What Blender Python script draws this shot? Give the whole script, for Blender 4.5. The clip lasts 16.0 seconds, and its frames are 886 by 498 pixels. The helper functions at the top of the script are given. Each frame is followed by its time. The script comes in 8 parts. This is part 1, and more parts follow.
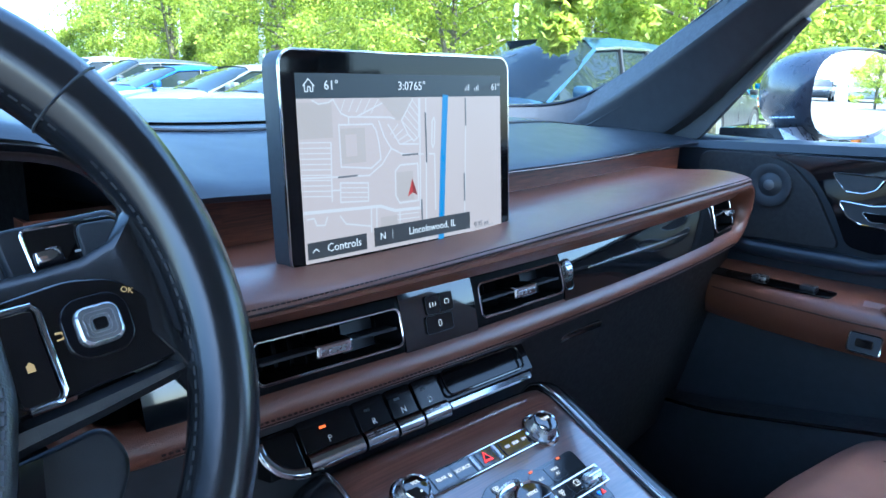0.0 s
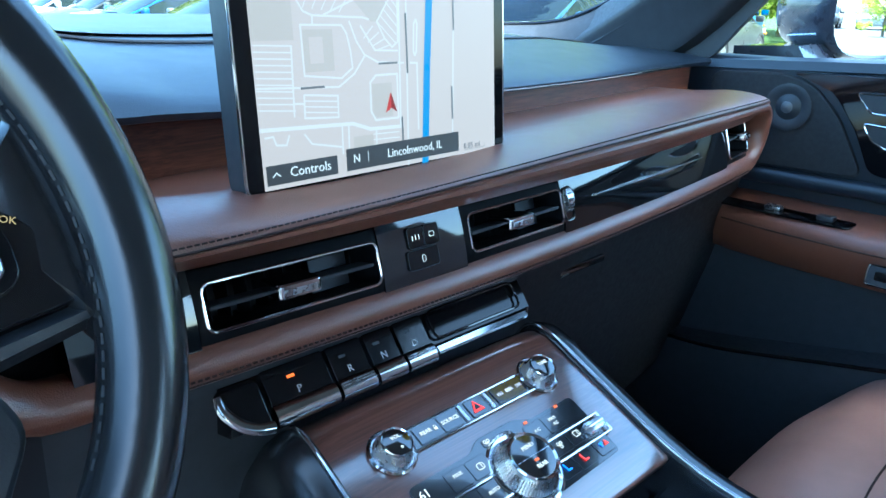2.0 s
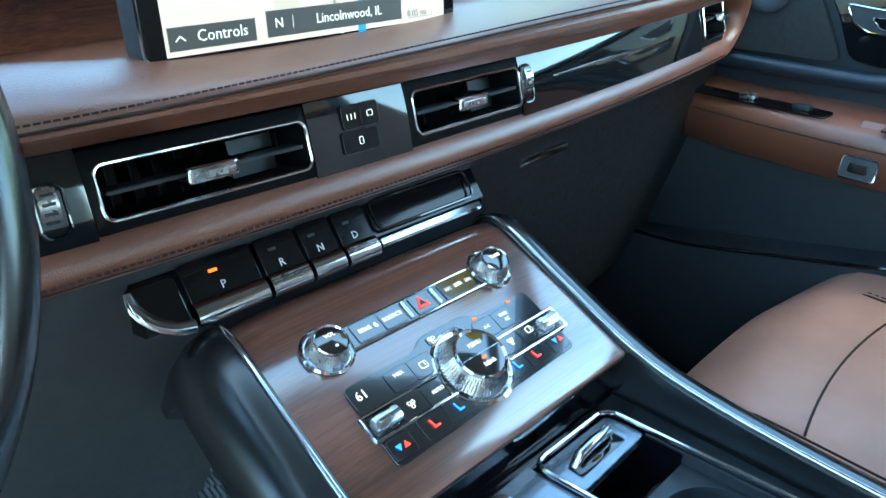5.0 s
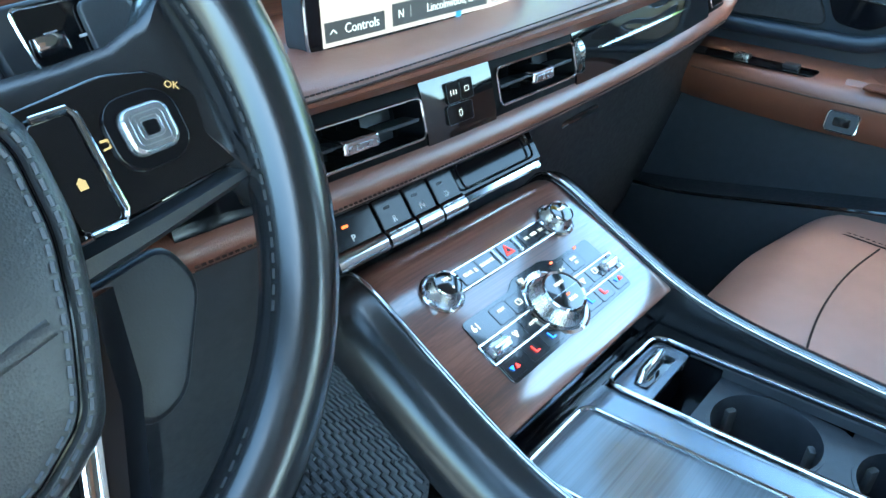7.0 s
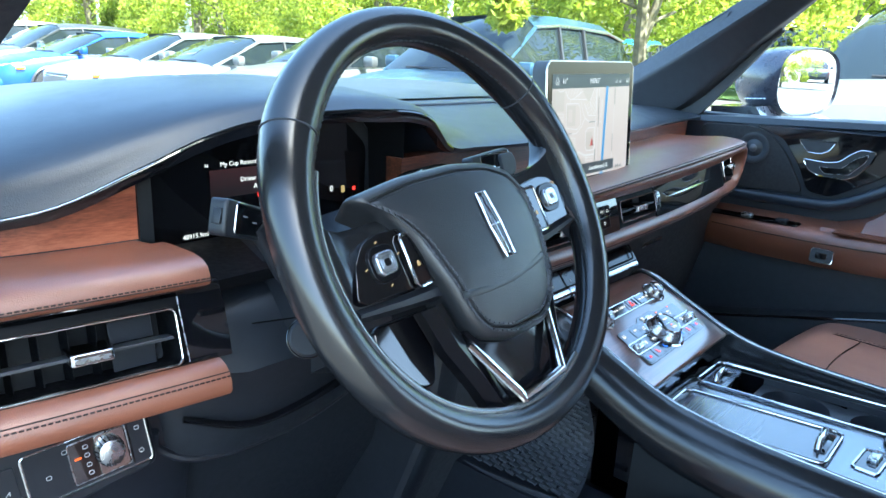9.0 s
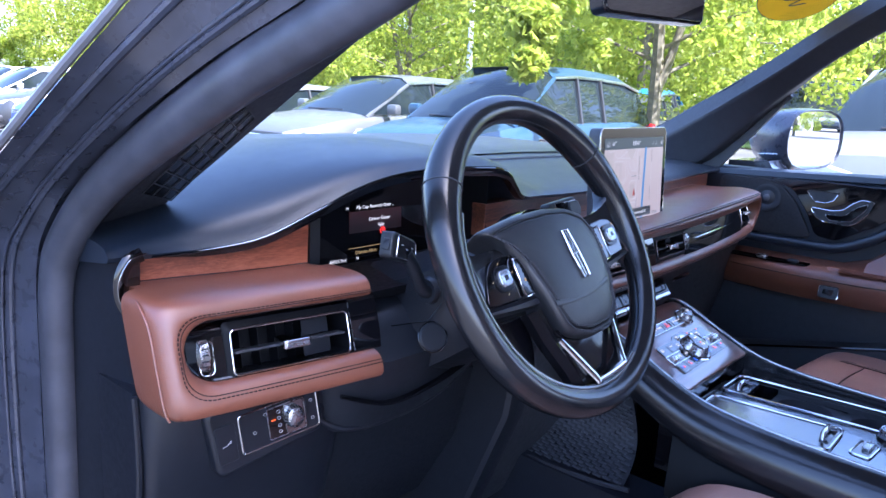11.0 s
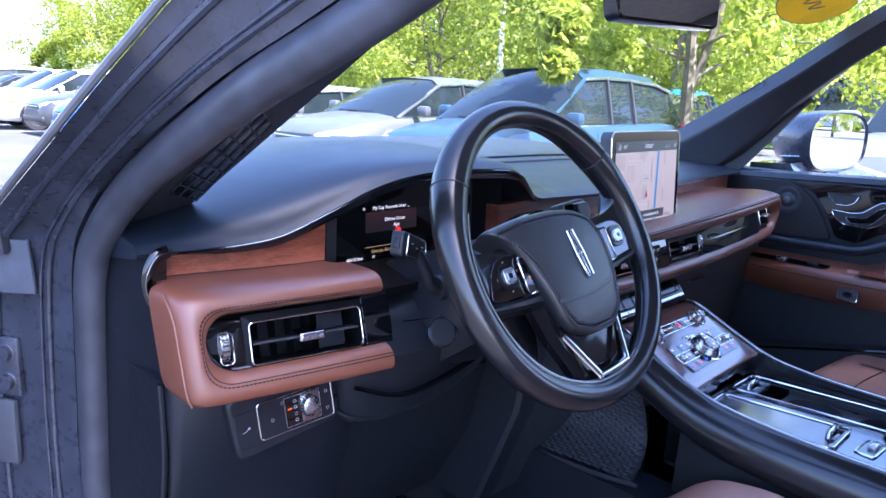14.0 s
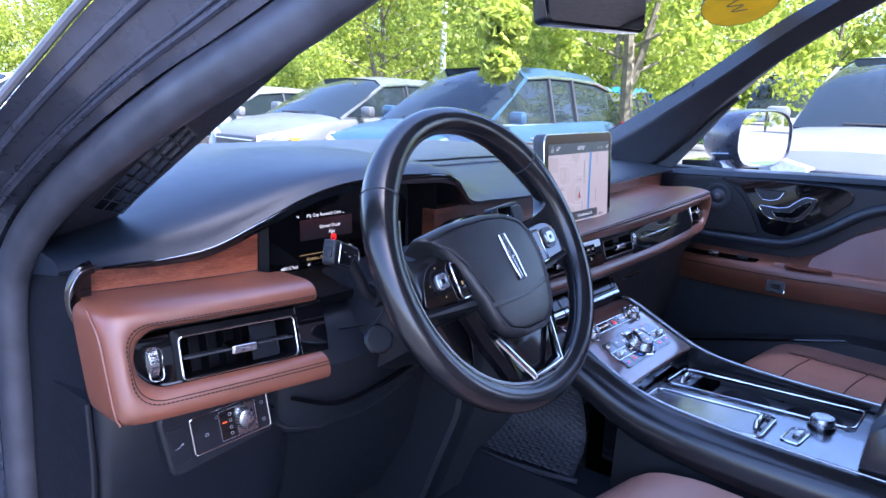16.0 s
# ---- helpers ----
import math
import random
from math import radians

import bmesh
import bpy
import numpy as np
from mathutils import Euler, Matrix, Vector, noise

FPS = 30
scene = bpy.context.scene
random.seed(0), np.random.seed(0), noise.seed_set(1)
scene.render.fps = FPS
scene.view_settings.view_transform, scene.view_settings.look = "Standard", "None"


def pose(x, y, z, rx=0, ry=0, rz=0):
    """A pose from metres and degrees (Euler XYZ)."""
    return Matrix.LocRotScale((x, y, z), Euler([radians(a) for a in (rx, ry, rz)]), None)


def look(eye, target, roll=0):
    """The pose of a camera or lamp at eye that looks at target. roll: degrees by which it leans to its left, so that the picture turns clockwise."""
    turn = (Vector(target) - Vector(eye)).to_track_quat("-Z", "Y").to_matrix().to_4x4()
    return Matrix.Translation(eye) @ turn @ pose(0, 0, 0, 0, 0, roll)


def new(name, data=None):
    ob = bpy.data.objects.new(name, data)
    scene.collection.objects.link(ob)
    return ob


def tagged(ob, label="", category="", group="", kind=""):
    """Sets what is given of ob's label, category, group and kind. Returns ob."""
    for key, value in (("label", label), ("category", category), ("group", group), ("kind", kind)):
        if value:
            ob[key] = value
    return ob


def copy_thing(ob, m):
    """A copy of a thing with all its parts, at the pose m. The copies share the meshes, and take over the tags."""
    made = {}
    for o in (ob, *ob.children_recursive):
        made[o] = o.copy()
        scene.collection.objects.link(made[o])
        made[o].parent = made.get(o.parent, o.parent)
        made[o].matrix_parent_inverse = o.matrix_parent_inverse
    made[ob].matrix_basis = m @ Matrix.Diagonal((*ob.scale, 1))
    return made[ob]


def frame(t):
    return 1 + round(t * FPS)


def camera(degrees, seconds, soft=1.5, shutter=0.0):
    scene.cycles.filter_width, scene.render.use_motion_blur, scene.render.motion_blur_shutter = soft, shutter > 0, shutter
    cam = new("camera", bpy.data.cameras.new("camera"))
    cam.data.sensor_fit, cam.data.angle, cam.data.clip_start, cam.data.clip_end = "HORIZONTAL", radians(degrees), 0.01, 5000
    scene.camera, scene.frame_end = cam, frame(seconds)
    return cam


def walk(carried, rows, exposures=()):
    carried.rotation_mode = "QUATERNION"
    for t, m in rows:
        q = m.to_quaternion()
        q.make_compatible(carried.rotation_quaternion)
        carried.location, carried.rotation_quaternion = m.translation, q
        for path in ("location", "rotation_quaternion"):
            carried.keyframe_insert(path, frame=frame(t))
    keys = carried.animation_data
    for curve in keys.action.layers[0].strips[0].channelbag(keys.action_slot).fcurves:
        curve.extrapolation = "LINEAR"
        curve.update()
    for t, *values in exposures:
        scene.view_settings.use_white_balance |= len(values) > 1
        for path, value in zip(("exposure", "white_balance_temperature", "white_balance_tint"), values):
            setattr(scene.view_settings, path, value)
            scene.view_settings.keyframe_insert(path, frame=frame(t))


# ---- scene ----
cam = camera(62.9, 16.0)
# seconds, stops, kelvin, tint
LOOKS = [(0.0, 2.87, 4950, 0), (1.0, 2.98, 4850, -5), (2.0, 3.1, 4900, -10), (3.0, 3.42, 5550, -15), (4.2, 3.58, 5600, -19), (7.0, 3.85, 5500, -15), (8.5, 3.35, 5800, -10), (10.0, 2.72, 5400, 15), (12.5, 2.6, 5300, 26), (16.0, 2.6, 5300, 26)]
PATH = [
    (0, (-0.384, -0.413, 1.2), (0.957, 0.992, 0.723), 1.2),
    (0.5, (-0.385, -0.415, 1.199), (0.955, 0.989, 0.713), 1.2),
    (1, (-0.383, -0.409, 1.191), (0.952, 0.989, 0.675), 1.0),
    (1.5, (-0.384, -0.401, 1.191), (0.937, 0.983, 0.611), 0.9),
    (2, (-0.33, -0.371, 1.178), (0.98, 0.99, 0.524), 1.1),
    (2.5, (-0.257, -0.322, 1.15), (1.045, 1.016, 0.433), 1.6),
    (3, (-0.249, -0.315, 1.137), (1.047, 1.013, 0.389), 1.5),
    (3.5, (-0.255, -0.32, 1.145), (1.039, 1.001, 0.382), 1.5),
    (4, (-0.268, -0.358, 1.153), (1.018, 0.96, 0.372), 1.3),
    (4.2, (-0.28, -0.367, 1.151), (1.006, 0.942, 0.356), 1.4),
    (6.3, (-0.293, -0.329, 1.156), (0.998, 0.771, 0.097), 2.3),
    (6.5, (-0.317, -0.327, 1.175), (0.979, 0.766, 0.114), 2.4),
    (7, (-0.405, -0.334, 1.189), (0.921, 0.763, 0.171), 2.4),
    (7.5, (-0.52, -0.353, 1.188), (0.849, 0.773, 0.261), 2.2),
    (8, (-0.684, -0.386, 1.211), (0.728, 0.777, 0.401), 2.8),
    (8.5, (-0.784, -0.418, 1.228), (0.665, 0.788, 0.562), 2.6),
    (9, (-0.865, -0.457, 1.225), (0.609, 0.781, 0.683), 2.4),
    (9.5, (-0.942, -0.489, 1.23), (0.542, 0.769, 0.767), 2.4),
    (10, (-1.019, -0.503, 1.24), (0.467, 0.765, 0.81), 2.4),
    (10.2, (-1.038, -0.507, 1.245), (0.447, 0.762, 0.816), 2.6),
    (12.3, (-1.109, -0.557, 1.262), (0.342, 0.754, 0.842), 2.5),
    (12.5, (-1.108, -0.56, 1.264), (0.345, 0.749, 0.841), 2.5),
    (13, (-1.1, -0.566, 1.262), (0.339, 0.756, 0.837), 2.6),
    (13.5, (-1.099, -0.569, 1.261), (0.326, 0.768, 0.835), 2.6),
    (14, (-1.097, -0.569, 1.262), (0.315, 0.781, 0.835), 2.6),
    (14.5, (-1.099, -0.564, 1.262), (0.303, 0.797, 0.833), 2.6),
    (15, (-1.096, -0.563, 1.261), (0.307, 0.796, 0.831), 2.5),
    (15.5, (-1.093, -0.564, 1.261), (0.337, 0.768, 0.836), 2.3),
    (16, (-1.087, -0.583, 1.271), (0.42, 0.662, 0.848), 2.0),
]
walk(cam, [(t, look(eye, target, roll)) for t, eye, target, roll in PATH], LOOKS)

# ---- daylight ----
SUN_AZ, SUN_EL = 180.0, 54.0
world = bpy.data.worlds.new("world")
scene.world = world
world.use_nodes = True
wn = world.node_tree
sky = wn.nodes.new("ShaderNodeTexSky")
sky.sky_type, sky.sun_disc = "NISHITA", False
sky.sun_elevation, sky.sun_rotation = radians(SUN_EL), radians(SUN_AZ)
sky.air_density, sky.dust_density, sky.ozone_density = 1.0, 2.0, 1.0
wn.links.new(sky.outputs[0], wn.nodes["Background"].inputs[0])
wn.nodes["Background"].inputs[1].default_value = 0.15
sun_data = bpy.data.lights.new("sun", "SUN")
sun_data.energy, sun_data.angle, sun_data.color = 5.0, radians(0.5), (1.0, 0.95, 0.86)
sun = new("sun", sun_data)
_az, _el = radians(SUN_AZ), radians(SUN_EL)
_toward = Vector((math.sin(_az) * math.cos(_el), math.cos(_az) * math.cos(_el), math.sin(_el)))
sun.matrix_world = look(_toward * 50, (0, 0, 0))

# ---- materials ----


def node_mat(name):
    m = bpy.data.materials.new(name)
    m.use_nodes = True
    nt = m.node_tree
    return m, nt, nt.nodes["Principled BSDF"]


def coords(nt, scale=(1, 1, 1), turn=(0, 0, 0)):
    tc = nt.nodes.new("ShaderNodeTexCoord")
    mp = nt.nodes.new("ShaderNodeMapping")
    mp.inputs["Scale"].default_value = scale
    mp.inputs["Rotation"].default_value = [radians(a) for a in turn]
    nt.links.new(tc.outputs["Object"], mp.inputs["Vector"])
    return mp.outputs[0]


def noise_tex(nt, vec, scale, detail=4.0, rough=0.55):
    n = nt.nodes.new("ShaderNodeTexNoise")
    n.inputs["Scale"].default_value, n.inputs["Detail"].default_value, n.inputs["Roughness"].default_value = scale, detail, rough
    nt.links.new(vec, n.inputs["Vector"])
    return n.outputs["Fac"]


def ramp(nt, fac, stops):
    r = nt.nodes.new("ShaderNodeValToRGB")
    while len(r.color_ramp.elements) < len(stops):
        r.color_ramp.elements.new(0.5)
    for e, (p, c) in zip(r.color_ramp.elements, stops):
        e.position, e.color = p, (*c, 1) if len(c) == 3 else c
    nt.links.new(fac, r.inputs[0])
    return r.outputs[0]


def grey(v):
    return (v, v, v)


def bump(nt, p, height, strength, distance):
    b = nt.nodes.new("ShaderNodeBump")
    b.inputs["Strength"].default_value, b.inputs["Distance"].default_value = strength, distance
    nt.links.new(height, b.inputs["Height"])
    nt.links.new(b.outputs[0], p.inputs["Normal"])
    return b


def shade(c, k):
    return tuple(min(1.0, v * k) for v in c[:3])


def leather(name, colour, rough=0.42, grain=1100, depth=0.35, vary=0.25, spec=0.5, ior=1.5):
    m, nt, p = node_mat(name)
    v = coords(nt)
    big = noise_tex(nt, v, 9, 5)
    nt.links.new(ramp(nt, big, [(0.3, shade(colour, 1 - vary)), (0.7, shade(colour, 1 + vary))]), p.inputs["Base Color"])
    wear = noise_tex(nt, v, 37, 6)
    nt.links.new(ramp(nt, wear, [(0.3, grey(rough - 0.02)), (0.75, grey(rough + 0.03))]), p.inputs["Roughness"])
    vo = nt.nodes.new("ShaderNodeTexVoronoi")
    p.inputs["Specular IOR Level"].default_value = spec
    p.inputs["IOR"].default_value = ior
    vo.feature = "F1"
    vo.inputs["Scale"].default_value = grain
    nt.links.new(v, vo.inputs["Vector"])
    bump(nt, p, vo.outputs["Distance"], depth, 0.0006)
    return m


def plain(name, colour, rough=0.5, metal=0.0, vary=0.12, scale=60, grain=0.0, grain_scale=900, coat=0.0, spec=0.5):
    m, nt, p = node_mat(name)
    v = coords(nt)
    n = noise_tex(nt, v, scale, 4)
    nt.links.new(ramp(nt, n, [(0.3, shade(colour, 1 - vary)), (0.7, shade(colour, 1 + vary))]), p.inputs["Base Color"])
    r = noise_tex(nt, v, scale * 2.7, 5)
    nt.links.new(ramp(nt, r, [(0.25, grey(max(0.0, rough * 0.8))), (0.8, grey(min(1.0, rough * 1.2)))]), p.inputs["Roughness"])
    p.inputs["Metallic"].default_value = metal
    p.inputs["Coat Weight"].default_value = coat
    p.inputs["Coat Roughness"].default_value = 0.03
    p.inputs["Specular IOR Level"].default_value = spec
    if grain:
        bump(nt, p, noise_tex(nt, v, grain_scale, 2), grain, 0.0004)
    return m


def wood(name, dark, mid, light, along=0, rough=0.3, coat=0.4, fine=1.0, ior=1.5):
    """Veneer with the grain along x (0) or y (1)."""
    m, nt, p = node_mat(name)
    sc = [95 * fine, 95 * fine, 95 * fine]
    sc[along] = 1.6
    v = coords(nt, sc)
    n = noise_tex(nt, v, 1.0, 9, 0.62)
    w = nt.nodes.new("ShaderNodeTexWave")
    w.wave_type, w.bands_direction = "BANDS", "Z" if along == 0 else "X"
    w.inputs["Scale"].default_value, w.inputs["Distortion"].default_value = 0.05, 9.0
    w.inputs["Detail"].default_value, w.inputs["Detail Scale"].default_value = 3.0, 0.5
    nt.links.new(v, w.inputs["Vector"])
    mix = nt.nodes.new("ShaderNodeMix")
    mix.inputs[0].default_value = 0.3
    nt.links.new(n, mix.inputs[2])
    nt.links.new(w.outputs["Fac"], mix.inputs[3])
    sf = [430 * fine, 430 * fine, 430 * fine]
    sf[along] = 5.0
    streak = noise_tex(nt, coords(nt, sf), 1.0, 3, 0.6)
    mix2 = nt.nodes.new("ShaderNodeMix")
    mix2.inputs[0].default_value = 0.38
    nt.links.new(mix.outputs[0], mix2.inputs[2])
    nt.links.new(streak, mix2.inputs[3])
    nt.links.new(ramp(nt, mix2.outputs[0], [(0.34, dark), (0.5, mid), (0.64, light)]), p.inputs["Base Color"])
    p.inputs["Roughness"].default_value = rough
    p.inputs["Coat Weight"].default_value = coat
    p.inputs["Coat Roughness"].default_value = 0.12
    p.inputs["Coat IOR"].default_value = ior
    bump(nt, p, n, 0.12, 0.0003)
    return m


def glow(name, colour, strength):
    m, nt, p = node_mat(name)
    p.inputs["Base Color"].default_value = (0.01, 0.01, 0.01, 1)
    p.inputs["Roughness"].default_value = 0.4
    p.inputs["Emission Color"].default_value = (*colour, 1)
    p.inputs["Emission Strength"].default_value = strength * 0.2
    return m


def clear_glass(name, tint=(0.95, 0.98, 0.97), gloss=0.06):
    m, nt, p = node_mat(name)
    nt.nodes.remove(p)
    t = nt.nodes.new("ShaderNodeBsdfTransparent")
    t.inputs[0].default_value = (*tint, 1)
    g = nt.nodes.new("ShaderNodeBsdfGlossy")
    g.inputs["Roughness"].default_value = 0.02
    mx = nt.nodes.new("ShaderNodeMixShader")
    mx.inputs[0].default_value = gloss
    nt.links.new(t.outputs[0], mx.inputs[1])
    nt.links.new(g.outputs[0], mx.inputs[2])
    nt.links.new(mx.outputs[0], nt.nodes["Material Output"].inputs[0])
    return m


BROWN = leather("brown_leather", (0.165, 0.061, 0.034), 0.36, 1000, 0.3, 0.12, 0.8, 1.56)
# the same brown leather, with the open door's daylight put into its colour
BROWN_LIT = leather("lit_brown_leather", (0.205, 0.069, 0.036), 0.33, 1000, 0.3, 0.12, 0.8, 1.56)
BROWN_SEAT = leather("seat_leather", (0.43, 0.222, 0.158), 0.36, 900, 0.3, 0.15, 0.8, 1.65)
THREAD = plain("brown_thread", (0.026, 0.011, 0.008), 0.8)
BLACK_THREAD = plain("grey_thread", (0.055, 0.056, 0.062), 0.7)
RIM_THREAD = plain("black_thread", (0.018, 0.018, 0.020), 0.7)
# black vinyl whose base is tinted blue to stand for reflected sky
DASH = leather("dash_vinyl", (0.0095, 0.0150, 0.0245), 0.40, 900, 0.2, 0.1, 0.58, 1.55)
WHEEL_LEATHER = leather("wheel_leather", (0.0105, 0.011, 0.0125), 0.21, 1300, 0.04, 0.15, 0.75)
BLACK = plain("black_plastic", (0.027, 0.029, 0.034), 0.48, grain=0.25)
TRIM = plain("pillar_trim", (0.025, 0.027, 0.034), 0.5, grain=0.3, grain_scale=1200)
RUBBER = plain("rubber_seal", (0.055, 0.057, 0.070), 0.42, vary=0.3, scale=25)
GLOSS = plain("piano_black", (0.004, 0.004, 0.005), 0.06, coat=0.6, vary=0.0)
CHROME = plain("chrome", (0.62, 0.63, 0.65), 0.10, 1.0, 0.05)
DARK_CHROME = plain("dark_chrome", (0.40, 0.405, 0.415), 0.12, 1.0, 0.08)
SATIN = plain("satin_metal", (0.55, 0.56, 0.58), 0.28, 1.0, 0.08)
WOOD = wood("dark_walnut", (0.05, 0.016, 0.009), (0.14, 0.045, 0.022), (0.25, 0.088, 0.043), 0, 0.4, 0.15, 1.6)
WOOD_RED = wood("red_walnut", (0.14, 0.034, 0.016), (0.29, 0.078, 0.036), (0.42, 0.128, 0.062), 0, 0.4, 0.15, 1.6)
TRAY_WOOD = wood("grey_stained_veneer", (0.03, 0.031, 0.036), (0.06, 0.064, 0.072), (0.1, 0.107, 0.12), 0, 0.25, 1.0, 1.0, 1.6)
ALU = plain("brushed_trim", (0.22, 0.24, 0.275), 0.24, 0.8, 0.1, 40, coat=0.5)
CARPET = plain("carpet", (0.032, 0.034, 0.038), 0.95, vary=0.35, scale=300, grain=1.0, grain_scale=1500)
BODY = plain("car_body_paint", (0.054, 0.060, 0.084), 0.3, 0.2, 0.25, 30, coat=0.8)
HEADLINER = plain("headliner_cloth", (0.30, 0.29, 0.27), 0.95, grain=0.5)
GLASS = clear_glass("window_glass", gloss=0.035)
MIRROR = plain("mirror_silver", (0.9, 0.92, 0.93), 0.01, 1.0, 0.0)
KEY_BLACK = plain("key_black", (0.005, 0.005, 0.006), 0.12, vary=0.0, spec=0.3)
PANEL_BLACK = plain("glass_black", (0.006, 0.006, 0.007), 0.12, vary=0.0, spec=0.9, coat=0.9)
COLUMN_BLACK = plain("column_plastic", (0.0125, 0.0145, 0.019), 0.42, grain=0.25, spec=0.45)
KNEE_BLACK = plain("knee_plastic", (0.0085, 0.0105, 0.0155), 0.40, grain=0.2, grain_scale=1200, spec=0.5)
GLOVE_BLACK = plain("glovebox_plastic", (0.014, 0.0155, 0.018), 0.45, grain=0.25)
LOWER_BLACK = plain("lower_dash_plastic", (0.040, 0.043, 0.048), 0.45, grain=0.25)
PAD_LEATHER = leather("pad_leather", (0.020, 0.021, 0.023), 0.36, 1000, 0.22, 0.08, 0.8)
DISPLAY = plain("display_glass", (0.005, 0.005, 0.006), 0.06, vary=0.0, spec=0.22)
CLEAR = plain("clear_button", (0.45, 0.47, 0.5), 0.12, 0.8, 0.1)
WHITE_GLOW = glow("white_legend", (1.0, 0.95, 0.9), 0.9)
AMBER_GLOW = glow("amber_lamp", (1.0, 0.13, 0.01), 1.2)
RED_GLOW = glow("red_lamp", (1.0, 0.03, 0.02), 1.6)
BLUE_GLOW = glow("blue_lamp", (0.05, 0.2, 1.0), 1.6)
GOLD_GLOW = glow("gold_legend", (0.9, 0.6, 0.25), 0.42)
MAT_RUBBER = plain("ribbed_rubber", (0.03, 0.032, 0.037), 0.3, vary=0.2, scale=40)

# ---- mesh helpers ----


def part(name, bm, material, parent=None, label="", flat=False):
    """Links a bmesh as one mesh object under a thing or a part."""
    me = bpy.data.meshes.new(name)
    bmesh.ops.recalc_face_normals(bm, faces=bm.faces)
    bm.to_mesh(me)
    bm.free()
    me.materials.append(material)
    if not flat:
        me.polygons.foreach_set("use_smooth", [True] * len(me.polygons))
        me.set_sharp_from_angle(angle=radians(38))
        # flat end faces keep their own normal, so that gloss plates mirror evenly
        caps = {me.loops[i].edge_index for p in me.polygons if p.loop_total > 4 for i in p.loop_indices}
        for i in caps:
            me.edges[i].use_edge_sharp = True
    ob = new(name, me)
    ob.parent = parent
    if label:
        tagged(ob, label=label)
    return ob


def thing(name, label, category, group="", kind="", m=None):
    ob = new(name)
    ob.empty_display_size = 0.05
    if m:
        ob.matrix_world = m
    return tagged(ob, label, category, group, kind)


def structure(name, bm, material, label, category, flat=False):
    return tagged(part(name, bm, material, None, "", flat), label, category, "", "structure")


def basis(o, u, v):
    """A pose whose x runs along u and whose y runs along v from o."""
    u = Vector(u).normalized()
    w = u.cross(Vector(v)).normalized()
    v = w.cross(u)
    return Matrix(((u.x, v.x, w.x, o[0]), (u.y, v.y, w.y, o[1]), (u.z, v.z, w.z, o[2]), (0, 0, 0, 1)))


def join(*many):
    out = bmesh.new()
    for b in many:
        me = bpy.data.meshes.new("tmp")
        b.to_mesh(me)
        b.free()
        out.from_mesh(me)
        bpy.data.meshes.remove(me)
    return out


def box(c, s, bev=0.002, m=None, seg=2):
    bm = bmesh.new()
    bmesh.ops.create_cube(bm, size=1)
    bmesh.ops.scale(bm, vec=s, verts=bm.verts)
    if bev:
        bmesh.ops.bevel(bm, geom=bm.edges[:], offset=min(bev, min(s) * 0.45), segments=seg, affect="EDGES", profile=0.5)
    bmesh.ops.translate(bm, vec=c, verts=bm.verts)
    if m:
        bm.transform(m)
    return bm


def loft(rings, closed=True, caps=True):
    """Skin over rings of equally many points; closed: each ring is a loop."""
    bm = bmesh.new()
    vs = [[bm.verts.new(p) for p in r] for r in rings]
    n = len(rings[0])
    for a, b in zip(vs, vs[1:]):
        for i in range(n if closed else n - 1):
            j = (i + 1) % n
            bm.faces.new((a[i], a[j], b[j], b[i]))
    if caps and closed:
        bm.faces.new(vs[0])
        bm.faces.new(vs[-1])
    return bm


def spline(pts, n=8, closed=False):
    """Catmull-Rom through points, n steps a span."""
    pts = [Vector(p) for p in pts]
    k = len(pts)
    out = []
    for i in range(k if closed else k - 1):
        if closed:
            a, b, c, d = (pts[(i + j) % k] for j in (-1, 0, 1, 2))
        else:
            a, b, c, d = pts[max(i - 1, 0)], pts[i], pts[i + 1], pts[min(i + 2, k - 1)]
        for s in range(n):
            t = s / n
            out.append(0.5 * (2 * b + (c - a) * t + (2 * a - 5 * b + 4 * c - d) * t * t + (3 * b - a - 3 * c + d) * t**3))
    if not closed:
        out.append(pts[-1])
    return out


def interp(x, table):
    """Smooth look-up in rows of (x, value)."""
    if x <= table[0][0]:
        return table[0][1]
    k = len(table)
    for i in range(k - 1):
        (a, u), (b, v) = table[i], table[i + 1]
        if x <= b:
            h = b - a
            s0 = (v - table[i - 1][1]) / (b - table[i - 1][0]) if i else 0.0
            s1 = (table[i + 2][1] - u) / (table[i + 2][0] - a) if i + 2 < k else 0.0
            t = (x - a) / h
            return u * (1 + 2 * t) * (1 - t) ** 2 + s0 * h * t * (1 - t) ** 2 + v * t * t * (3 - 2 * t) + s1 * h * t * t * (t - 1)
    return table[-1][1]


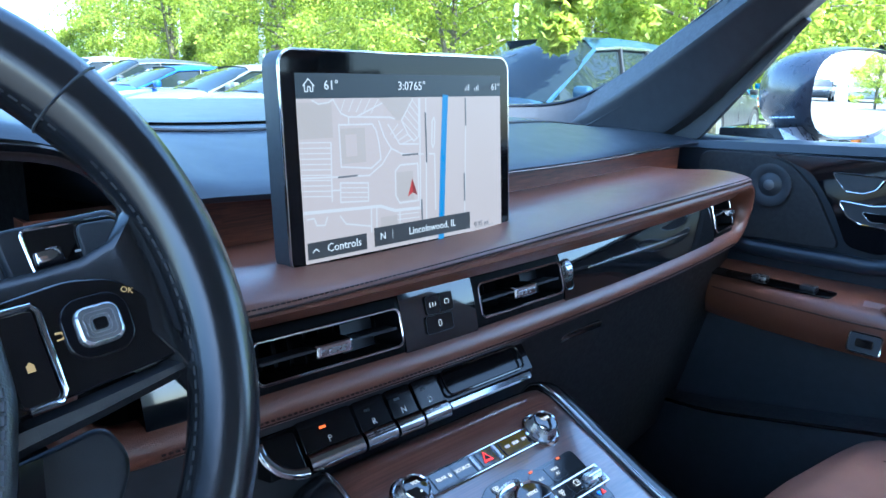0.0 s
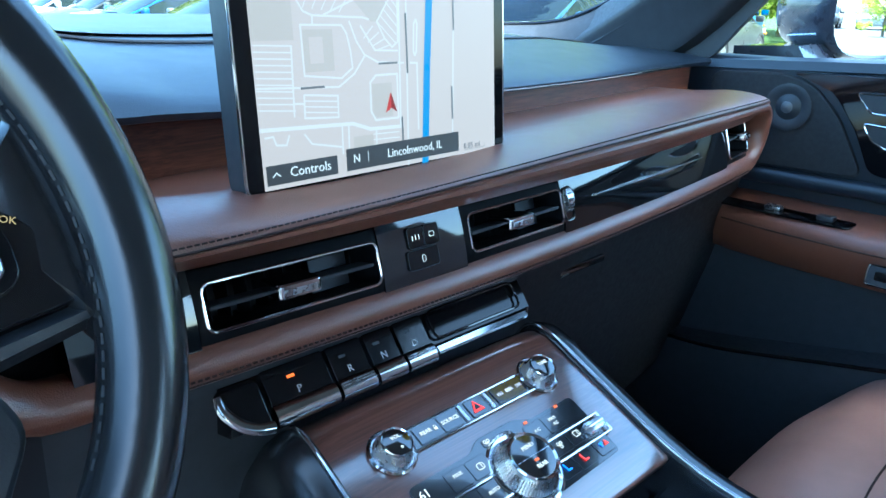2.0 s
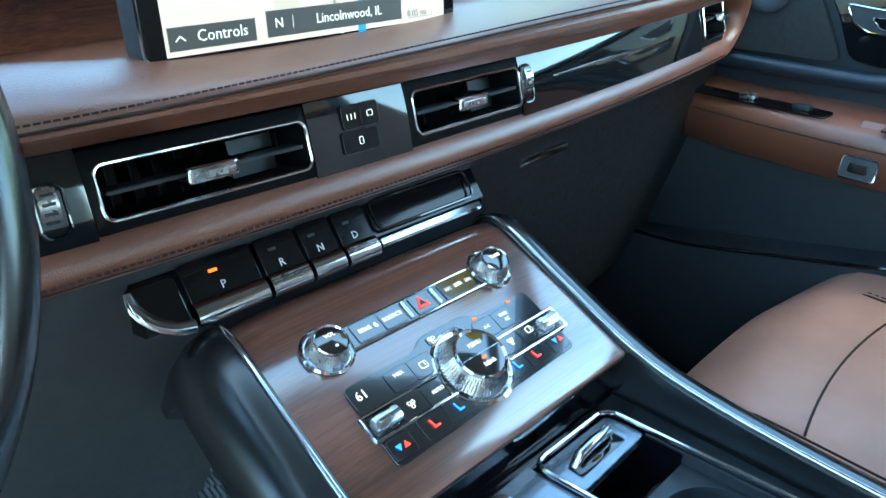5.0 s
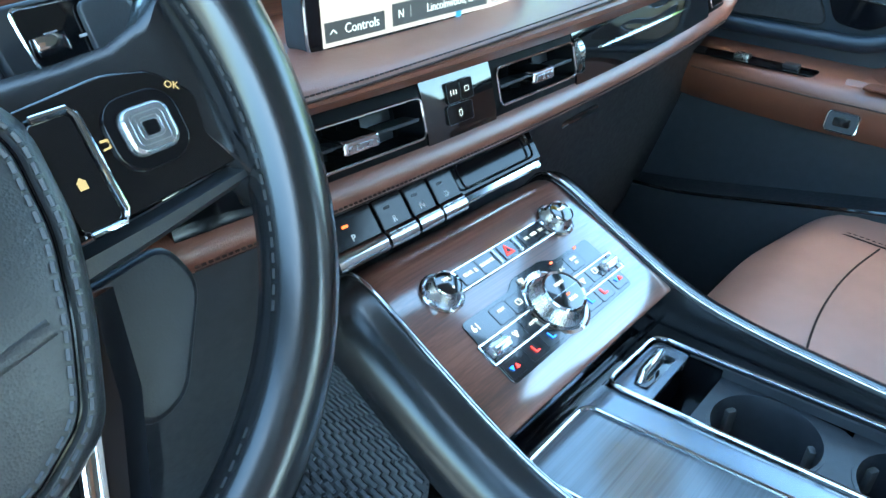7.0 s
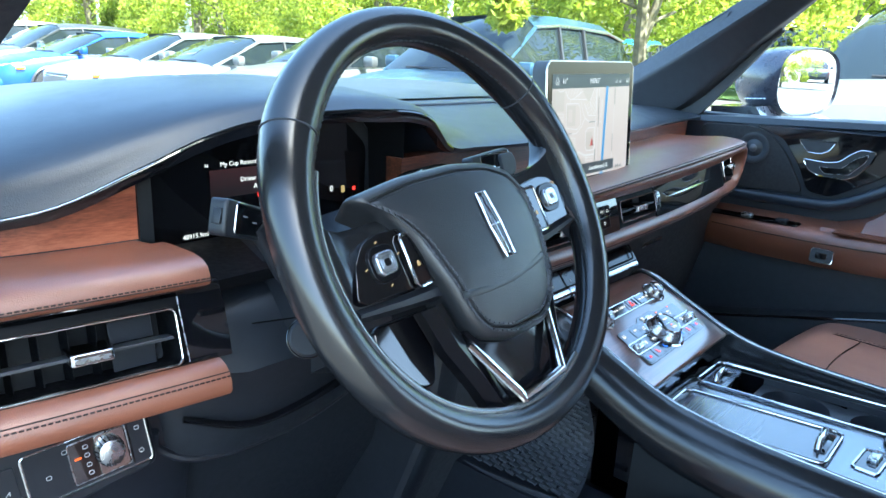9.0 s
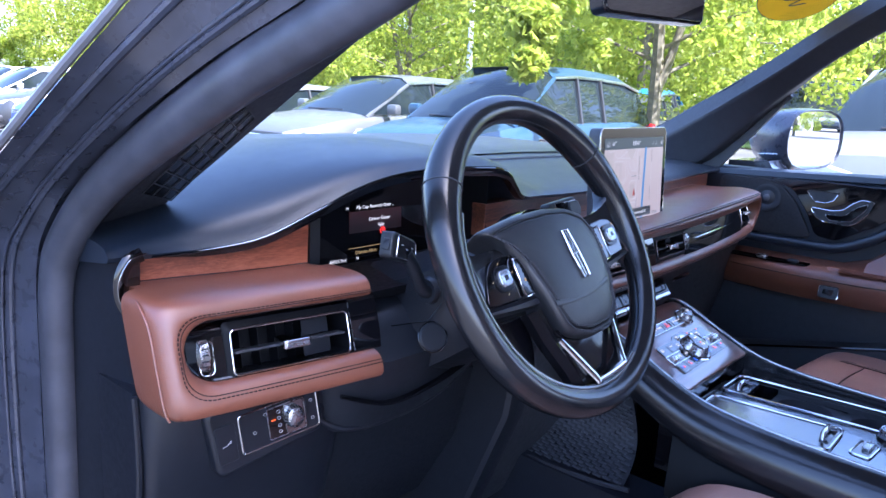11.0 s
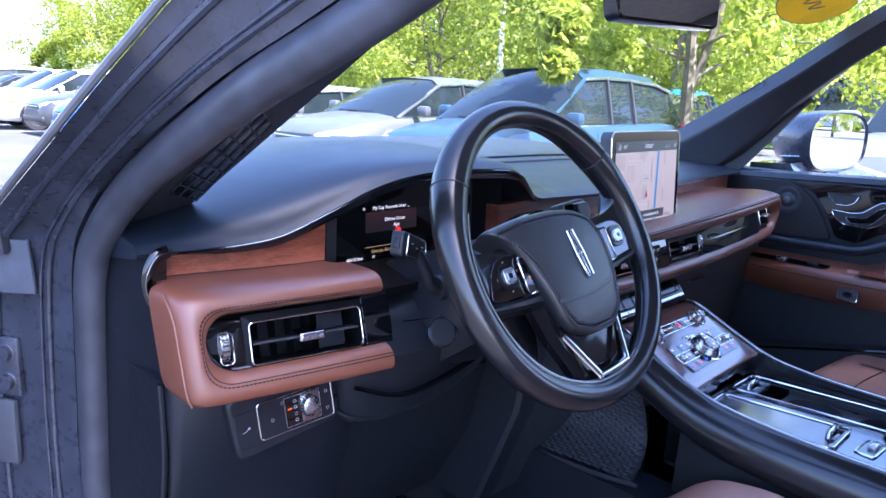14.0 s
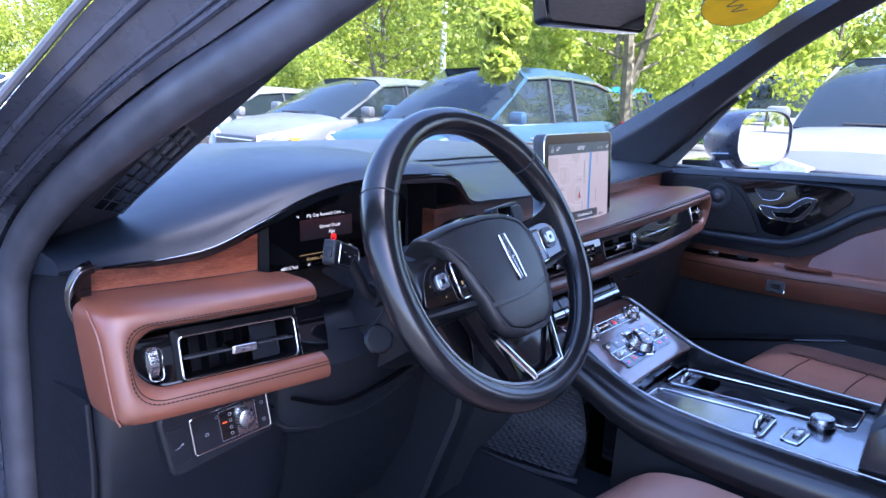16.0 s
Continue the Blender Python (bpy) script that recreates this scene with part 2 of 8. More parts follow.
def tube(path, r, n=8, closed=False, up=None, flat_ratio=1.0, caps=True):
    """A tube along a path. r: radius or a function of 0..1. up: keeps the section upright; flat_ratio: its height over its width."""
    path = [Vector(p) for p in path]
    k = len(path)
    rings = []
    ref = Vector(up) if up else Vector((0.13, 0.31, 0.94))
    for i, p in enumerate(path):
        if closed:
            t = path[(i + 1) % k] - path[i - 1]
        else:
            t = path[min(i + 1, k - 1)] - path[max(i - 1, 0)]
        t.normalize()
        side = t.cross(ref)
        if side.length < 1e-4:
            side = t.cross(Vector((1, 0, 0)))
        side.normalize()
        top = side.cross(t)
        if not up:
            ref = top
        rad = r(i / max(1, k - 1)) if callable(r) else r
        rings.append([p + side * rad * math.cos(a) + top * rad * flat_ratio * math.sin(a) for a in (2 * math.pi * j / n for j in range(n))])
    if closed:
        rings.append(rings[0])
        bm = loft(rings, True, False)
        bmesh.ops.remove_doubles(bm, verts=bm.verts, dist=1e-6)
        return bm
    return loft(rings, True, caps)


def rrect(w, h, r, n=5):
    """Rounded rectangle round the origin."""
    pts = []
    for cx, cy, a0 in ((w / 2 - r, h / 2 - r, 0), (-w / 2 + r, h / 2 - r, 90), (-w / 2 + r, -h / 2 + r, 180), (w / 2 - r, -h / 2 + r, 270)):
        for i in range(n + 1):
            a = radians(a0 + 90 * i / n)
            pts.append((cx + r * math.cos(a), cy + r * math.sin(a)))
    return pts


def rounded(poly, r, n=4):
    """A polygon with its corners rounded by r."""
    out = []
    k = len(poly)
    for i in range(k):
        p, a, b = Vector(poly[i]), Vector(poly[i - 1]), Vector(poly[(i + 1) % k])
        da, db = a - p, b - p
        ra = min(r, da.length * 0.45, db.length * 0.45)
        s, e = p + da.normalized() * ra, p + db.normalized() * ra
        for j in range(n + 1):
            t = j / n
            out.append(tuple((1 - t) ** 2 * s + 2 * t * (1 - t) * p + t * t * e))
    return out


def prism(poly, z0, z1, m=None, bev=0.0, dome=0.0):
    """A 2D outline raised from z0 to z1, its upper edge rounded by bev."""
    c = sum((Vector(p) for p in poly), Vector((0, 0))) / len(poly)

    def ring(z, inset):
        out = []
        for p in poly:
            d = Vector(p) - c
            out.append((*(c + d * max(0.0, 1 - inset / max(d.length, 1e-6))), z))
        return out

    up = 1 if z1 > z0 else -1
    rings = [ring(z0, 0)]
    if bev:
        for i in range(4):
            a = math.pi / 2 * i / 3
            rings.append(ring(z1 - up * bev * (1 - math.sin(a)), bev * (1 - math.cos(a))))
    else:
        rings.append(ring(z1, 0))
    if dome:
        size = max((Vector(p) - c).length for p in poly)
        rings += [ring(z1 + up * dome * (1 - (1 - s) ** 2), bev + size * 0.0 + s * size * 0.5) for s in (0.25, 0.5, 0.75)]
    bm = loft(rings)
    if m:
        bm.transform(m)
    return bm


def lathe(profile, n=24, m=None):
    """Rows of (radius, height) turned round z."""
    rings = [[(max(r, 1e-5) * math.cos(2 * math.pi * i / n), max(r, 1e-5) * math.sin(2 * math.pi * i / n), z) for i in range(n)] for r, z in profile]
    bm = loft(rings)
    if m:
        bm.transform(m)
    return bm


def loop3(poly, m, z=0.0):
    return [m @ Vector((x, y, z)) for x, y in poly]


def writing(name, text, size, m, material, parent, align="CENTER"):
    """Raised lettering in the built-in font, as a mesh."""
    cu = bpy.data.curves.new(name, "FONT")
    cu.body, cu.size, cu.align_x, cu.align_y = text, size, align, "CENTER"
    cu.extrude, cu.resolution_u = 0.00015, 2
    tmp = new(name, cu)
    me = bpy.data.meshes.new_from_object(tmp)
    bpy.data.objects.remove(tmp)
    bpy.data.curves.remove(cu)
    me.transform(m)
    me.materials.clear()
    me.materials.append(material)
    ob = new(name, me)
    ob.parent = parent
    return ob


def dashes(path, length, gap, r, lift=(0, 0, 0)):
    """A row of short stitches along a path, as one mesh."""
    path = [Vector(p) + Vector(lift) for p in path]
    many, run = [], [0.0]
    for a, b in zip(path, path[1:]):
        run.append(run[-1] + (b - a).length)

    def at(d):
        k = 0
        lo, hi = 0, len(run) - 2
        while lo < hi:
            k = (lo + hi + 1) // 2
            lo, hi = (k, hi) if run[k] <= d else (lo, k - 1)
        return path[lo].lerp(path[lo + 1], (d - run[lo]) / max(1e-9, run[lo + 1] - run[lo]))

    d = 0.0
    while d + length < run[-1]:
        p, q = at(d), at(d + length)
        w = (q - p).normalized() if (q - p).length > 1e-6 else Vector((1, 0, 0))
        s = w.cross(Vector((0, -0.6, 0.8))).normalized() * r
        u = s.cross(w).normalized() * r
        many.append([(p + s, p + u, p - s, p - u), (q + s, q + u, q - s, q - u)])
        d += length + gap
    bm = bmesh.new()
    for r0, r1 in many:
        a, b = [bm.verts.new(v) for v in r0], [bm.verts.new(v) for v in r1]
        for i in range(4):
            bm.faces.new((a[i], a[(i + 1) % 4], b[(i + 1) % 4], b[i]))
        bm.faces.new(a), bm.faces.new(b)
    return bm

# ---- the cabin's shell ----


def bow(x):
    """How far the fascia curves forward, away from the middle of the car."""
    return -0.012 + 0.13 * x * x


def strut(lines, name, material, label, category, rounding=0):
    """A pillar skinned between long edge lines (a closed section at each step)."""
    n = max(len(l) for l in lines)
    fine = [spline(l, 6) for l in lines]
    k = min(len(f) for f in fine)
    rows_ = [[f[i] for f in fine] for i in range(k)]
    if rounding:
        rows_ = [[q.lerp(r[j - 1], s) if s < 0.5 else q.lerp(r[(j + 1) % len(r)], 1 - s) for j, q in enumerate(r) for s in (0.14, 0.05, 0.95, 0.86)] for r in rows_]
    return structure(name, loft(rows_), material, label, category)


# passenger side front pillar: windscreen edge, cabin face, window edge, outer face
strut(
    [
        [(0.80, 0.62, 1.06), (0.745, 0.345, 1.19), (0.69, 0.09, 1.34), (0.63, -0.13, 1.475), (0.57, -0.42, 1.62)],
        [(0.73, 0.55, 1.04), (0.70, 0.30, 1.165), (0.655, 0.06, 1.31), (0.61, -0.14, 1.44), (0.55, -0.43, 1.60)],
        [(0.72, 0.36, 1.04), (0.715, 0.20, 1.120), (0.70, 0.03, 1.276), (0.665, -0.15, 1.405), (0.60, -0.44, 1.56)],
        [(0.76, 0.33, 1.03), (0.755, 0.17, 1.120), (0.745, 0.015, 1.290), (0.71, -0.15, 1.42), (0.64, -0.44, 1.57)],
        [(0.86, 0.45, 1.05), (0.83, 0.25, 1.15), (0.79, 0.06, 1.30), (0.74, -0.14, 1.44), (0.66, -0.42, 1.61)],
    ],
    "pillar_right", BLACK, "dark grain-moulded plastic windscreen pillar trim", "pillar", 1,
)
# small dark sail panel below it
sail = rounded([(0.36, 1.085), (0.165, 1.10), (0.03, 1.262), (0.10, 1.26), (0.28, 1.14)], 0.01)
# rounded foot of the pillar trim, with the black edge of the windscreen
FOOT_A = spline([(0.684, 0.110, 1.318), (0.722, 0.215, 1.262), (0.748, 0.295, 1.216), (0.755, 0.362, 1.180), (0.752, 0.428, 1.153), (0.742, 0.478, 1.141), (0.714, 0.540, 1.136), (0.62, 0.63, 1.133)], 5)
FOOT_B = spline([(0.680, 0.115, 1.295), (0.692, 0.185, 1.235), (0.700, 0.240, 1.180), (0.706, 0.310, 1.140), (0.712, 0.380, 1.105), (0.705, 0.450, 1.090), (0.680, 0.510, 1.090), (0.60, 0.59, 1.090)], 5)
structure("pillar_foot", loft([[a, a.lerp(b, 0.5) + Vector((-0.008, -0.012, 0.004)) * min(1.0, i / 8), b, b + Vector((0.02, 0.02, -0.02)), a + Vector((0.004, 0.004, -0.004))] for i, (a, b) in enumerate(zip(FOOT_A, FOOT_B))]), BLACK, "dark moulded foot of the windscreen pillar trim", "pillar")
structure("windscreen_edge", tube(FOOT_A, lambda k: 0.0045 * min(1.0, 0.1 + 4 * k), 8), GLOSS, "black printed edge of the windscreen along the pillar", "seal")
structure("sail_panel", prism(sail, -0.735, -0.75, Matrix(((0, 0, -1, 0), (1, 0, 0, 0), (0, 1, 0, 0), (0, 0, 0, 1))), 0.004), BLACK, "black plastic sail panel at the window's front corner", "panel")

# driver side pillar
LEFT_PILLAR = [
    [(-0.721, 0.318, 1.076), (-0.709, 0.228, 1.133), (-0.691, 0.078, 1.228), (-0.668, -0.102, 1.343), (-0.625, -0.442, 1.559)],
    [(-0.716, 0.30, 1.065), (-0.704, 0.21, 1.122), (-0.686, 0.06, 1.217), (-0.663, -0.12, 1.332), (-0.620, -0.46, 1.548)],
    [(-0.77, 0.30, 1.06), (-0.765, 0.165, 1.140), (-0.755, -0.01, 1.245), (-0.725, -0.155, 1.328), (-0.65, -0.48, 1.51)],
    [(-0.80, 0.36, 1.08), (-0.79, 0.22, 1.165), (-0.775, 0.05, 1.265), (-0.74, -0.10, 1.365), (-0.66, -0.44, 1.56)],
    [(-0.745, 0.37, 1.090), (-0.735, 0.26, 1.160), (-0.715, 0.10, 1.262), (-0.690, -0.08, 1.378), (-0.640, -0.42, 1.592)],
]
strut(LEFT_PILLAR, "pillar_left", TRIM, "dark grain-moulded plastic windscreen pillar trim with a grille", "pillar")

# grille of thin bars let into the driver's pillar
_pa, _pb = [spline(l, 12) for l in LEFT_PILLAR[1:3]]
vent_grille = thing("pillar_grille", "black speaker grille of thin crossed bars in the pillar trim", "grille")


def on_pillar(u, v, lift=0.0):
    """A place on the driver's pillar: u along it, v across it (0 at the windscreen side)."""
    i = min(int(u * 47.99), 47)
    f = u * 48 - i
    a, b = _pa[i].lerp(_pa[i + 1], f), _pb[i].lerp(_pb[i + 1], f)
    n = (b - a).cross(_pb[i + 1] - _pb[i]).normalized()
    if n.y > 0:
        n = -n
    return a.lerp(b, v) + n * lift


G0, G1 = 0.270, 0.500


def in_grille(i, j):
    """A place in the slanting grille: i along the pillar and j across it, both from 0 to 1."""
    u = G0 + (G1 - G0) * i
    v0 = 0.02 + 0.22 * i
    return u, v0 + (0.84 - v0) * j


# no hollow here: a black sheet on the trim paints the dark
part("backing", loft([[on_pillar(*in_grille(i / 8, j / 4), 0.001) for j in range(5)] for i in range(9)], False), KEY_BLACK, vent_grille, "black sheet standing for the shade behind the bars")
for i in range(8):
    part("bar", tube([on_pillar(*in_grille(i / 7, j / 4), 0.002) for j in range(5)], 0.0007, 5), TRIM, vent_grille)
for j in range(4):
    part("rail", tube([on_pillar(*in_grille(i / 12, j / 3), 0.002) for i in range(13)], 0.0007, 5), TRIM, vent_grille)

# door opening: rubber seal, painted body flange, outer pillar
SEAL = [(-0.60, -0.62, 1.565), (-0.655, -0.47, 1.50), (-0.735, -0.165, 1.325), (-0.772, -0.02, 1.25), (-0.79, 0.14, 1.165), (-0.802, 0.215, 1.10), (-0.805, 0.25, 1.04), (-0.805, 0.262, 0.92), (-0.805, 0.268, 0.75), (-0.80, 0.25, 0.55)]
structure("door_seal", tube(spline(SEAL, 8), 0.017, 12, flat_ratio=1.25), RUBBER, "black rubber weatherstrip round the driver's door opening", "seal")
FL_OUT = [(-0.66, -0.60, 1.63), (-0.715, -0.38, 1.54), (-0.80, -0.06, 1.365), (-0.84, 0.047, 1.28), (-0.872, 0.15, 1.195), (-0.885, 0.28, 1.118), (-0.89, 0.37, 1.06), (-0.89, 0.42, 0.93), (-0.89, 0.42, 0.75), (-0.89, 0.42, 0.50)]
FL_IN = [(x - 0.012, y + 0.02, z + 0.012) for x, y, z in SEAL]
FL_MID = [((a[0] + b[0]) / 2 + 0.004, (a[1] + b[1]) / 2 + 0.006, (a[2] + b[2]) / 2) for a, b in zip(FL_IN, FL_OUT)]
FL_BACK = [(x + 0.03, y + 0.05, z) for x, y, z in FL_OUT]
FL_IN2 = [(x + 0.08, y + 0.05, z + 0.0) for x, y, z in FL_IN]
structure("body_pillar", loft([list(r) for r in zip(*(spline(l, 8) for l in (FL_IN, FL_MID, FL_OUT, FL_BACK, FL_IN2)))]), BODY, "near-black painted body pillar and door jamb with scuffs", "pillar")
for nm, f, r in (("jamb_crease", 0.22, 0.0035), ("jamb_ridge", 0.30, 0.002), ("jamb_edge", 0.72, 0.0045)):
    pts = [Vector(a).lerp(Vector(m), f * 2) if f < 0.5 else Vector(m).lerp(Vector(b), f * 2 - 1) for a, m, b in zip(FL_IN, FL_MID, FL_OUT)]
    structure(nm, tube(spline([p + Vector((-0.0015, -0.002, 0)) for p in pts], 8), r, 8), BODY, "folded edge in the painted door jamb", "body edge")
pad_m = basis((-0.866, 0.337, 1.052), (0.62, -0.71, 0.0), (0.0, -0.2, 1.0))
foam = thing("foam_block", "grey-blue foam seal block on the door jamb", "seal block")
part("sheet", box((0.004, -0.004, 0.004), (0.062, 0.066, 0.006), 0.002, pad_m), plain("grey_foam", (0.10, 0.11, 0.14), 0.8), foam)
part("block", box((-0.010, 0.030, 0.010), (0.05, 0.036, 0.018), 0.006, pad_m), RUBBER, foam, "black rubber block")
hinge_m = basis((-0.866, 0.383, 0.915), (0.55, -0.83, 0.0), (0.0, 0.0, 1.0))
hinge = thing("door_hinge", "black painted door hinge on the jamb", "hinge")
part("plate", box((0.0, 0.0, 0.004), (0.06, 0.075, 0.008), 0.003, hinge_m), BODY, hinge)
part("knuckle", tube([hinge_m @ Vector((-0.014, -0.035, 0.014)), hinge_m @ Vector((-0.014, 0.035, 0.014))], 0.012, 12), BODY, hinge)
for dy in (-0.018, 0.018):
    part("bolt", lathe([(0.0, 0.010), (0.009, 0.010), (0.010, 0.004), (0.012, 0.003), (0.012, 0.0)], 12, hinge_m @ pose(0.014, dy, 0.006)), BODY, hinge)
part("strap", box((-0.002, -0.085, 0.006), (0.045, 0.085, 0.010), 0.005, hinge_m), plain("grey_strap", (0.07, 0.075, 0.09), 0.4), hinge, "grey strap below the hinge")
structure("pillar_moulding", tube(spline([(x - 0.004, y - 0.002, z + 0.004) for x, y, z in FL_OUT], 8), 0.0042, 8), plain("grey_moulding", (0.16, 0.16, 0.17), 0.35), "grey edge moulding on the outer pillar", "moulding")
# inner kick panel between seal and fascia end
structure("kick_panel", loft([[(-0.80, 0.262, z), (-0.785, 0.20, z), (-0.775, 0.15, z), (-0.77, 0.20, z), (-0.78, 0.30, z)] for z in (0.45, 0.60, 0.80, 0.95, 1.04, 1.075)]), KNEE_BLACK, "dark grain-moulded end panel beside the fascia", "panel")

structure("kick_panel_right", loft([[(0.70, y, z0), (0.80, y, z0), (0.84, y, 1.07), (0.715, y, 1.07)] for y, z0 in ((0.20, 0.40), (0.45, 0.40), (0.74, 0.40))]), CARPET, "black carpeted end of the passenger footwell", "panel")
structure("kick_wall_left", loft([[(-0.80, y, 0.40), (-0.775, y, 0.40), (-0.775, y, 1.06), (-0.80, y, 1.06)] for y in (0.26, 0.74)]), CARPET, "black carpeted end of the driver's footwell", "panel")
# floor, firewall, roof lining, rear bulkhead, sills
structure("floor", join(box((0, -0.95, 0.385), (1.5, 3.4, 0.03), 0), box((0.0, -0.7, 0.47), (0.26, 2.6, 0.16), 0.05)), CARPET, "black carpeted car floor with a centre tunnel", "floor")
structure("firewall", loft([[(x, 0.62, 0.38), (x, 0.66, 0.75), (x, 0.72, 1.08), (x, 0.76, 1.08), (x, 0.72, 0.70), (x, 0.66, 0.36)] for x in (-0.79, 0.79)]), CARPET, "black firewall lining under the windscreen", "wall")
roof_rows = []
for i in range(9):
    y = -0.42 - 0.24 * i
    roof_rows.append([(0.60 * s * (1 - 0.02 * i), y, 1.575 + 0.055 * (1 - abs(s) ** 2.5) + 0.02 * math.sin(i / 8 * 3)) for s in (-1, -0.8, -0.5, 0, 0.5, 0.8, 1)])
_lin = loft(roof_rows, False)
structure("ceiling", _lin, HEADLINER, "pale grey cloth roof lining", "ceiling")
roof_top = [[(x * 1.08, y, z + 0.05) for x, y, z in r] for r in roof_rows]
structure("car_roof", loft(roof_top, False), BODY, "near-black painted car roof", "roof")
structure("wall_rear", join(box((0, -2.40, 0.75), (1.45, 0.06, 0.75), 0.02), box((-0.66, -2.38, 1.36), (0.16, 0.08, 0.52), 0.02), box((0.66, -2.38, 1.36), (0.16, 0.08, 0.52), 0.02)), BLACK, "dark trim closing the back of the cabin", "wall")
for s in (-1, 1):
    structure("sill" if s < 0 else "sill_right", box((s * 0.80, -0.40, 0.40), (0.12, 1.5, 0.14), 0.02), TRIM, "black door sill trim", "sill")
    structure("wall_rear_side" if s < 0 else "wall_rear_side_right", join(box((s * 0.76, -1.72, 0.74), (0.10, 1.3, 0.72), 0.02), box((s * 0.735, -1.06, 1.30), (0.11, 0.14, 0.62), 0.02), box((s * 0.69, -1.95, 1.34), (0.08, 0.14, 0.54), 0.02)), BLACK, "dark rear door trim and middle pillar", "wall")
structure("roof_rail", tube(spline([(0.60, -0.44, 1.565), (0.615, -1.0, 1.60), (0.60, -1.7, 1.60), (0.57, -2.36, 1.57)], 6), 0.035, 10), TRIM, "dark trim rail above the passenger doors", "trim")
structure("roof_rail_left", tube(spline([(-0.60, -0.47, 1.57), (-0.625, -1.0, 1.605), (-0.60, -1.7, 1.60), (-0.57, -2.36, 1.57)], 6), 0.035, 10), TRIM, "dark trim rail above the driver's door opening", "trim")
structure("windscreen_header", loft([[(x, -0.37 + 0.27 * (1 - abs(x / 0.6) ** 4), 1.572 - 0.02 * abs(x / 0.6) ** 4), (x, -0.52, 1.60), (x, -0.52, 1.66), (x, -0.36 + 0.27 * (1 - abs(x / 0.6) ** 4), 1.592 - 0.01 * abs(x / 0.6) ** 4)] for x in (-0.58, -0.52, -0.45, -0.3, -0.15, 0, 0.15, 0.3, 0.45, 0.52, 0.58)]), HEADLINER, "roof lining edge over the windscreen", "trim")

# windscreen: a curved sheet from the cowl to the roof
ws_lo = spline([(-0.84, 0.50, 1.06), (-0.6, 0.80, 1.08), (0, 0.92, 1.09), (0.6, 0.80, 1.08), (0.84, 0.50, 1.06)], 6)
ws_hi = spline([(-0.60, -0.45, 1.64), (-0.4, -0.33, 1.65), (0, -0.28, 1.655), (0.4, -0.33, 1.65), (0.60, -0.45, 1.64)], 6)
ws_rows = [[a.lerp(b, k / 6) + Vector((0, 0, 0.035 * math.sin(math.pi * k / 6))) for a, b in zip(ws_lo, ws_hi)] for k in range(7)]
ws = structure("window_1", loft(ws_rows, False), GLASS, "clear curved windscreen", "windscreen")
ws.visible_shadow = False
structure("windscreen_seal", tube([p + Vector((0, -0.01, 0.004)) for p in ws_lo], 0.012, 8), RUBBER, "black ceramic edge along the foot of the windscreen", "seal")

# bonnet and front wings that close the car ahead of the windscreen
bonnet_rows = []
for i in range(25):
    q = -1 + i / 12
    ya, yb = 0.88 - 0.40 * abs(q) ** 2.2, 1.95 - 0.22 * q * q
    row = []
    for k in range(9):
        y = ya + (yb - ya) * k / 8
        row.append((0.90 * q, y, 1.035 - 0.05 * abs(q) ** 4 - 0.16 * (k / 8) ** 2.2))
    bonnet_rows.append(row + [(0.90 * q, yb + 0.02, 0.78), (0.90 * q, yb, 0.45), (0.90 * q, ya, 0.45)])
structure("car_bonnet", loft(bonnet_rows), BODY, "near-black painted bonnet and front wings", "bonnet")

# ---- dashboard ----

LIP = [(-0.80, 1.088), (-0.66, 1.094), (-0.575, 1.124), (-0.53, 1.142), (-0.48, 1.155), (-0.42, 1.161), (-0.33, 1.161), (-0.24, 1.150), (-0.195, 1.112), (-0.12, 1.103), (0.0, 1.099), (0.4, 1.097), (0.72, 1.100)]
CREST = [(-0.80, 1.100), (-0.72, 1.121), (-0.64, 1.147), (-0.55, 1.168), (-0.46, 1.180), (-0.40, 1.182), (-0.30, 1.178), (-0.20, 1.155), (-0.08, 1.138), (0.2, 1.135), (0.5, 1.127), (0.74, 1.110)]
BACK = [(-0.80, 1.105), (-0.5, 1.145), (0, 1.148), (0.5, 1.140), (0.74, 1.105)]


def lip_y(x):
    return interp(x, [(-0.80, 0.15), (-0.62, 0.115), (-0.40, 0.095), (-0.22, 0.10), (-0.1, 0.12), (0.3, 0.125), (0.70, 0.155)])


def back_y(x):
    return 0.78 - 0.5 * abs(x) ** 2.2


def dash_z(x, v):
    """Height of the dash top: v from 0 at the lip to 1 at the windscreen."""
    lo, hi = interp(x, LIP), interp(x, CREST)
    w = min(1.0, max(0.0, (-0.10 - x) / 0.15))  # rounder over the instrument hood
    rise = [(0.02, 0.12 + 0.26 * w), (0.06, 0.30 + 0.34 * w), (0.14, 0.60 + 0.25 * w)]
    return interp(v, [(0, lo)] + [(q, lo + (hi - lo) * r) for q, r in rise] + [(0.34, hi), (1.0, interp(x, BACK))])


def dash_point(x, v, lift=0.0):
    y0 = lip_y(x)
    return Vector((x, y0 + (back_y(x) - y0) * v, dash_z(x, v) + lift))


dash_top = thing("dash_top", "black soft-grained dashboard top with an instrument hood", "dashboard")
xs = [-0.795 + 1.515 * i / 110 for i in range(111)]
vs_ = [0, 0.005, 0.011, 0.02, 0.033, 0.048, 0.065, 0.08, 0.1, 0.14, 0.2, 0.27, 0.34, 0.45, 0.6, 0.8, 1.0]
rings = []
